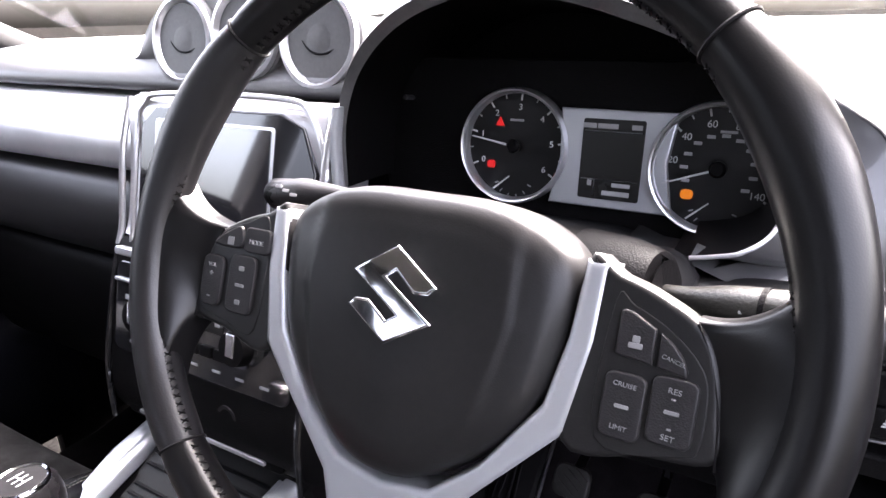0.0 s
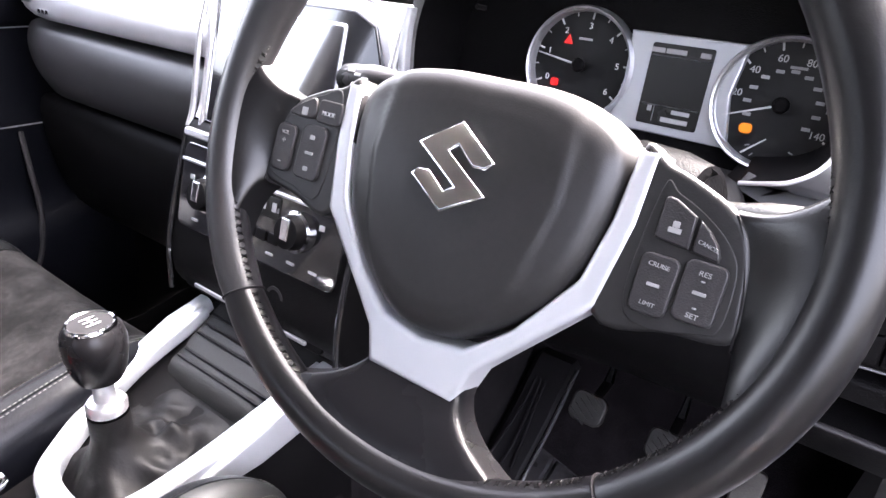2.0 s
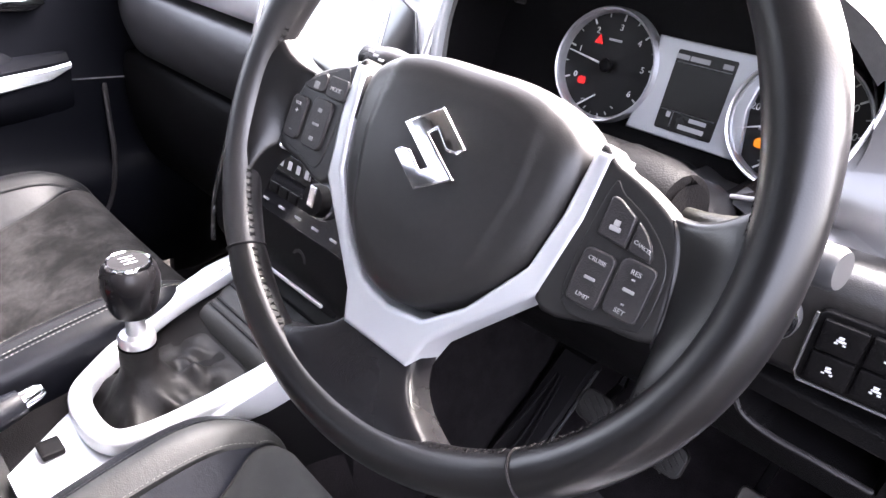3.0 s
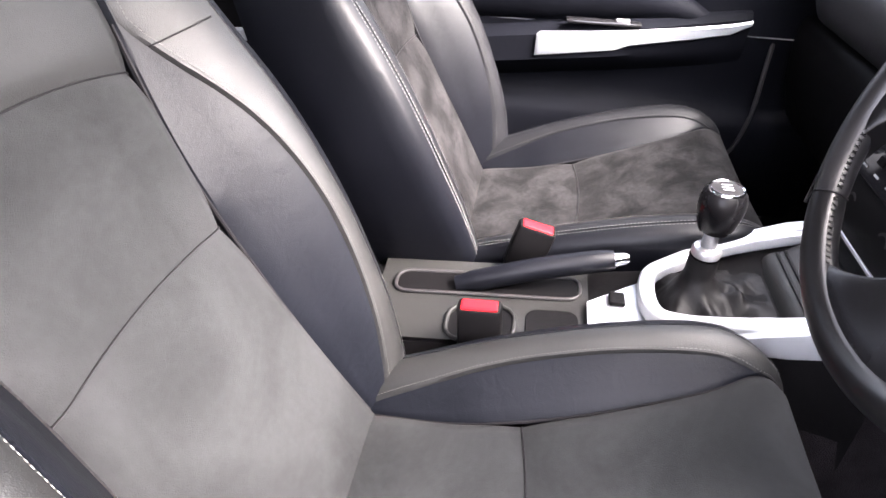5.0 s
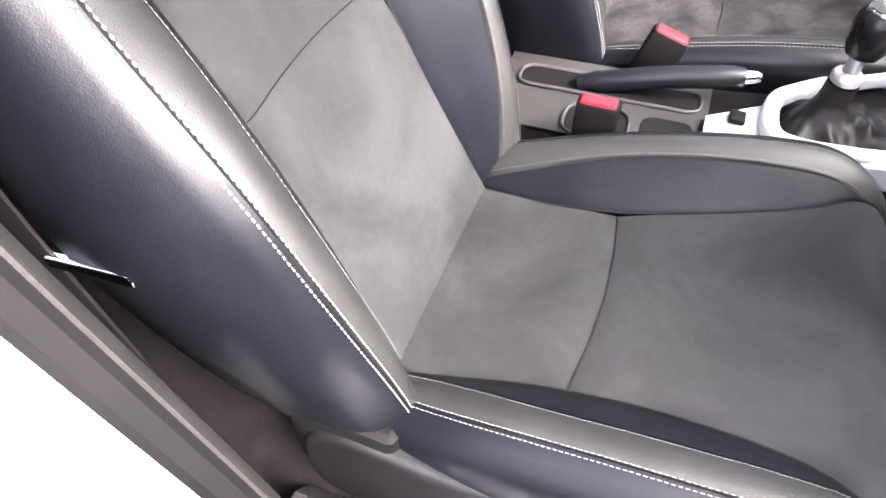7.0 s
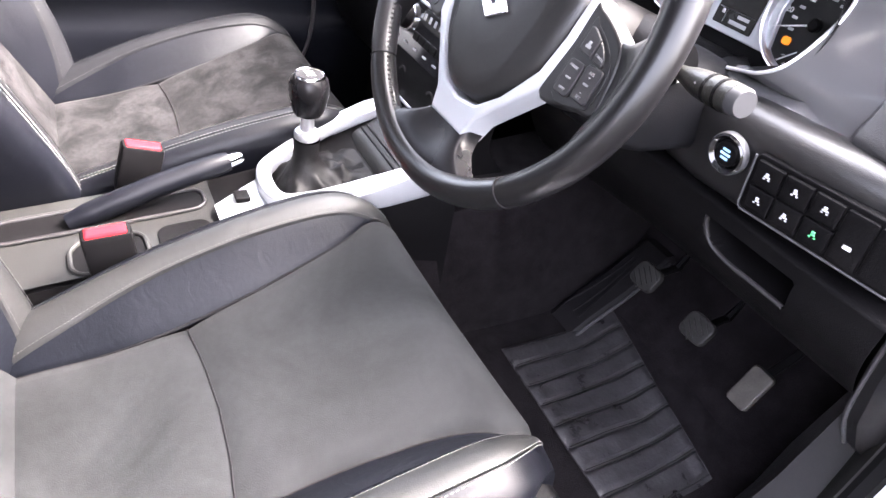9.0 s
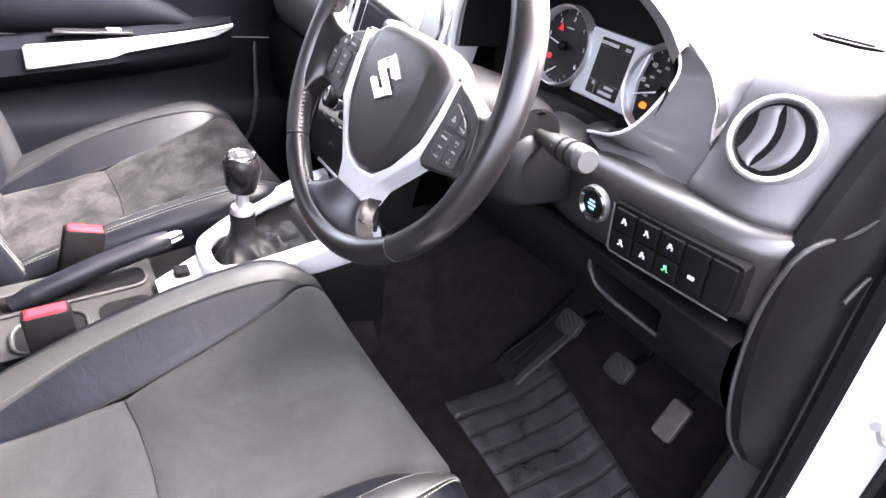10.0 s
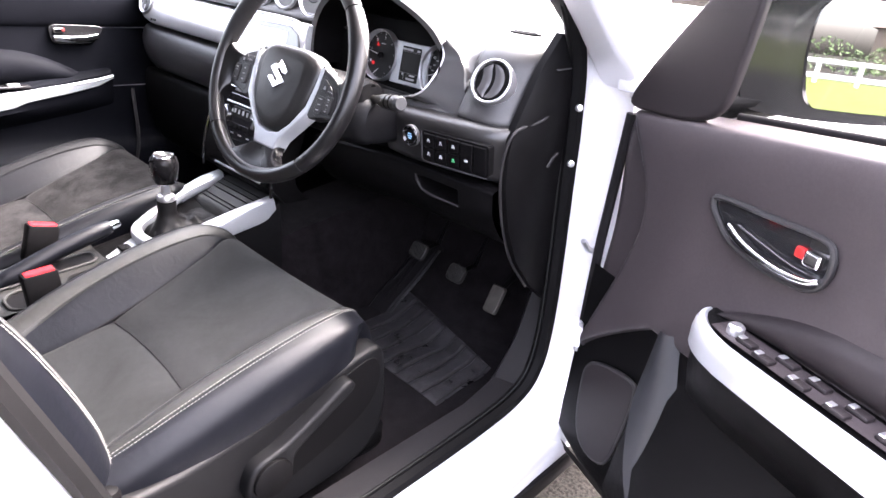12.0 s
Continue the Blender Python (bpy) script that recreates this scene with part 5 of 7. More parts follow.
    trim = [(u, w + float(np.interp(u, [0, 0.12, 0.42, 0.62, 1.0], [0.0, 0.012, 0.010, -0.008, -0.008]))) for u, w in wc]
    high = [(u, h * float(np.interp(u, [0, 0.1, 0.40, 0.60, 1.0], [1.0, 1.45, 1.45, 1.0, 1.0]))) for u, h in hh]
    SIDE = {-shield: seat_surface(prof, 66, wi, wide, hh, dp, (0.04, 0.585, 0.60), way), shield: seat_surface(prof, 66, wi, trim, high, dp, (0.04, 0.585, 0.52), way)}
    k1, k2 = 24, 36
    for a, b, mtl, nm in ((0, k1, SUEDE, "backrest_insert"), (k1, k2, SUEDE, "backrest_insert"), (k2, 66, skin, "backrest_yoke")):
        rows = []
        for i in range(a, b + 1):
            r = across(S[i], "insert")
            d = min(abs(i - k1), abs(i - k2))
            edge = min(d, 3) / 3
            bulge = 0.005 * math.sin(math.pi * (i - a) / (b - a)) * (b < 60)
            up = V(0, S[i][1].z, -S[i][1].y) * -1
            lift = 0.022 if abs(i - k2) <= abs(i - k1) else 0.010
            rows.append([q + S[i][1] * (bulge - 0.007 * (1 - edge) ** 2) + up * (lift * (1 - (q.x / max(S[i][2], 0.01)) ** 2) * (1 - min(d, 6) / 6)) for q in r])
        if b < 60:
            part("cross_seam", tube([Vector(q) + S[b][1] * 0.0012 for q in catmull(rows[-1], 24)], 0.0009, 6), RUBBER, st)
        part(nm, grid(rows), (SUEDE if worn else SUEDE_SHADED) if mtl == SUEDE else mtl, st, "suede backrest panel" if mtl == SUEDE else "smooth leather yoke of the backrest")
    for s in (1, -1):
        T = SIDE[s]
        part("seam", tube([across(T[i], "slope", s)[0] + T[i][1] * 0.0035 for i in range(3, 40)], 0.0018, 6), RUBBER, st)
        b = part("backrest_bolster", grid([across(T[i], "slope", s) for i in range(67)]), slope, st, "black leather backrest bolster, shade in its colour")
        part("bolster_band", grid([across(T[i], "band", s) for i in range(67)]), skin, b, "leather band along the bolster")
        part("bolster_side", grid([across(T[i], "side", s, 0.018 if s == shield else 0.0) for i in range(67)]), LEATHER_SIDE, b, "smooth backrest side with its shade in the colour")
        line = [across(T[i], "slope", s)[-1] + T[i][1] * 0.0012 for i in range(3, 52)]
        part("piping", tube(line, 0.0022, 6), RUBBER, b)
        line = [across(T[i], "band", s)[1].lerp(across(T[i], "band", s)[2], 0.25) + T[i][1] * 0.0004 for i in range(3, 52)]
        part("seam_stitching", stitches(line, [T[i][1] for i in range(3, 52)], 0.0050, 0.0038, 0.0008), THREAD_DIM, b, "dull grey seam stitching", kind="stuff")
        line = [across(T[i], "band", s)[6] + T[i][1] * 0.0005 for i in range(2, 56)]
        nrm = [(T[i][1] + V(s * 0.8, 0, 0)).normalized() for i in range(2, 56)]
        bm = stitches(line, nrm, 0.0062, 0.0046, 0.0015)
        stitches([across(T[i], "side", s)[1].lerp(across(T[i], "side", s)[2], 0.25) for i in range(2, 56)], nrm, 0.0062, 0.0046, 0.0015, bm=bm)
        part("stitching", bm, THREAD if worn else THREAD_DIM, b, "pale double stitching", kind="stuff")
        part("cross_seam", tube([q + T[k2 + 1][1] * 0.0012 for q in across(T[k2 + 1], "band", s)[:6]], 0.0009, 6), RUBBER, b)
    if name == "driver_seat":
        part("airbag_tag", rbox(V(0, 0, 0), (0.024, 0.052, 0.0016), 0.0006, facing(V(0.2440, -0.610, 1.048), (1, 0.45, 0.15), V(0, -0.30, 0.92))), LABEL, st, "small white woven tag on the bolster's side")
    back = []
    for i in range(0, 67, 3):
        p, n, a, c, h, dep, _f = S[i]
        back.append([p + V(x, 0, 0) - n * (dep + 0.012 * (1 - (x / c) ** 2)) for x in np.linspace(-c, c, 9)])
    part("back_panel", grid(back), PLASTIC_DARK, st, "dark back panel of the seat")
    # recliner side and rails
    s = shield
    part("recliner_cover", rbox(V(s * 0.245, -0.44, 0.50), (0.03, 0.13, 0.14), 0.012), PLASTIC_DARK, st)
    for x in (-0.18, 0.18):
        part("seat_rail", rbox(V(x, -0.20, 0.365), (0.05, 0.62, 0.04), 0.006), PLASTIC_DARK, st)
        part("seat_leg", rbox(V(x, -0.20, 0.40), (0.03, 0.40, 0.06), 0.006), PLASTIC_DARK, st)
    # side shield with the height lever
    outline = catmull([(-0.46, 0.545), (-0.30, 0.552), (-0.10, 0.590), (0.03, 0.618), (0.068, 0.612), (0.082, 0.56), (0.084, 0.46), (0.05, 0.40), (-0.05, 0.375), (-0.30, 0.365), (-0.46, 0.38), (-0.49, 0.46)], 48, True)
    mS = basis(V(s * 0.245, 0, 0), (0, 1, 0), (0, 0, 1), (1, 0, 0)) if s > 0 else basis(V(s * 0.245, 0, 0), (0, 1, 0), (0, 0, 1), (-1, 0, 0))
    sh = part("side_shield", prism(outline, -0.02, 0.022, 0.010, mS), SHIELD, st, "dark grained seat side shield")
    part("shield_recess", prism(catmull([(-0.20, 0.50), (-0.12, 0.545), (0.0, 0.595), (0.05, 0.60), (0.066, 0.56), (0.05, 0.51), (0.0, 0.475), (-0.10, 0.44), (-0.19, 0.43)], 36, True), 0.018, 0.0235, 0.0015, mS), PLASTIC_DARK, sh)
    dial = part("height_lever", prism(catmull([(-0.215, 0.475), (-0.20, 0.515), (-0.15, 0.530), (-0.09, 0.560), (-0.030, 0.593), (-0.012, 0.588), (-0.016, 0.572), (-0.07, 0.540), (-0.125, 0.505), (-0.135, 0.465), (-0.17, 0.440), (-0.205, 0.448)], 48, True), 0.022, 0.046, 0.007, mS), SHIELD, sh, "long plastic height lever")
    part("lever_disc", lathe([(0.034, 0.0), (0.034, 0.006), (0.030, 0.009), (0.0, 0.010)], 28, mS @ Matrix.Translation((-0.172, 0.483, 0.045))), PLASTIC_DARK, dial)
    part("recline_lever", prism(catmull([(-0.36, 0.425), (-0.33, 0.445), (-0.27, 0.462), (-0.235, 0.462), (-0.235, 0.445), (-0.28, 0.428), (-0.34, 0.405)], 28, True), 0.02, 0.042, 0.006, mS), SHIELD, sh, "short recline lever")
    part("rail_cover", rbox(V(s * 0.20, 0.085, 0.375), (0.07, 0.08, 0.07), 0.015), PLASTIC_DARK, st)
    return st, S


# ---- steering wheel ----
def build_wheel():
    t = radians(21)
    mW = basis(V(0.375, 0.037, 1.034), (1, 0, 0), (0, math.sin(t), math.cos(t)), (0, -math.cos(t), math.sin(t)))
    w = thing("steering_wheel", "black leather steering wheel with silver spokes and chrome emblem", "steering wheel", m=mW)
    R = 0.1855

    def sec(a):
        thumb = math.exp(-((math.degrees(a) % 360 - 28) / 14) ** 2) + math.exp(-((math.degrees(a) % 360 - 152) / 14) ** 2)
        low = math.exp(-((math.degrees(a) % 360 - 270) / 40) ** 2)
        return 0.0138 + 0.0024 * thumb + 0.001 * low, 0.0142 + 0.0020 * thumb

    for nm, a0, a1, mtl, lab in (("rim_upper", 45, 135, LEATHER_WHEEL, ""), ("rim_left", 135, 223, LEATHER_PERF, "perforated leather grip"), ("rim_lower", 223, 313, LEATHER_WHEEL, ""), ("rim_right", 313, 405, LEATHER_WHEEL, "")):
        rows = []
        n = 30
        for i in range(n + 1):
            a = radians(a0 + (a1 - a0) * i / n)
            e = min(i, n - i)
            sc = 0.93 if e == 0 else (0.985 if e == 1 else 1.0)
            ra, rb = sec(a)
            row = []
            for j in range(20):
                b = 2 * math.pi * j / 20
                rr = R + ra * sc * math.cos(b)
                row.append(V(rr * math.cos(a), rr * math.sin(a), rb * sc * math.sin(b)))
            rows.append(row)
        rim = part(nm, grid(rows, loop=True, caps=True), mtl, w, lab)
        bm = bmesh.new()
        for i in range(46):
            a = radians(a0 + 2 + (a1 - a0 - 4) * i / 45)
            for sgn in (1, -1):
                c = V((R - 0.0138) * math.cos(a), (R - 0.0138) * math.sin(a), 0.0035)
                tdir = V(-math.sin(a), math.cos(a), 0)
                rbox(V(0, 0, 0), (0.0007, 0.0050, 0.0008), 0.0002, facing(c, (-math.cos(a), -math.sin(a), 0.3), (tdir * 0.6 * sgn + V(0, 0, 1))), bm)
        part("stitching", bm, RUBBER, rim, "dark cross stitching", kind="stuff")
    # spokes: each leather web runs from its plate into the rim, with rolled edges
    roll = [(0.0, 0.0), (-0.0012, 0.0014), (-0.0040, 0.0024), (-0.010, 0.0028), (-0.020, 0.0026)]
    cols = [(-1, *r) for r in reversed(roll[1:])] + [(k / 12, 0.0, 0.0) for k in range(-12, 13)] + [(1, *r) for r in roll[1:]]
    for s in (1, -1):
        o = [(s * x, y) for x, y in catmull([(0.088, 0.034), (0.104, 0.0315), (0.120, 0.0265), (0.139, 0.0165), (0.148, 0.002), (0.152, -0.020), (0.152, -0.041), (0.126, -0.0465), (0.088, -0.0495)], 44, True)]
        part("side_spoke", prism(o, -0.030, -0.0088, 0.003), LEATHER, w, "smooth side spoke plate")
        rows = []
        for k in range(15):
            v = k / 14
            row = []
            for q, dz, dy in cols:
                a = radians(-8 + 21 * q)
                bx, by = (R - 0.004) * math.cos(a), (R - 0.004) * math.sin(a)
                u = (q + 1) / 2
                tx = 0.152 - 0.004 * u - 0.011 * u ** 3
                ty = -0.0435 + 0.0605 * u
                x = tx + (bx - tx) * v
                y = ty + (by - ty) * v ** 2.4
                z = -0.0105 + 0.0185 * math.sin(v * math.pi / 2) ** 1.5 - 0.004 * abs(q) ** 6 * math.sin(v * math.pi / 2)
                row.append(V(s * x, y + (dy if q > 0 else -dy), z + dz))
            rows.append(row)
        web = part("spoke_web", grid(rows), LEATHER_WHEEL, w, "rounded leather web between spoke and rim", sharp=80)
        part("web_seam", tube([V(s * (0.1525 - 0.004 * u - 0.011 * u ** 3), -0.0435 + 0.0605 * u, -0.0094) for u in np.linspace(0, 1, 16)], 0.0006, 6), RUBBER, web)
    rows = []
    for k in range(15):
        v = k / 14
        row = []
        for q, dz, dx in cols:
            bx = q * 0.080
            by = -math.sqrt(R * R - bx * bx) + 0.005
            tx, ty = q * 0.0300, -0.124
            x = tx + (bx - tx) * v ** 2.1
            y = ty + (by - ty) * v
            z = -0.0125 + 0.020 * math.sin(v * math.pi / 2) ** 1.3 - 0.004 * abs(q) ** 6 * math.sin(v * math.pi / 2)
            row.append(V(x + (dx if q > 0 else -dx), y, z + dz))
        rows.append(row)
    part("lower_spoke", grid(rows), LEATHER_KNOB, w, "wide lower spoke in smooth leather", sharp=80)
    for a in (45, 135, 223, 313):
        ca, sa = math.cos(radians(a)), math.sin(radians(a))
        ra, rb = sec(radians(a))
        ring = [V((R + ra * 0.965 * math.cos(b)) * ca, (R + ra * 0.965 * math.cos(b)) * sa, rb * 0.965 * math.sin(b)) for b in np.linspace(0, 2 * math.pi, 24, endpoint=False)]
        part("rim_seam", tube(ring, 0.0009, 6, True, None, V(-sa, ca, 0.01)), RUBBER, w)
    # silver accent
    out = [(0.099, 0.036), (0.098, 0.0), (0.091, -0.046), (0.052, -0.092), (0.037, -0.110), (0.030, -0.132)]
    inn = [(0.088, 0.036), (0.085, 0.0), (0.078, -0.036), (0.052, -0.076), (0.028, -0.098), (0.0, -0.103)]
    pts = out + [(-x, y) for x, y in reversed(out)] + [(-x, y) for x, y in inn[:-1]] + list(reversed(inn))
    part("spoke_accent", prism(pts, -0.034, -0.0080, 0.0035), SATIN_DOOR, w, "satin silver spoke accent")
    # airbag cover with faint creases
    half = [(0.0, 0.058), (0.035, 0.0575), (0.062, 0.052), (0.082, 0.040), (0.0885, 0.024), (0.0865, -0.004), (0.080, -0.034), (0.064, -0.062), (0.042, -0.084), (0.020, -0.098), (0.0, -0.1015)]
    ol = catmull(half[:-1] + [(-x, y) for x, y in reversed(half[1:])], 110, True)
    rows = []
    for sc in [1.2, 1.1] + [0.985 - 0.985 * (k / 34) ** 0.9 for k in range(35)]:
        row = []
        e = min(sc, 0.985)
        z = float(np.interp(e, [0.0, 0.15, 0.35, 0.55, 0.72, 0.85, 0.93, 0.962, 0.978, 0.985], [0.0035, 0.0033, 0.0028, 0.0015, 0.0005, -0.0015, -0.0050, -0.0085, -0.013, -0.020])) if sc < 1 else (-0.036 if sc > 1.15 else -0.028)
        for x, y in ol:
            px, py = x * max(e, 0.004), (y + 0.02) * max(e, 0.004) - 0.02
            edge = float(np.interp(py, [-0.105, -0.088, -0.055, 0.0, 0.058], [0.012, 0.030, 0.049, 0.060, 0.057]))
            d = abs(px) - edge
            k = min(1.0, max(0.0, d / 0.004 + 0.5))
            row.append(V(px, py, z - (0.0016 * k * k * (3 - 2 * k) + 0.08 * max(0.0, d)) * (sc < 0.97)))
        rows.append(row)
    pad = part("airbag_cover", grid(rows, loop=True, caps=True), LEATHER, w, "grained black airbag cover", sharp=60)
    # embossed writing, too faint to read
    bm = bmesh.new()
    for k in range(9):
        bar(V(-0.016 + 0.004 * k, -0.038, 0.0012), 0.0030, 0.0055, None, bm)
    for k in range(3):
        bar(V(-0.004 + 0.004 * k, -0.050, 0.0004), 0.0030, 0.0045, None, bm)
    part("embossed_writing", bm, PLASTIC_DARK, pad, "faint embossed writing")
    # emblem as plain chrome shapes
    A = [(-0.0250, 0.0100), (0.0, 0.0258), (0.0250, 0.0085), (0.0205, 0.0040), (0.0125, 0.0035), (0.0010, 0.0128), (-0.0042, 0.0092)]
    o = A + [(-x, -y) for x, y in A]
    part("emblem", prism([(x - 0.0015, y + 0.0015) for x, y in o], 0.001, 0.0062, 0.0013), EMBLEM, w, "angular chrome emblem")
    # button pads
    lp = part("button_pad", prism(catmull([(-0.100, 0.0245), (-0.118, 0.0235), (-0.138, 0.014), (-0.1465, -0.003), (-0.1495, -0.022), (-0.147, -0.036), (-0.125, -0.041), (-0.101, -0.0415)], 40, True), -0.02, -0.0082, 0.0005), LEATHER, w, "black button pad")
    rp = part("button_pad", prism(catmull([(0.1035, 0.020), (0.112, 0.0195), (0.127, 0.0125), (0.140, 0.002), (0.1455, -0.010), (0.146, -0.034), (0.139, -0.0415), (0.1035, -0.0435)], 40, True), -0.02, -0.0082, 0.0005), LEATHER, w, "black button pad")
    mL, mR = Matrix.Rotation(radians(8), 4, "Z"), Matrix.Rotation(radians(-8), 4, "Z")

    def button(pd, outline, words, spots, s):
        b = part("button", prism(outline, -0.009, -0.0058, 0.0010), PLASTIC, pd, "soft black wheel button")
        for wd, (x, y), sz in words:
            text("writing", wd, sz, Matrix.Translation((x, y, -0.0056)) @ Matrix.Rotation(radians(s), 4, "Z"), BUTTON_PRINT, b)
        bm = bmesh.new()
        cnt = 0
        for x, y, ww, hh in spots:
            bar(V(x, y, -0.0056), ww, hh, None, bm)
            cnt += 1
        if cnt:
            part("button_mark", bm, BUTTON_PRINT, b)
        else:
            bm.free()
        return b

    button(lp, catmull([(-0.141, 0.008), (-0.128, 0.018), (-0.120, 0.020), (-0.119, 0.008)], 20, True), [], [(-0.127, 0.011, 0.005, 0.005)], 0)
    button(lp, rrect(0.020, 0.014, 0.003) and [(x - 0.1065, y + 0.0135) for x, y in rrect(0.020, 0.015, 0.003)], [("MODE", (-0.1065, 0.0125), 0.0040)], [], 0)
    button(lp, [(x - 0.1395, y - 0.0165) for x, y in rrect(0.017, 0.034, 0.005)], [("VOL", (-0.1395, -0.006), 0.0036)], [(-0.1395, -0.0115, 0.003, 0.001), (-0.1395, -0.0115, 0.001, 0.003), (-0.1395, -0.027, 0.003, 0.001)], 0)
    button(lp, [(x - 0.1150, y - 0.0150) for x, y in rrect(0.021, 0.038, 0.005)], [], [(-0.115, -0.0045, 0.004, 0.003), (-0.115, -0.0265, 0.004, 0.003), (-0.115, -0.0155, 0.007, 0.002)], 0)
    button(rp, [(0.1070, 0.0165), (0.1085, 0.0175), (0.1120, 0.0170), (0.1225, 0.0115), (0.1228, -0.0040), (0.1080, -0.0025), (0.1070, -0.0015)], [], [(0.1150, 0.0030, 0.0060, 0.0024), (0.1150, 0.0058, 0.0032, 0.0030)], 0)
    button(rp, [(0.1245, 0.0105), (0.1300, 0.0068), (0.1345, 0.0020), (0.1370, -0.0035), (0.1365, -0.0060), (0.1245, -0.0043)], [("CANCEL", (0.1310, 0.0002), 0.0026)], [], -14)
    button(rp, [(x + 0.1135, y - 0.0255) for x, y in rrect(0.0175, 0.031, 0.004)], [("CRUISE", (0.1135, -0.0155), 0.0031), ("LIMIT", (0.1135, -0.0355), 0.0031)], [(0.1135, -0.0255, 0.006, 0.0018)], -3)
    button(rp, [(x + 0.1335, y - 0.0225) for x, y in rrect(0.0185, 0.031, 0.004)], [("RES", (0.1335, -0.0130), 0.0036), ("SET", (0.1335, -0.0340), 0.0036)], [(0.1335, -0.0225, 0.006, 0.0018), (0.1335, -0.0165, 0.002, 0.001), (0.1335, -0.0300, 0.002, 0.001)], -3)
    # the lower half of the wheel is slightly flattened
    for ob in w.children_recursive:
        for v in ob.data.vertices:
            if v.co.y < 0:
                v.co.y *= 0.92
    return w


# ---- centre console ----
def build_console():
    con = thing("centre_console", "dark and grey plastic centre console between the seats", "centre console")
    # body sides rising to the stack
    rows = []
    for y, zt, hw in ((-0.60, 0.555, 0.085), (-0.44, 0.560, 0.090), (-0.30, 0.575, 0.092), (-0.16, 0.590, 0.090), (-0.06, 0.610, 0.088), (0.04, 0.640, 0.098), (0.14, 0.675, 0.110), (0.20, 0.70, 0.120)):
        rows.append([V(CX - hw - 0.02, y, 0.36), V(CX - hw - 0.006, y, zt - 0.03), V(CX - hw, y, zt - 0.006), V(CX - hw + 0.012, y, zt - 0.004), V(CX - 0.045, y, zt - 0.012), V(CX + 0.045, y, zt - 0.012), V(CX + hw - 0.012, y, zt - 0.004), V(CX + hw, y, zt - 0.006), V(CX + hw + 0.006, y, zt - 0.03), V(CX + hw + 0.02, y, 0.36)])
    part("console_body", grid(rows), PLASTIC_DARK, con, "dark grained console body", sharp=50)
    # silver shifter surround with its two arms
    path = catmull([(-0.098, 0.175, 0.692), (-0.090, 0.08, 0.668), (-0.078, 0.02, 0.648), (-0.060, -0.030, 0.630), (-0.038, -0.060, 0.621), (0.008, -0.068, 0.618), (0.052, -0.060, 0.621), (0.074, -0.030, 0.630), (0.092, 0.02, 0.648), (0.104, 0.08, 0.668), (0.114, 0.185, 0.694)], 60)
    part("shifter_surround", sweep(path, [(x, y) for x, y in rrect(0.024, 0.022, 0.006)]), SATIN_DOOR, con, "satin silver shifter surround")
    for s, x0 in ((-1, -0.104), (1, 0.120)):
        arm = [V(x0 - s * 0.012, 0.02, 0.636), V(x0 - s * 0.004, 0.08, 0.655), V(x0, 0.14, 0.673), V(x0 + s * 0.002, 0.19, 0.684)]
        part("console_arm", sweep(arm, rrect(0.020, 0.044, 0.006), scales=[0.5, 1.0, 1.2, 1.15]), SATIN_DOOR, con, "satin silver arm rising to the dash")
    bm = grid([[V(x, y, 0.606 + 0.30 * (y + 0.07) * (y > -0.07) + 0.05 * (y + 0.07) * (y < -0.07)) for x in np.linspace(-0.048 + max(0, -y - 0.06) * 0.72, 0.074, 5)] for y in (-0.150, -0.145, -0.10, -0.07, -0.055)])
    part("shifter_plate", bm, SATIN_DOOR, con, "satin silver plate behind the gear lever")
    part("plate_switch", rbox(V(0.012, -0.108, 0.610), (0.026, 0.022, 0.008), 0.002), PLASTIC_DARK, con)
    part("shifter_well", grid([[V(x, y, 0.586 + 0.30 * (y + 0.05)) for x in np.linspace(-0.075, 0.09, 5)] for y in np.linspace(-0.06, 0.16, 8)]), PLASTIC_DARK, con)
    # tray in front of the lever
    rows = [[V(CX + k * hw, y, z - 0.004 * abs(k) ** 4) for k in np.linspace(-1, 1, 9)] for y, z, hw in ((0.096, 0.648, 0.076), (0.100, 0.664, 0.080), (0.108, 0.671, 0.082), (0.130, 0.676, 0.086), (0.138, 0.682, 0.088), (0.165, 0.692, 0.094), (0.195, 0.704, 0.100))]
    part("front_tray", grid(rows), TRAY_GREY, con, "grey stepped trim in front of the gear lever")
    for y, z, hw in ((0.113, 0.6735, 0.074), (0.124, 0.6765, 0.076), (0.146, 0.6870, 0.082), (0.160, 0.6925, 0.085), (0.174, 0.6975, 0.088)):
        part("tray_rib", rbox(V(CX, y, z), (2 * hw, 0.0035, 0.0035), 0.001), SHIELD, con)
    # grey rear tray; flat dark plates paint the shade of its recesses
    def top(x, y):
        return 0.566 + 0.09 * (y + 0.40)
    slab = []
    for y in np.linspace(-0.47, -0.145, 12):
        slab.append([V(x, y, top(x, y) + (0.004 if abs(x - CX) > 0.085 else 0.0)) for x in np.linspace(CX - 0.094, CX + 0.094, 9)])
    part("rear_tray", grid(slab), TRAY_GREY, con, "pale grey console tray")
    part("recess_shade", prism(rrect(0.072, 0.092, 0.026), 0.0, 0.0035, 0.001, pose(0.066, -0.300, 0.5735, 5)), PLASTIC_DARK, con, "flat dark plate for the shade in the cup recess")
    part("recess_rim", tube([pose(0.066, -0.300, 0.578, 5) @ V(x, y, 0) for x, y in rrect(0.078, 0.098, 0.028)], 0.0035, 8, True), TRAY_GREY, con)
    part("recess_shade", prism(rrect(0.078, 0.075, 0.018), 0.0, 0.0035, 0.001, pose(0.066, -0.198, 0.583, 5)), PLASTIC_DARK, con, "flat dark plate for the shade in the tray slot")
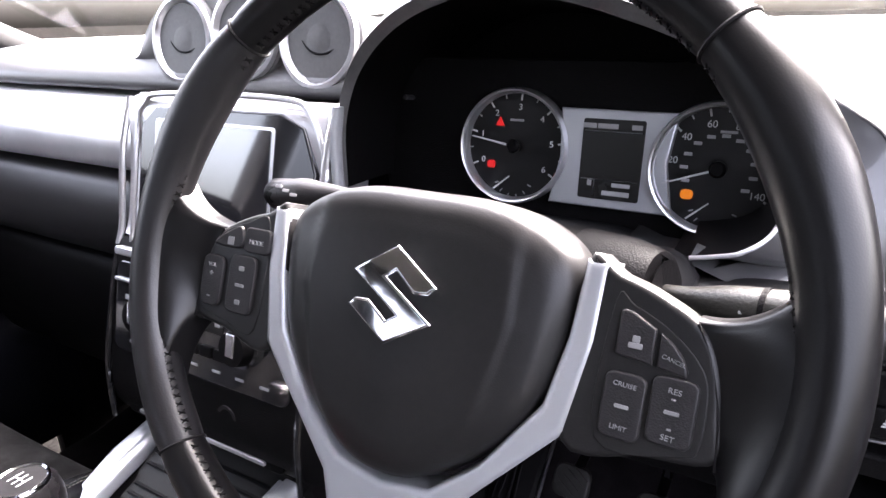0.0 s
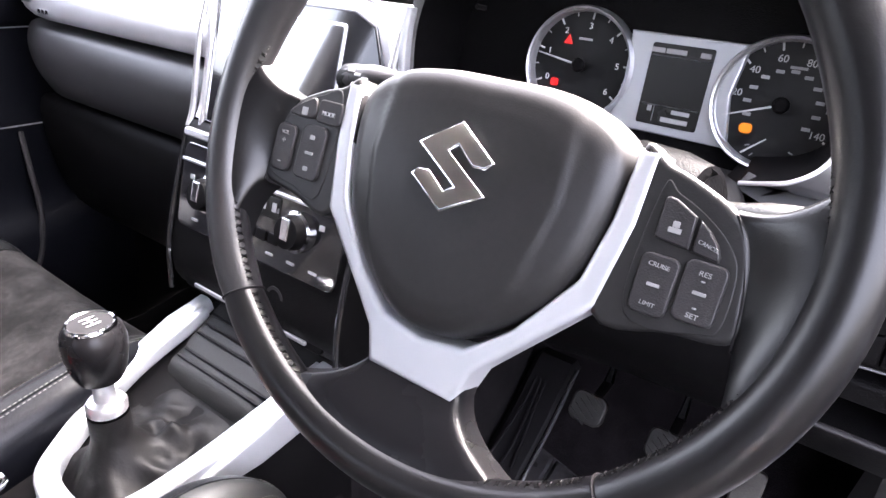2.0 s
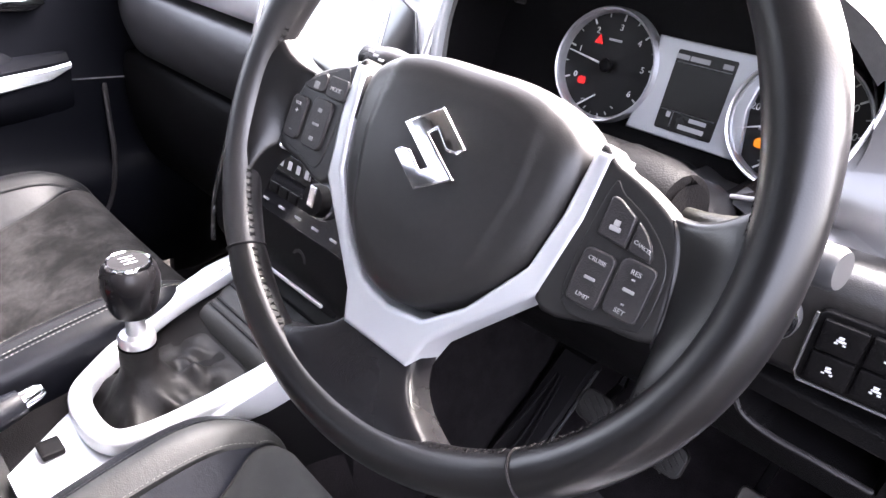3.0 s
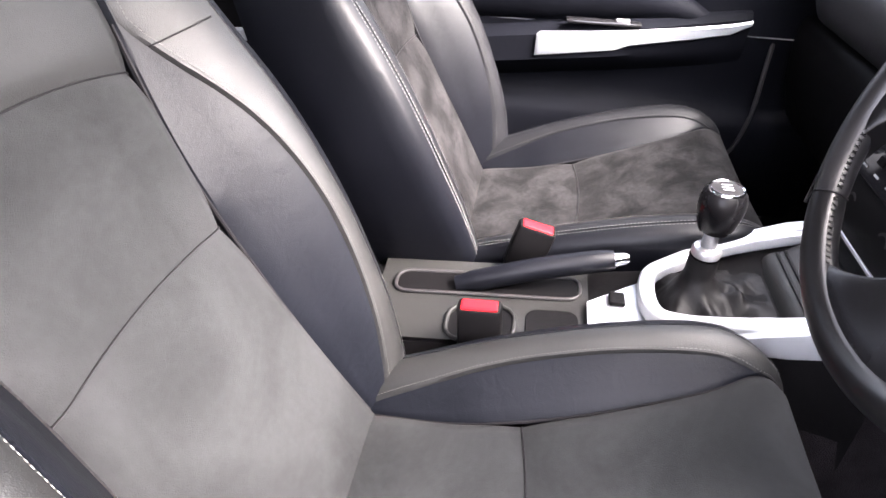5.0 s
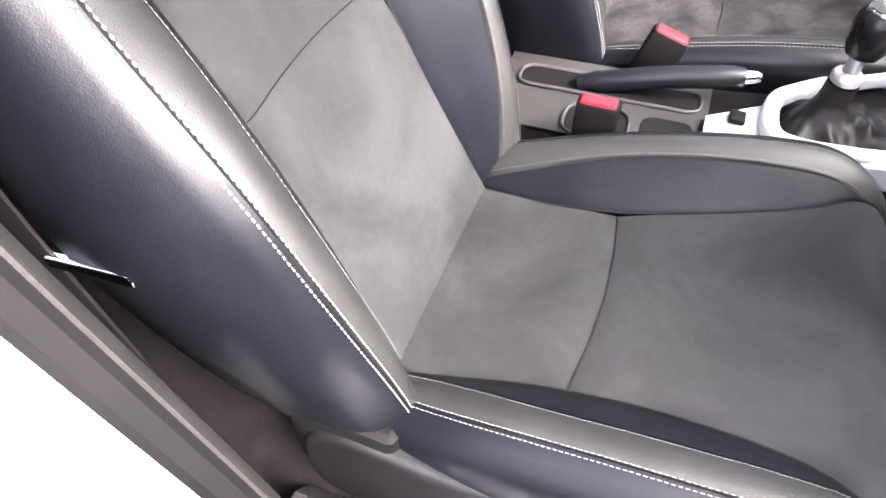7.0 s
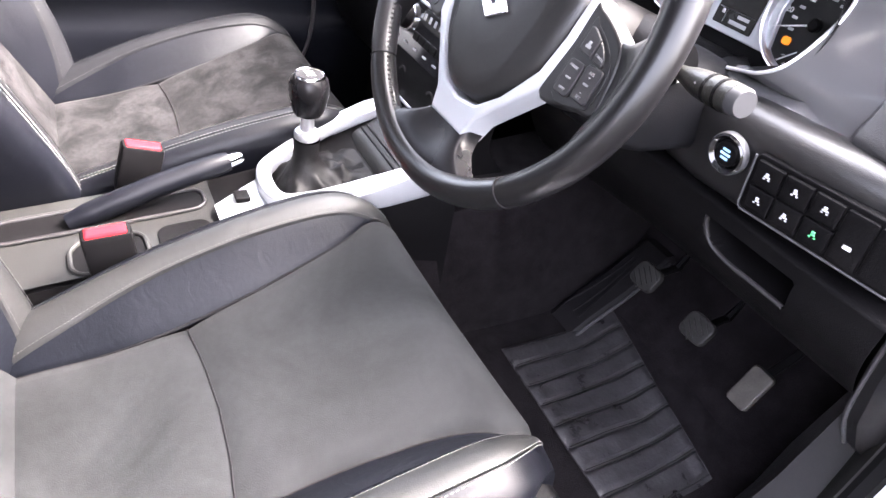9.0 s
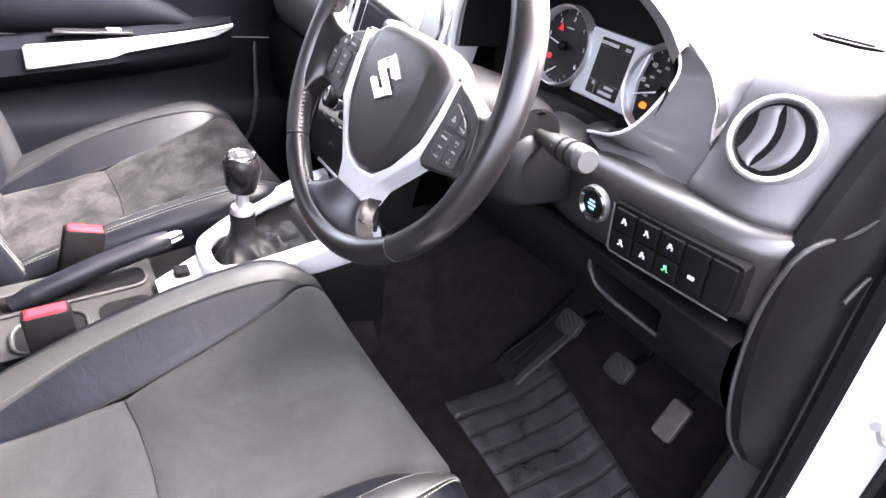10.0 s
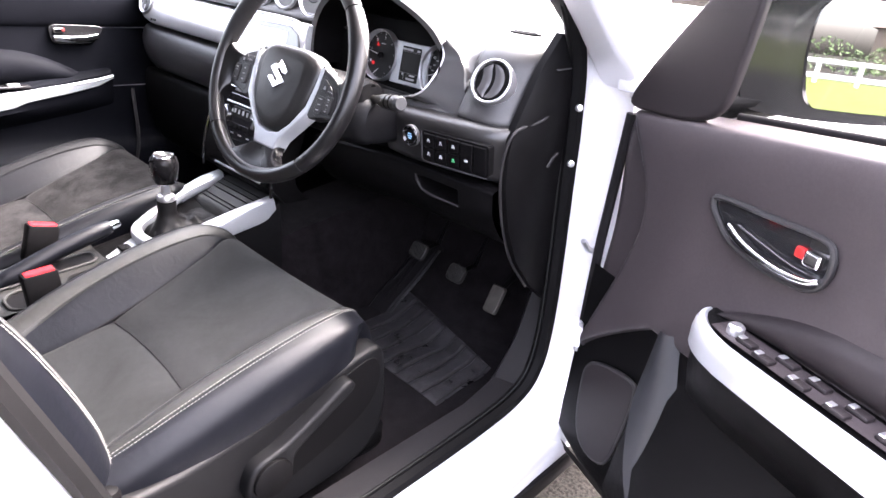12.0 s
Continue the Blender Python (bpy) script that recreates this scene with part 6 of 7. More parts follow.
    part("slot_shade", prism(rrect(0.048, 0.28, 0.018), 0.0, 0.004, 0.001, pose(-0.026, -0.300, 0.5735, 5)), PLASTIC_DARK, con, "flat dark plate for the shade in the parking brake slot")
    part("slot_rim", tube([pose(-0.026, -0.300, 0.578, 5) @ V(x, y, 0) for x, y in rrect(0.054, 0.286, 0.020)], 0.003, 8, True), PLASTIC, con)
    # gear lever
    gl = thing("gear_lever", "gear lever with black knob, chrome collar and leather boot", "gear lever", m=pose(-0.002, -0.004, 0.0))
    rows = []
    n = 72
    for k in range(27):
        u = k / 26
        body = max(0.0, 1 - u / 0.80) ** 1.25
        row = []
        for j in range(n):
            a = 2 * math.pi * j / n
            ca, sa = math.cos(a), math.sin(a)
            sq = (abs(ca) ** 8 + abs(sa) ** 8) ** (-1 / 8)
            sq = 1 + (sq - 1) * min(1.0, body * 1.4)
            rx, ry = 0.0205 + 0.052 * body, 0.0205 + 0.056 * body
            x = 0.008 * body + rx * ca * sq
            y = 0.020 * body + ry * sa * sq
            q = V(x * 42, y * 42, u * 2.0)
            mid = math.sin(math.pi * min(1.0, (1 - body) * 1.15)) if body > 0.02 else 0.0
            pleat = 0.007 * (abs(math.sin(2 * a + 0.4)) ** 0.5 - 0.7) + 0.004 * math.sin(7 * a + 3 * u)
            fold = (pleat + 0.010 * (0.5 - abs(noise.noise(q * 0.8 + V(5, 2, 0)))) - 0.003) * mid
            peak = 0.020 * max(0.0, 1 - abs(x - 0.020) / 0.030 - abs(y - 0.052) / 0.022)
            z = 0.618 + 0.30 * y * min(1.0, body * 1.3) + 0.074 * u ** 2.0 + fold + peak
            row.append(V(x, y, z + 0.0016 * math.sin(u * 90) * (u > 0.82)))
        rows.append(row)
    part("boot", grid(rows, loop=True), BOOT, gl, "creased black leather boot", sharp=60)
    part("collar", lathe([(0.0165, 0.694), (0.0195, 0.696), (0.0200, 0.704), (0.0175, 0.708), (0.0110, 0.710), (0.0095, 0.730), (0.012, 0.737)], 28), SATIN, gl, "satin silver collar")
    kn = part("knob", lathe([(0.012, 0.734), (0.0205, 0.7365), (0.0250, 0.746), (0.0295, 0.768), (0.0300, 0.780), (0.0272, 0.7925), (0.0215, 0.7985), (0.0, 0.8005)], 32), LEATHER_KNOB, gl, "black leather gear knob")
    part("knob_cap", lathe([(0.0235, 0.7950), (0.0232, 0.7985), (0.0215, 0.8005), (0.0200, 0.7995)], 28, caps=False), CHROME, kn, "chrome ring on the knob")
    part("shift_pattern", lathe([(0.0205, 0.7990), (0.012, 0.8000), (0.0, 0.8004)], 24), RUBBER, kn, "gloss black cap")
    bm = bmesh.new()
    for x in (-0.007, 0.0, 0.007):
        bar(V(x, 0, 0.8007), 0.0012, 0.014, None, bm)
    bar(V(0, 0, 0.8007), 0.0145, 0.0012, None, bm)
    part("shift_lines", bm, WHITE, kn)
    # parking brake
    hb = thing("parking_brake", "black leather parking brake lever with chrome button", "parking brake")
    line = catmull([(-0.020, -0.345, 0.575), (-0.022, -0.30, 0.592), (-0.028, -0.23, 0.616), (-0.034, -0.16, 0.634), (-0.039, -0.115, 0.643)], 20)
    part("grip", sweep(line, circle(0.0165, 16, 0.0180), scales=[0.8, 0.85, 0.9] + [1.0] * 14 + [0.98, 0.95, 0.9, 0.82]), LEATHER_SIDE, hb, "black leather grip")
    part("button", sweep([(-0.0388, -0.117, 0.6425), (-0.041, -0.100, 0.646), (-0.042, -0.094, 0.647)], circle(0.0085, 16), scales=[1.3, 1.15, 0.8]), CHROME, hb, "chrome release button")
    # buckles
    for x, y, z, lean in ((0.112, -0.300, 0.644, 4), (-0.080, -0.232, 0.655, -14)):
        m = pose(x, y, z, lean, 0, 0)
        bk = thing("seat_belt_buckle", "black seat belt buckle with a red release button", "seat belt buckle", "seat belt buckles", m)
        part("housing", rbox(V(0, 0, -0.036), (0.030, 0.060, 0.084), 0.006), PLASTIC_DARK, bk)
        part("release_button", rbox(V(0.001, 0.0, 0.0035), (0.022, 0.050, 0.008), 0.003), RED, bk, "red release button")
        part("stalk", rbox(V(0, 0.0, -0.115), (0.022, 0.046, 0.10), 0.006), PLASTIC_DARK, bk, "stiff black buckle stalk")
    return con


# ---- pedals and mat ----
def build_pedals():
    for nm, x, y, z, w, h, mt, arm in (("clutch_pedal", 0.335, 0.474, 0.578, 0.049, 0.043, PEDAL_RUBBER, 1), ("brake_pedal", 0.440, 0.505, 0.548, 0.050, 0.044, PEDAL_RUBBER, 1)):
        p = thing(nm, "worn grey rubber pedal on a steel arm", "pedal", "pedals", pose(x, y, z, -32, 0, 0))
        part("pad", prism(rrect(w, h, 0.012), -0.006, 0.006, 0.003, pose(0, 0, 0, 90)), mt, p)
        bm = bmesh.new()
        for k in range(-2, 3):
            rbox(V(0, -0.0065, k * 0.009), (w * 0.62, 0.003, 0.0022), 0.0008, Matrix.Rotation(radians(35), 4, "Y"), bm)
        part("grip_ribs", bm, PEDAL_RUBBER, p, "diagonal grip ribs")
        part("arm", sweep([(0.0, 0.006, 0.0), (0.0, 0.06, 0.04), (0.0, 0.05, 0.20), (0.0, 0.0, 0.32)], rrect(0.014, 0.008, 0.003)), PLASTIC_DARK, p)
    p = thing("accelerator_pedal", "long worn accelerator pedal", "pedal", "pedals", pose(0.548, 0.530, 0.515, -28, 0, 0))
    part("pad", prism(rrect(0.037, 0.070, 0.007), -0.006, 0.006, 0.003, pose(0, 0, 0, 90)), PEDAL_WORN, p, "scuffed pale pad")
    part("arm", sweep([(0.0, 0.006, 0.02), (0.0, 0.05, 0.08), (0.0, 0.05, 0.20)], rrect(0.014, 0.008, 0.003)), PLASTIC_DARK, p)
    fr = thing("footrest", "black rubber footrest beside the clutch", "footrest")
    part("pad", grid([[V(x, y, z + (0.012 if 0 < i < 4 else 0.0)) for i, x in enumerate((0.165, 0.175, 0.205, 0.235, 0.245))] for y, z in ((0.47, 0.335), (0.50, 0.365), (0.58, 0.42), (0.66, 0.49), (0.68, 0.49))]), RUBBER, fr)
    # edge in paler rubber than the pad, painting the highlight along it
    part("edge", tube(catmull([(0.246, 0.470, 0.340), (0.247, 0.500, 0.372), (0.247, 0.58, 0.427), (0.246, 0.66, 0.496)], 14), 0.0035, 8), MAT_RUBBER, fr, "raised footrest edge, its highlight put into paler rubber")
    for k in range(3):
        part("fold", tube([V(0.178 + 0.018 * k + 0.010 * math.sin(2.5 * q + k), 0.492 + 0.15 * q, 0.3735 + 0.0105 * q / 0.1 + 0.004) for q in np.linspace(0, 0.9, 8)], 0.0022, 6), RUBBER, fr)
    mat_ = thing("floor_mat", "dark rubber heel mat with raised bars on the carpet", "floor mat")
    rng = random.Random(8)

    def surf(x, y):
        return 0.338 + 0.002 * math.sin(x * 37 + 1) * math.sin(y * 29) + max(0, y - 0.47) * 0.35

    part("base", grid([[V(x, y, surf(x, y)) for x in np.linspace(0.16, 0.68, 28)] for y in np.linspace(0.0, 0.60, 26)]), CARPET, mat_, "black carpet mat")
    def spot(i, j):
        a, b = V(0.225, 0.315, 0).lerp(V(0.598, 0.296, 0), i), V(0.225, 0.575, 0).lerp(V(0.592, 0.498, 0), i)
        p = a.lerp(b, j)
        p.z = surf(p.x, p.y) + 0.006 + 0.001 * math.sin(i * 17) * math.sin(j * 11)
        return p
    hp = part("heel_pad", grid([[spot(i / 30, j / 14) for j in range(15)] for i in range(31)]), MAT_RUBBER, mat_, "scuffed rubber heel pad")
    for k in range(8):
        i0, i1 = 0.012 + k * 0.122, 0.012 + k * 0.122 + 0.112
        rows = []
        for a in range(9):
            u = a / 8
            row = []
            for c in range(25):
                v = c / 24
                p = spot(i0 + (i1 - i0) * u + 0.003 * math.sin(5 * v + k), 0.01 + 0.98 * v)
                edge = min(1.0, min(u, 1 - u) / 0.13) * min(1.0, min(v, 1 - v) / 0.04)
                wr = noise.noise(V(p.x * 26, p.y * 26, k)) * 0.002 + noise.noise(V(p.x * 70, p.y * 70, k)) * 0.0008 - 0.003 * math.exp(-((v - 0.30 - 0.02 * (k % 2)) / 0.02) ** 2) + 0.004 * math.exp(-((v - 0.93) / 0.03) ** 2)
                row.append(p + V(0, 0, 0.001 + edge * (0.005 + wr)))
            rows.append(row)
        part("heel_panel", grid(rows), MAT_RUBBER, hp)
        part("heel_seam", tube([spot(i1 + 0.005 + 0.003 * math.sin(5 * v + k), v) + V(0, 0, 0.0045) for v in np.linspace(0.02, 0.98, 16)], 0.0014, 6), PEDAL_RUBBER, hp)


# ---- doors ----
def build_passenger_door():
    d = thing("passenger_door", "closed passenger door with dark trim and silver pull", "car door")
    X = -0.735
    # upper ledge, middle and lower panel, their shade put into a near-black colour
    prof = [(X - 0.03, 1.075), (X + 0.005, 1.072), (X + 0.022, 1.055), (X + 0.020, 1.01), (X + 0.012, 0.975), (X + 0.004, 0.965)]
    part("upper_trim", grid([[V(x, y, z + 0.03 * (y + 0.3) * 0.3) for x, z in catmull(prof, 14)] for y in np.linspace(-0.56, 0.40, 14)]), DOOR_SHADED, d, "upper door trim, shade put into its dark blue-grey")
    prof = [(X + 0.004, 0.968), (X + 0.002, 0.94), (X, 0.90), (X, 0.84), (X + 0.006, 0.80)]
    part("middle_trim", grid([[V(x, y, z) for x, z in prof] for y in np.linspace(-0.56, 0.40, 14)]), DOOR_SHADED, d, "middle door panel with its shade in the colour")
    # padded armrest insert
    o = []
    rows = []
    for i in range(20):
        y = -0.56 + i / 19 * 0.68
        ztop = 0.905 + 0.008 * math.sin(i * 0.2) - 0.075 * max(0, (y + 0.10) / 0.22) ** 2
        zbot = 0.800 + 0.03 * (y + 0.3)
        rows.append([V(X + 0.004 + 0.030 * math.sin(math.pi * k / 8) ** 0.6 * min(1, (0.125 - y) / 0.06), y, zbot + (max(ztop, zbot + 0.004) - zbot) * k / 8) for k in range(9)])
    part("arm_pad", grid(rows), DOOR_SHADED, d, "padded dark door insert")
    # armrest
    rows = []
    for i in range(20):
        y = -0.56 + i / 19 * 0.74
        k = min(1.0, max(0.0, (0.19 - y) / 0.30))
        zc = 0.765 + 0.12 * (y + 0.27)
        zt = zc + 0.022
        w = 0.022 + 0.050 * k
        rows.append([V(X, y, zt + 0.012), V(X + w * 0.6, y, zt + 0.010), V(X + w, y, zt - 0.002), V(X + w, y, zc - 0.035), V(X + w * 0.6, y, zc - 0.065), V(X, y, zc - 0.09)])
    part("armrest", grid(rows, caps=False), DOOR_SHADED, d, "dark armrest ledge")
    rows = []
    for y, zt, zb, xo in ((-0.270, 0.786, 0.738, 0.076), (-0.262, 0.790, 0.740, 0.080), (-0.10, 0.806, 0.762, 0.074), (-0.07, 0.808, 0.774, 0.072), (0.05, 0.818, 0.790, 0.052), (0.14, 0.828, 0.804, 0.036), (0.182, 0.836, 0.824, 0.028)):
        rows.append([V(X + xo - 0.03, y, zt + 0.001), V(X + xo - 0.004, y, zt), V(X + xo, y, zt - 0.004), V(X + xo + 0.001, y, zb + 0.004), V(X + xo - 0.006, y, zb)])
    part("pull_handle", grid(rows), PULL_SHADED, d, "satin silver armrest pull")
    sw = part("window_switch", rbox(V(X + 0.056, -0.13, 0.818), (0.028, 0.16, 0.008), 0.003), PIANO, d, "gloss black switch plate")
    part("switch", rbox(V(X + 0.056, -0.09, 0.824), (0.014, 0.03, 0.006), 0.002), SATIN, sw)
    # inner handle in its cup
    mH = basis(V(X + 0.006, 0.098, 0.950), (0, 1, 0), (0, 0, 1), (1, 0, 0))
    cup = part("handle_cup", prism(catmull([(-0.066, 0.022), (-0.02, 0.025), (0.060, 0.022), (0.072, 0.012), (0.045, -0.022), (0.0, -0.028), (-0.055, -0.026), (-0.068, -0.01)], 40, True), -0.006, 0.006, 0.002, mH), PIANO, d, "gloss black handle cup")
    part("inner_handle", sweep([mH @ V(x, y, z) for x, y, z in ((-0.060, -0.012, 0.010), (-0.03, -0.014, 0.016), (0.02, -0.012, 0.016), (0.055, -0.006, 0.010))], rrect(0.008, 0.016, 0.003)), CHROME, cup, "chrome door handle")
    lk = part("lock_lever", rbox(V(-0.048, 0.010, 0.010), (0.022, 0.014, 0.006), 0.002, mH), CHROME, cup)
    # no lamp: the mark borrows the warning lamps' glow
    part("lock_mark", rbox(V(-0.036, 0.012, 0.010), (0.010, 0.010, 0.006), 0.002, mH), RED_LIT, cup, "red unlocked mark with an added glow")
    # lower panel and pocket
    prof = [(X + 0.016, 0.80), (X + 0.010, 0.74), (X + 0.004, 0.68), (X + 0.012, 0.64), (X + 0.040, 0.615), (X + 0.050, 0.58), (X + 0.044, 0.45), (X + 0.01, 0.36)]
    part("lower_trim", grid([[V(x, y, z) for x, z in catmull(prof, 20)] for y in np.linspace(-0.56, 0.40, 12)]), DOOR_SHADED, d, "dark lower door panel with a pocket")
    part("pocket_edge", tube(catmull([(X + 0.05, 0.18, 0.50), (X + 0.05, 0.215, 0.56), (X + 0.046, 0.232, 0.64), (X + 0.03, 0.236, 0.72), (X + 0.012, 0.24, 0.79)], 14), 0.005), PLASTIC, d)
    part("outer_skin", grid([[V(-0.845 - 0.02 * math.sin(math.pi * (z - 0.3) / 0.75), y, z) for z in np.linspace(0.3, 1.06, 7)] for y in (-0.6, -0.2, 0.2, 0.5)]), PAINT, d)
    part("door_frame", sweep([(-0.76, 0.43, 1.06), (-0.755, 0.25, 1.25), (-0.73, 0.02, 1.42), (-0.72, -0.3, 1.465), (-0.725, -0.58, 1.46), (-0.75, -0.56, 1.06)], rrect(0.03, 0.04, 0.01), up=V(1, 0, 0)), RUBBER, d, "black window frame")
    g = part("window", grid([[V(-0.78 + 0.06 * (z - 1.06) / 0.4, y, z) for z in (1.06, 1.25, 1.44)] for y in (-0.55, -0.2, 0.1, 0.40)]), GLASS, d, "clear side window")
    g.visible_shadow = False
    part("belt_strip", sweep([(-0.765, -0.56, 1.078), (-0.762, 0.40, 1.098)], rrect(0.018, 0.016, 0.005)), RUBBER, d)
    part("tweeter_cover", prism([(0, 0), (0.13, 0), (0.02, 0.12)], -0.01, 0.01, 0.004, basis(V(-0.745, 0.27, 1.085), (0, 1, 0), (0, 0, 1), (1, 0, 0))), DOOR_SHADED, d)
    return d


def build_driver_door():
    a = radians(65)
    D, N = V(math.sin(a), -math.cos(a), 0), V(-math.cos(a), -math.sin(a), 0)
    m = basis(V(0.820, 0.4066, 0), D, (0, 0, 1), N)
    # local axes: x along the door, y up, z out of the trim towards the seat
    d = thing("driver_door", "opened driver's door with dark trim, silver armrest pull and mirror", "car door", m=m)
    P = V
    FL = Matrix()

    def belt(s):
        return 1.058 + 0.10 * max(0, s) - 0.03 * max(0, s - 0.5)

    # main inner panel, down to its break
    rows = []
    for s in np.concatenate([[0.002, 0.008, 0.016], np.linspace(0.025, 0.130, 22), np.linspace(0.16, 1.04, 24)]):
        e = max(0.0, 1 - (s - 0.002) / 0.03)
        low = 0.60 + 0.14 * min(1.0, max(0.0, (s - 0.03) / 0.17)) ** 0.8
        row = []
        for u, n in catmull([(0.0, -0.050), (0.02, -0.012), (0.06, 0.000), (0.16, 0.002), (0.34, -0.006), (0.50, -0.010), (0.66, -0.006), (0.85, 0.0), (1.0, 0.004), (1.03, -0.012)], 44):
            edge = 0.030 + 0.072 * math.sin(math.pi * min(1.0, max(0.0, (u - 0.03) / 0.95)) ** 0.85)
            k = min(1.0, max(0.0, (edge - s) / 0.022 + 0.5))
            row.append(P(s, belt(s) + (low - belt(s)) * u, n - 0.016 * e * e - 0.024 * k * k * (3 - 2 * k)))
        rows.append(row)
    part("upper_trim", grid(rows), TRIM_BROWN, d, "dark brown-grey grained door trim")
    rows = [[P(s, 0.76, -0.018), P(s, 0.60, -0.016), P(s, 0.45, -0.014), P(s, 0.36 + 0.25 * max(0, 0.10 - s) , -0.016), P(s, 0.335 + 0.25 * max(0, 0.10 - s), -0.03)] for s in np.linspace(0.01, 1.04, 16)]
    part("lower_trim", grid(rows), PLASTIC_DARK, d, "dark lower door trim")
    # front edge and shell
    rows = [[P(0.004, z, -0.030), P(-0.002, z, -0.040), P(-0.004, z, -0.085), P(0.006, z, -0.115)] for z in np.linspace(0.36, 1.07, 8)]
    part("door_edge", grid(rows), PAINT, d, "silver door edge")
    rows = [[P(s, z, -0.115 - 0.025 * math.sin(math.pi * (z - 0.28) / 0.8)) for z in np.linspace(0.28, 1.07, 9)] for s in np.linspace(0.0, 1.05, 8)]
    part("outer_skin", grid(rows), PAINT, d, "silver outer skin")
    part("door_bottom", grid([[P(s, 0.30, -0.115), P(s, 0.30, -0.05), P(s, 0.345, -0.025)] for s in (0.0, 0.5, 1.05)]), RUBBER, d)
    part("door_seal", tube([P(s, z, -0.030) for s, z in ((0.002, 1.04), (-0.004, 0.8), (0.0, 0.6), (0.02, 0.45), (0.08, 0.355), (0.5, 0.33), (1.0, 0.33))], 0.009), RUBBER, d, "black door seal")
    # handle cup
    mH = basis(P(0.350, 0.955, 0.0), (1, 0.02, 0), (-0.02, 1, 0), (0, 0, 1))
    cup = part("handle_cup", prism(catmull([(-0.098, 0.018), (-0.085, 0.026), (0.0, 0.028), (0.070, 0.028), (0.086, 0.014), (0.086, -0.012), (0.070, -0.030), (0.01, -0.034), (-0.050, -0.022), (-0.085, 0.002)], 48, True), -0.012, -0.0035, 0.001, mH), PIANO, d, "gloss black door handle cup")
    rim = [mH @ V(x, y, -0.002) for x, y in catmull([(-0.101, 0.019), (-0.087, 0.029), (0.0, 0.031), (0.072, 0.031), (0.090, 0.015), (0.090, -0.013), (0.072, -0.034), (0.01, -0.038), (-0.052, -0.026), (-0.088, 0.0)], 50, True)]
    part("cup_rim", tube(rim, 0.0045, 8, True), PLASTIC, cup)
    part("inner_handle", sweep(catmull([mH @ V(x, y, z) for x, y, z in ((-0.056, 0.000, 0.002), (-0.02, -0.012, 0.010), (0.03, -0.022, 0.011), (0.072, -0.022, 0.008), (0.088, -0.016, 0.004))], 16), rrect(0.008, 0.017, 0.0035)), CHROME, cup, "chrome door handle")
    part("lock_lever", rbox(V(0.070, 0.004, 0.002), (0.024, 0.020, 0.010), 0.004, mH), CHROME, cup)
    # glow added to a plain red mark, as on the other door
    part("lock_mark", rbox(V(0.050, 0.006, 0.000), (0.014, 0.015, 0.008), 0.003, mH), RED_LIT, cup, "red unlocked mark with an added glow")

    # armrest with silver pull and switches
    def arm(s):
        return 0.826 - 0.006 * (s - 0.35)

    def bow(s):
        e = min(1.0, max(0.0, (s - 0.305) / 0.11))
        return math.sqrt(max(0.0, 1 - (1 - e) ** 2))
    S = np.concatenate([[0.306, 0.309, 0.314, 0.322, 0.334, 0.35, 0.37], np.linspace(0.40, 1.02, 18)])
    rows = []
    for s in S:
        z, w = arm(s), 0.012 + 0.066 * bow(s)
        rows.append([P(s, z + 0.006, -0.01), P(s, z + 0.004, w * 0.5), P(s, z - 0.004, w - 0.004), P(s, z - 0.030, w - 0.002), P(s, z - 0.085, w * 0.75), P(s, z - 0.13, w * 0.4), P(s, z - 0.16, -0.015)])
    part("armrest", grid(rows), PLASTIC_DARK, d, "dark armrest")
    rows = []
    for s in S:
        z, w = arm(s) + 0.006, 0.014 + 0.068 * bow(s)
        h = 0.040
        rows.append([P(s, z - 0.003, w - 0.022), P(s, z + 0.002, w - 0.016), P(s, z + 0.002, w - 0.005), P(s, z - 0.003, w), P(s, z - 0.016, w + 0.003), P(s, z - h + 0.004, w + 0.002), P(s, z - h, w - 0.006)])
    part("pull_handle", grid(rows), SATIN_DOOR, d, "satin silver armrest pull")
    # padded insert above the armrest
    rows = []
    for s in np.linspace(0.325, 1.02, 24):
        zt = 0.836 + 0.052 * math.sin(min(1.0, (s - 0.325) / 0.16) * math.pi / 2) + 0.06 * max(0, s - 0.45)
        zb = arm(s) + 0.004
        rows.append([P(s, zb + (max(zt, zb + 0.004) - zb) * k / 7, -0.012 + 0.026 * math.sin(math.pi * k / 7) ** 0.5) for k in range(8)])
    part("arm_pad", grid(rows), TRIM_CORNER, d, "padded dark brown door insert")
    # switch plate
    rows = [[P(s, arm(s) + 0.0075, n) for n in (0.008, 0.03, 0.052 * min(1, bow(s) + 0.1))] for s in np.linspace(0.345, 0.70, 14)]
    pl = part("switch_plate", grid(rows), TRIM_BROWN, d, "dark window switch plate")
    for s, n, mt in ((0.372, 0.030, "knob"), (0.398, 0.036, "switch"), (0.432, 0.044, "switch"), (0.448, 0.020, "switch"), (0.484, 0.046, "switch"), (0.494, 0.022, "switch"), (0.535, 0.046, "switch"), (0.545, 0.022, "switch"), (0.59, 0.036, "switch")):
        c = P(s, arm(s) + 0.011, n)
        mm = basis(c, (1, 0, 0), (0, 0, -1), (0, 1, 0))
        if mt == "knob":
            part("mirror_knob", lathe([(0.011, -0.006), (0.011, 0.007), (0.008, 0.010), (0, 0.010)], 18, mm), SATIN, pl, "silver mirror adjusting knob")
        else:
            k = part("window_switch", rbox(V(0, 0, -0.001), (0.028, 0.016, 0.007), 0.003, mm), TRIM_CORNER, pl)
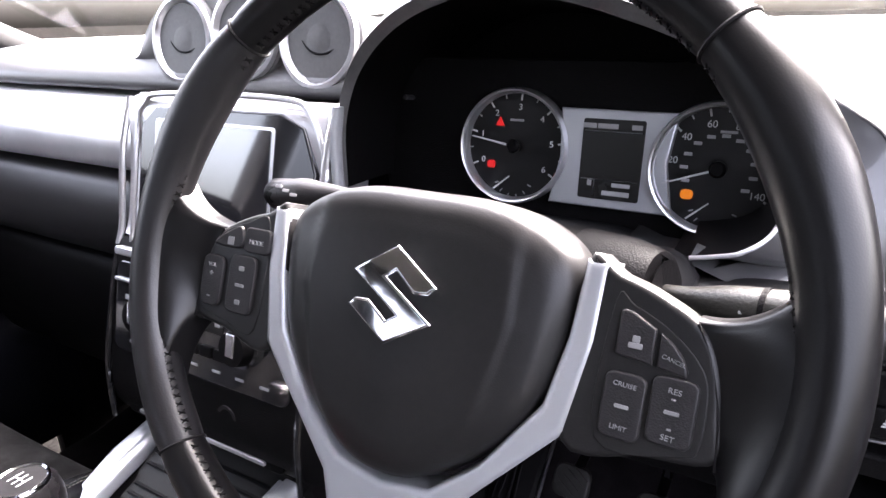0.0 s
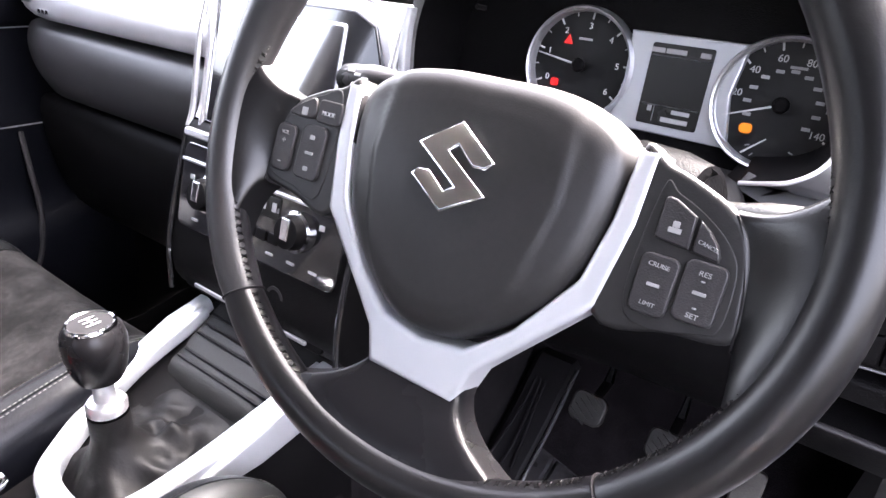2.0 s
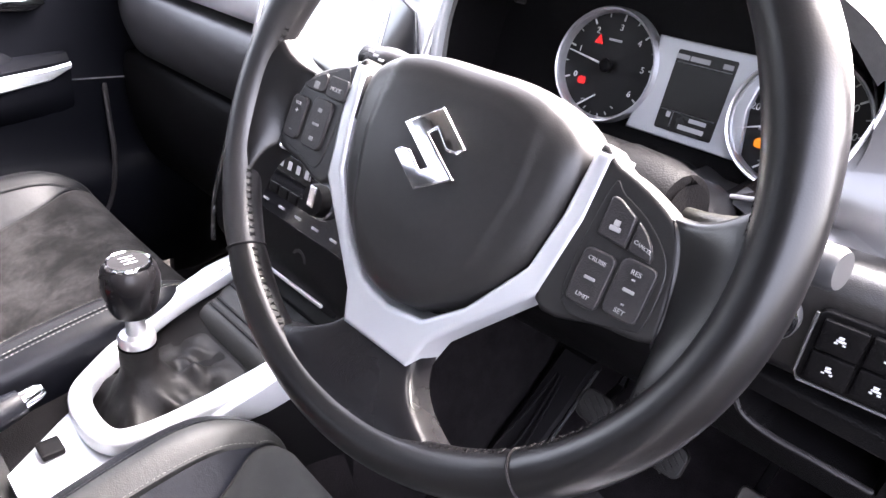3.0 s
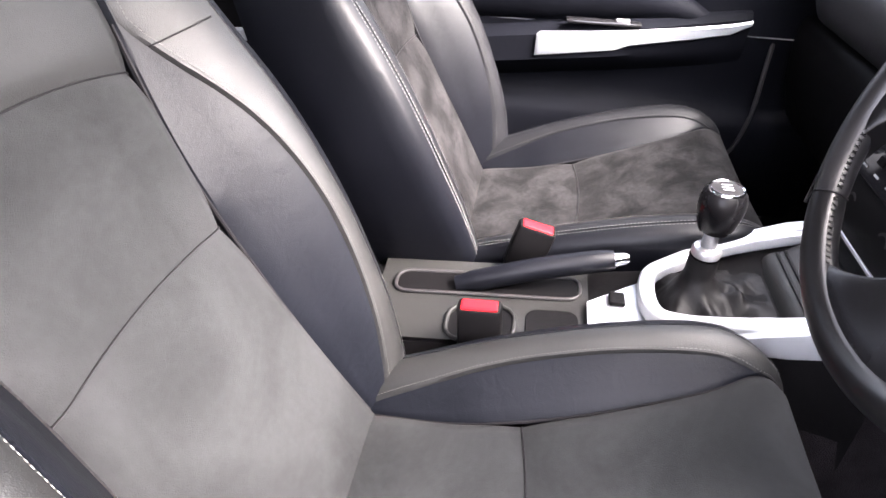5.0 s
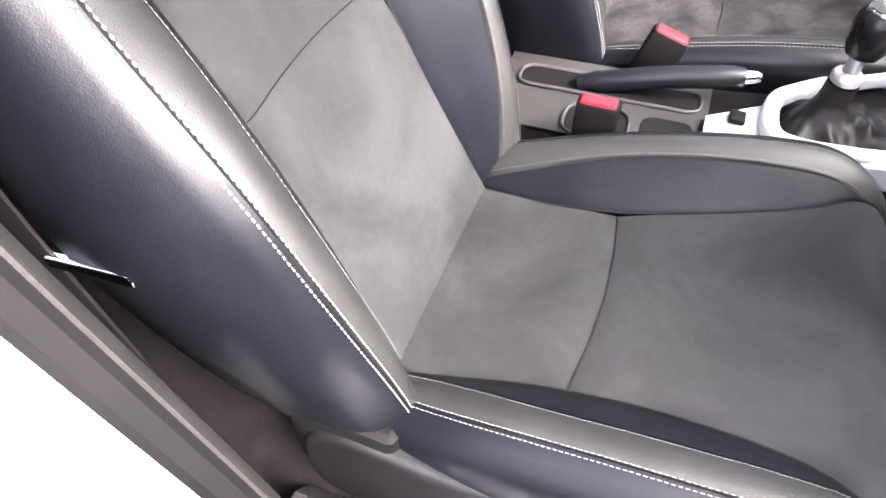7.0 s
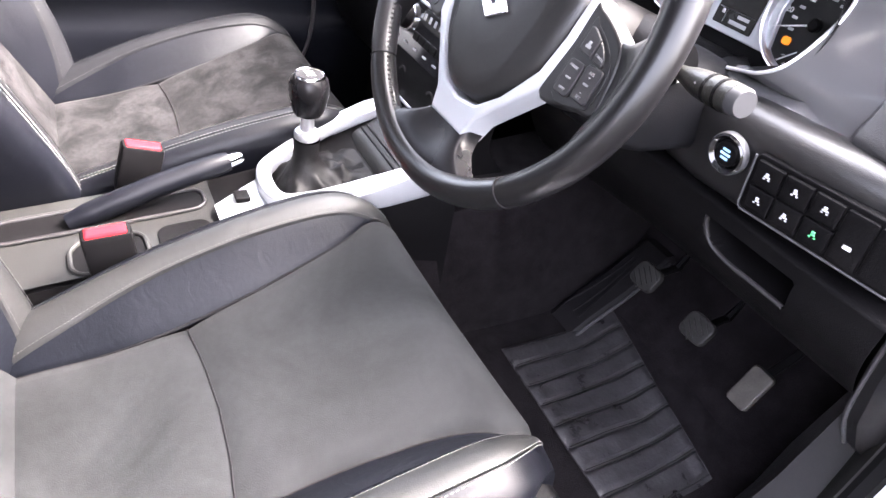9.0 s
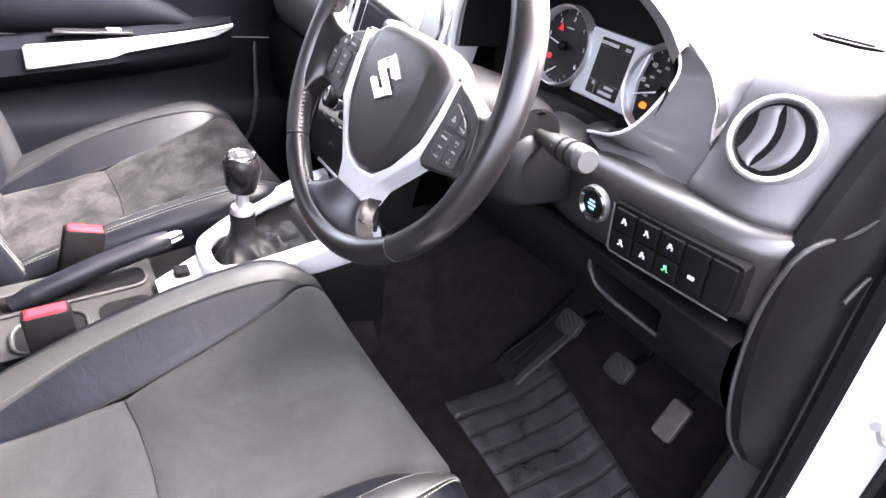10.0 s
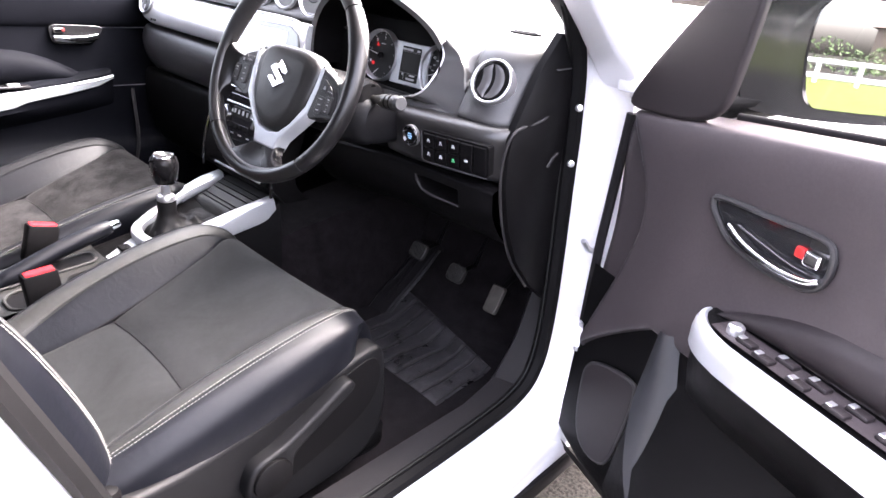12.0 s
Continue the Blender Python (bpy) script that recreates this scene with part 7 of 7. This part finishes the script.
            part("switch_tab", rbox(V(-0.008, 0, 0.0022), (0.008, 0.011, 0.003), 0.001, mm), SATIN, k, "silver switch tab")
    # pocket and speaker
    rows = []
    for s in np.linspace(0.225, 1.02, 20):
        k = math.exp(-((s - 0.225) / 0.05) ** 2)
        rows.append([P(s, 0.742 - 0.02 * (s - 0.2), -0.010), P(s, 0.69, 0.000), P(s, 0.62, 0.035 * (1 - k)), P(s, 0.53, 0.060 * (1 - 0.6 * k)), P(s, 0.43, 0.060 * (1 - 0.4 * k)), P(s, 0.36, 0.020), P(s, 0.335, -0.02)])
    part("door_pocket", grid(rows), PLASTIC_DARK, d, "dark moulded door pocket")
    edge = catmull([P(0.226, 0.748, -0.004), P(0.228, 0.69, 0.006), P(0.238, 0.62, 0.026), P(0.262, 0.55, 0.042), P(0.30, 0.48, 0.050), P(0.36, 0.43, 0.050), P(0.46, 0.40, 0.046)], 24)
    part("pocket_edge", tube(edge, 0.006), PLASTIC, d, "rounded pocket edge")
    left = catmull([P(0.226, 0.748, 0.004), P(0.228, 0.69, 0.014), P(0.238, 0.62, 0.034), P(0.262, 0.55, 0.050), P(0.30, 0.48, 0.058), P(0.36, 0.43, 0.058)], 20)
    right = catmull([P(0.262, 0.752, -0.004), P(0.285, 0.69, 0.004), P(0.315, 0.62, 0.010), P(0.350, 0.55, 0.012), P(0.385, 0.48, 0.012), P(0.430, 0.43, 0.014)], 20)
    wing = [[Vector(l).lerp(Vector(r), v) + V(0, 0, 0.012 * math.sin(math.pi * v)) for v in np.linspace(0, 1, 7)] for l, r in zip(left, right)]
    part("pocket_wing", grid(wing), SHIELD_WING, d, "smooth front wing of the pocket, sky light in its blue-grey")
    o = catmull([(0.060, 0.540), (0.075, 0.578), (0.12, 0.600), (0.180, 0.612), (0.196, 0.595), (0.192, 0.52), (0.170, 0.42), (0.11, 0.40), (0.072, 0.44)], 40, True)
    sp = part("speaker_grille", prism(o, -0.02, -0.006, 0.003), TRIM_CORNER, d, "dark speaker grille")
    part("grille_edge", tube([V(x, y, -0.010) for x, y in o], 0.004, 8, True), PLASTIC, sp)
    # corner cover, frame, glass
    part("corner_cover", prism(catmull([(0.020, 1.062), (0.040, 1.11), (0.102, 1.190), (0.184, 1.285), (0.222, 1.32), (0.234, 1.27), (0.226, 1.15), (0.212, 1.092), (0.165, 1.066), (0.08, 1.058)], 40, True), -0.016, -0.004, 0.006), TRIM_CORNER, d, "dark brown corner cover")
    fr = catmull([P(0.0, 1.055, -0.075), P(0.075, 1.155, -0.085), P(0.21, 1.30, -0.10), P(0.40, 1.41, -0.12), P(0.62, 1.45, -0.13), P(0.88, 1.45, -0.135), P(0.99, 1.41, -0.13), P(1.02, 1.14, -0.09)], 40)
    part("window_frame", sweep(fr, rrect(0.030, 0.030, 0.010), up=V(0, 0, 1)), PAINT, d, "silver window frame")
    part("frame_seal", sweep([p + V(0.010, -0.016, 0.024) for p in fr], rrect(0.016, 0.014, 0.005), up=V(0, 0, 1)), RUBBER, d, "black frame seal")
    part("belt_strip", sweep([P(s, belt(s) + 0.002, -0.060) for s in np.linspace(0.20, 1.02, 8)], rrect(0.014, 0.014, 0.005)), RUBBER, d)
    g = part("window", grid([[P(s, z, -0.085 - 0.04 * (z - 1.05) / 0.35) for z in np.linspace(1.07, 1.42, 4)] for s in np.linspace(0.205, 1.0, 5)]), GLASS, d, "clear door glass")
    g.visible_shadow = False
    # outside mirror, facing the car's rear
    mm = basis(P(0.226, 1.172, -0.278), (0.30, 0, -0.954), (0, 1, 0), (0.954, 0, 0.30))
    hs = part("mirror_housing", prism(catmull([(-0.205, -0.060), (-0.200, 0.066), (-0.14, 0.106), (0.085, 0.098), (0.112, 0.065), (0.112, -0.055), (0.085, -0.088), (-0.14, -0.090)], 40, True), 0.0, -0.10, 0.025, mm), PIANO, d, "black mirror housing")
    part("mirror_glass", prism(catmull([(-0.093, -0.068), (-0.108, -0.042), (-0.120, 0.004), (-0.121, 0.050), (-0.110, 0.074), (-0.080, 0.084), (0.075, 0.077), (0.098, 0.055), (0.098, -0.048), (0.075, -0.072), (-0.064, -0.074)], 40, True), -0.004, 0.0035, 0.0, mm @ Matrix.Rotation(radians(-1.6), 4, "X")), MIRROR, hs, "mirror glass showing grass and rails")
    part("mirror_foot", sweep([P(0.13, 1.09, -0.08), P(0.15, 1.10, -0.16), P(0.17, 1.115, -0.23)], rrect(0.05, 0.07, 0.02)), PLASTIC_DARK, hs)
    return d


build_outside()
build_shell()
build_dashboard()
build_cluster()
seat("driver_seat", "driver's seat in grey suede and black leather with pale stitching", 0.378, 0.0, 1)
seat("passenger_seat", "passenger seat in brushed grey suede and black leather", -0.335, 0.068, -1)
build_wheel()
build_console()
build_pedals()
build_passenger_door()
build_driver_door()
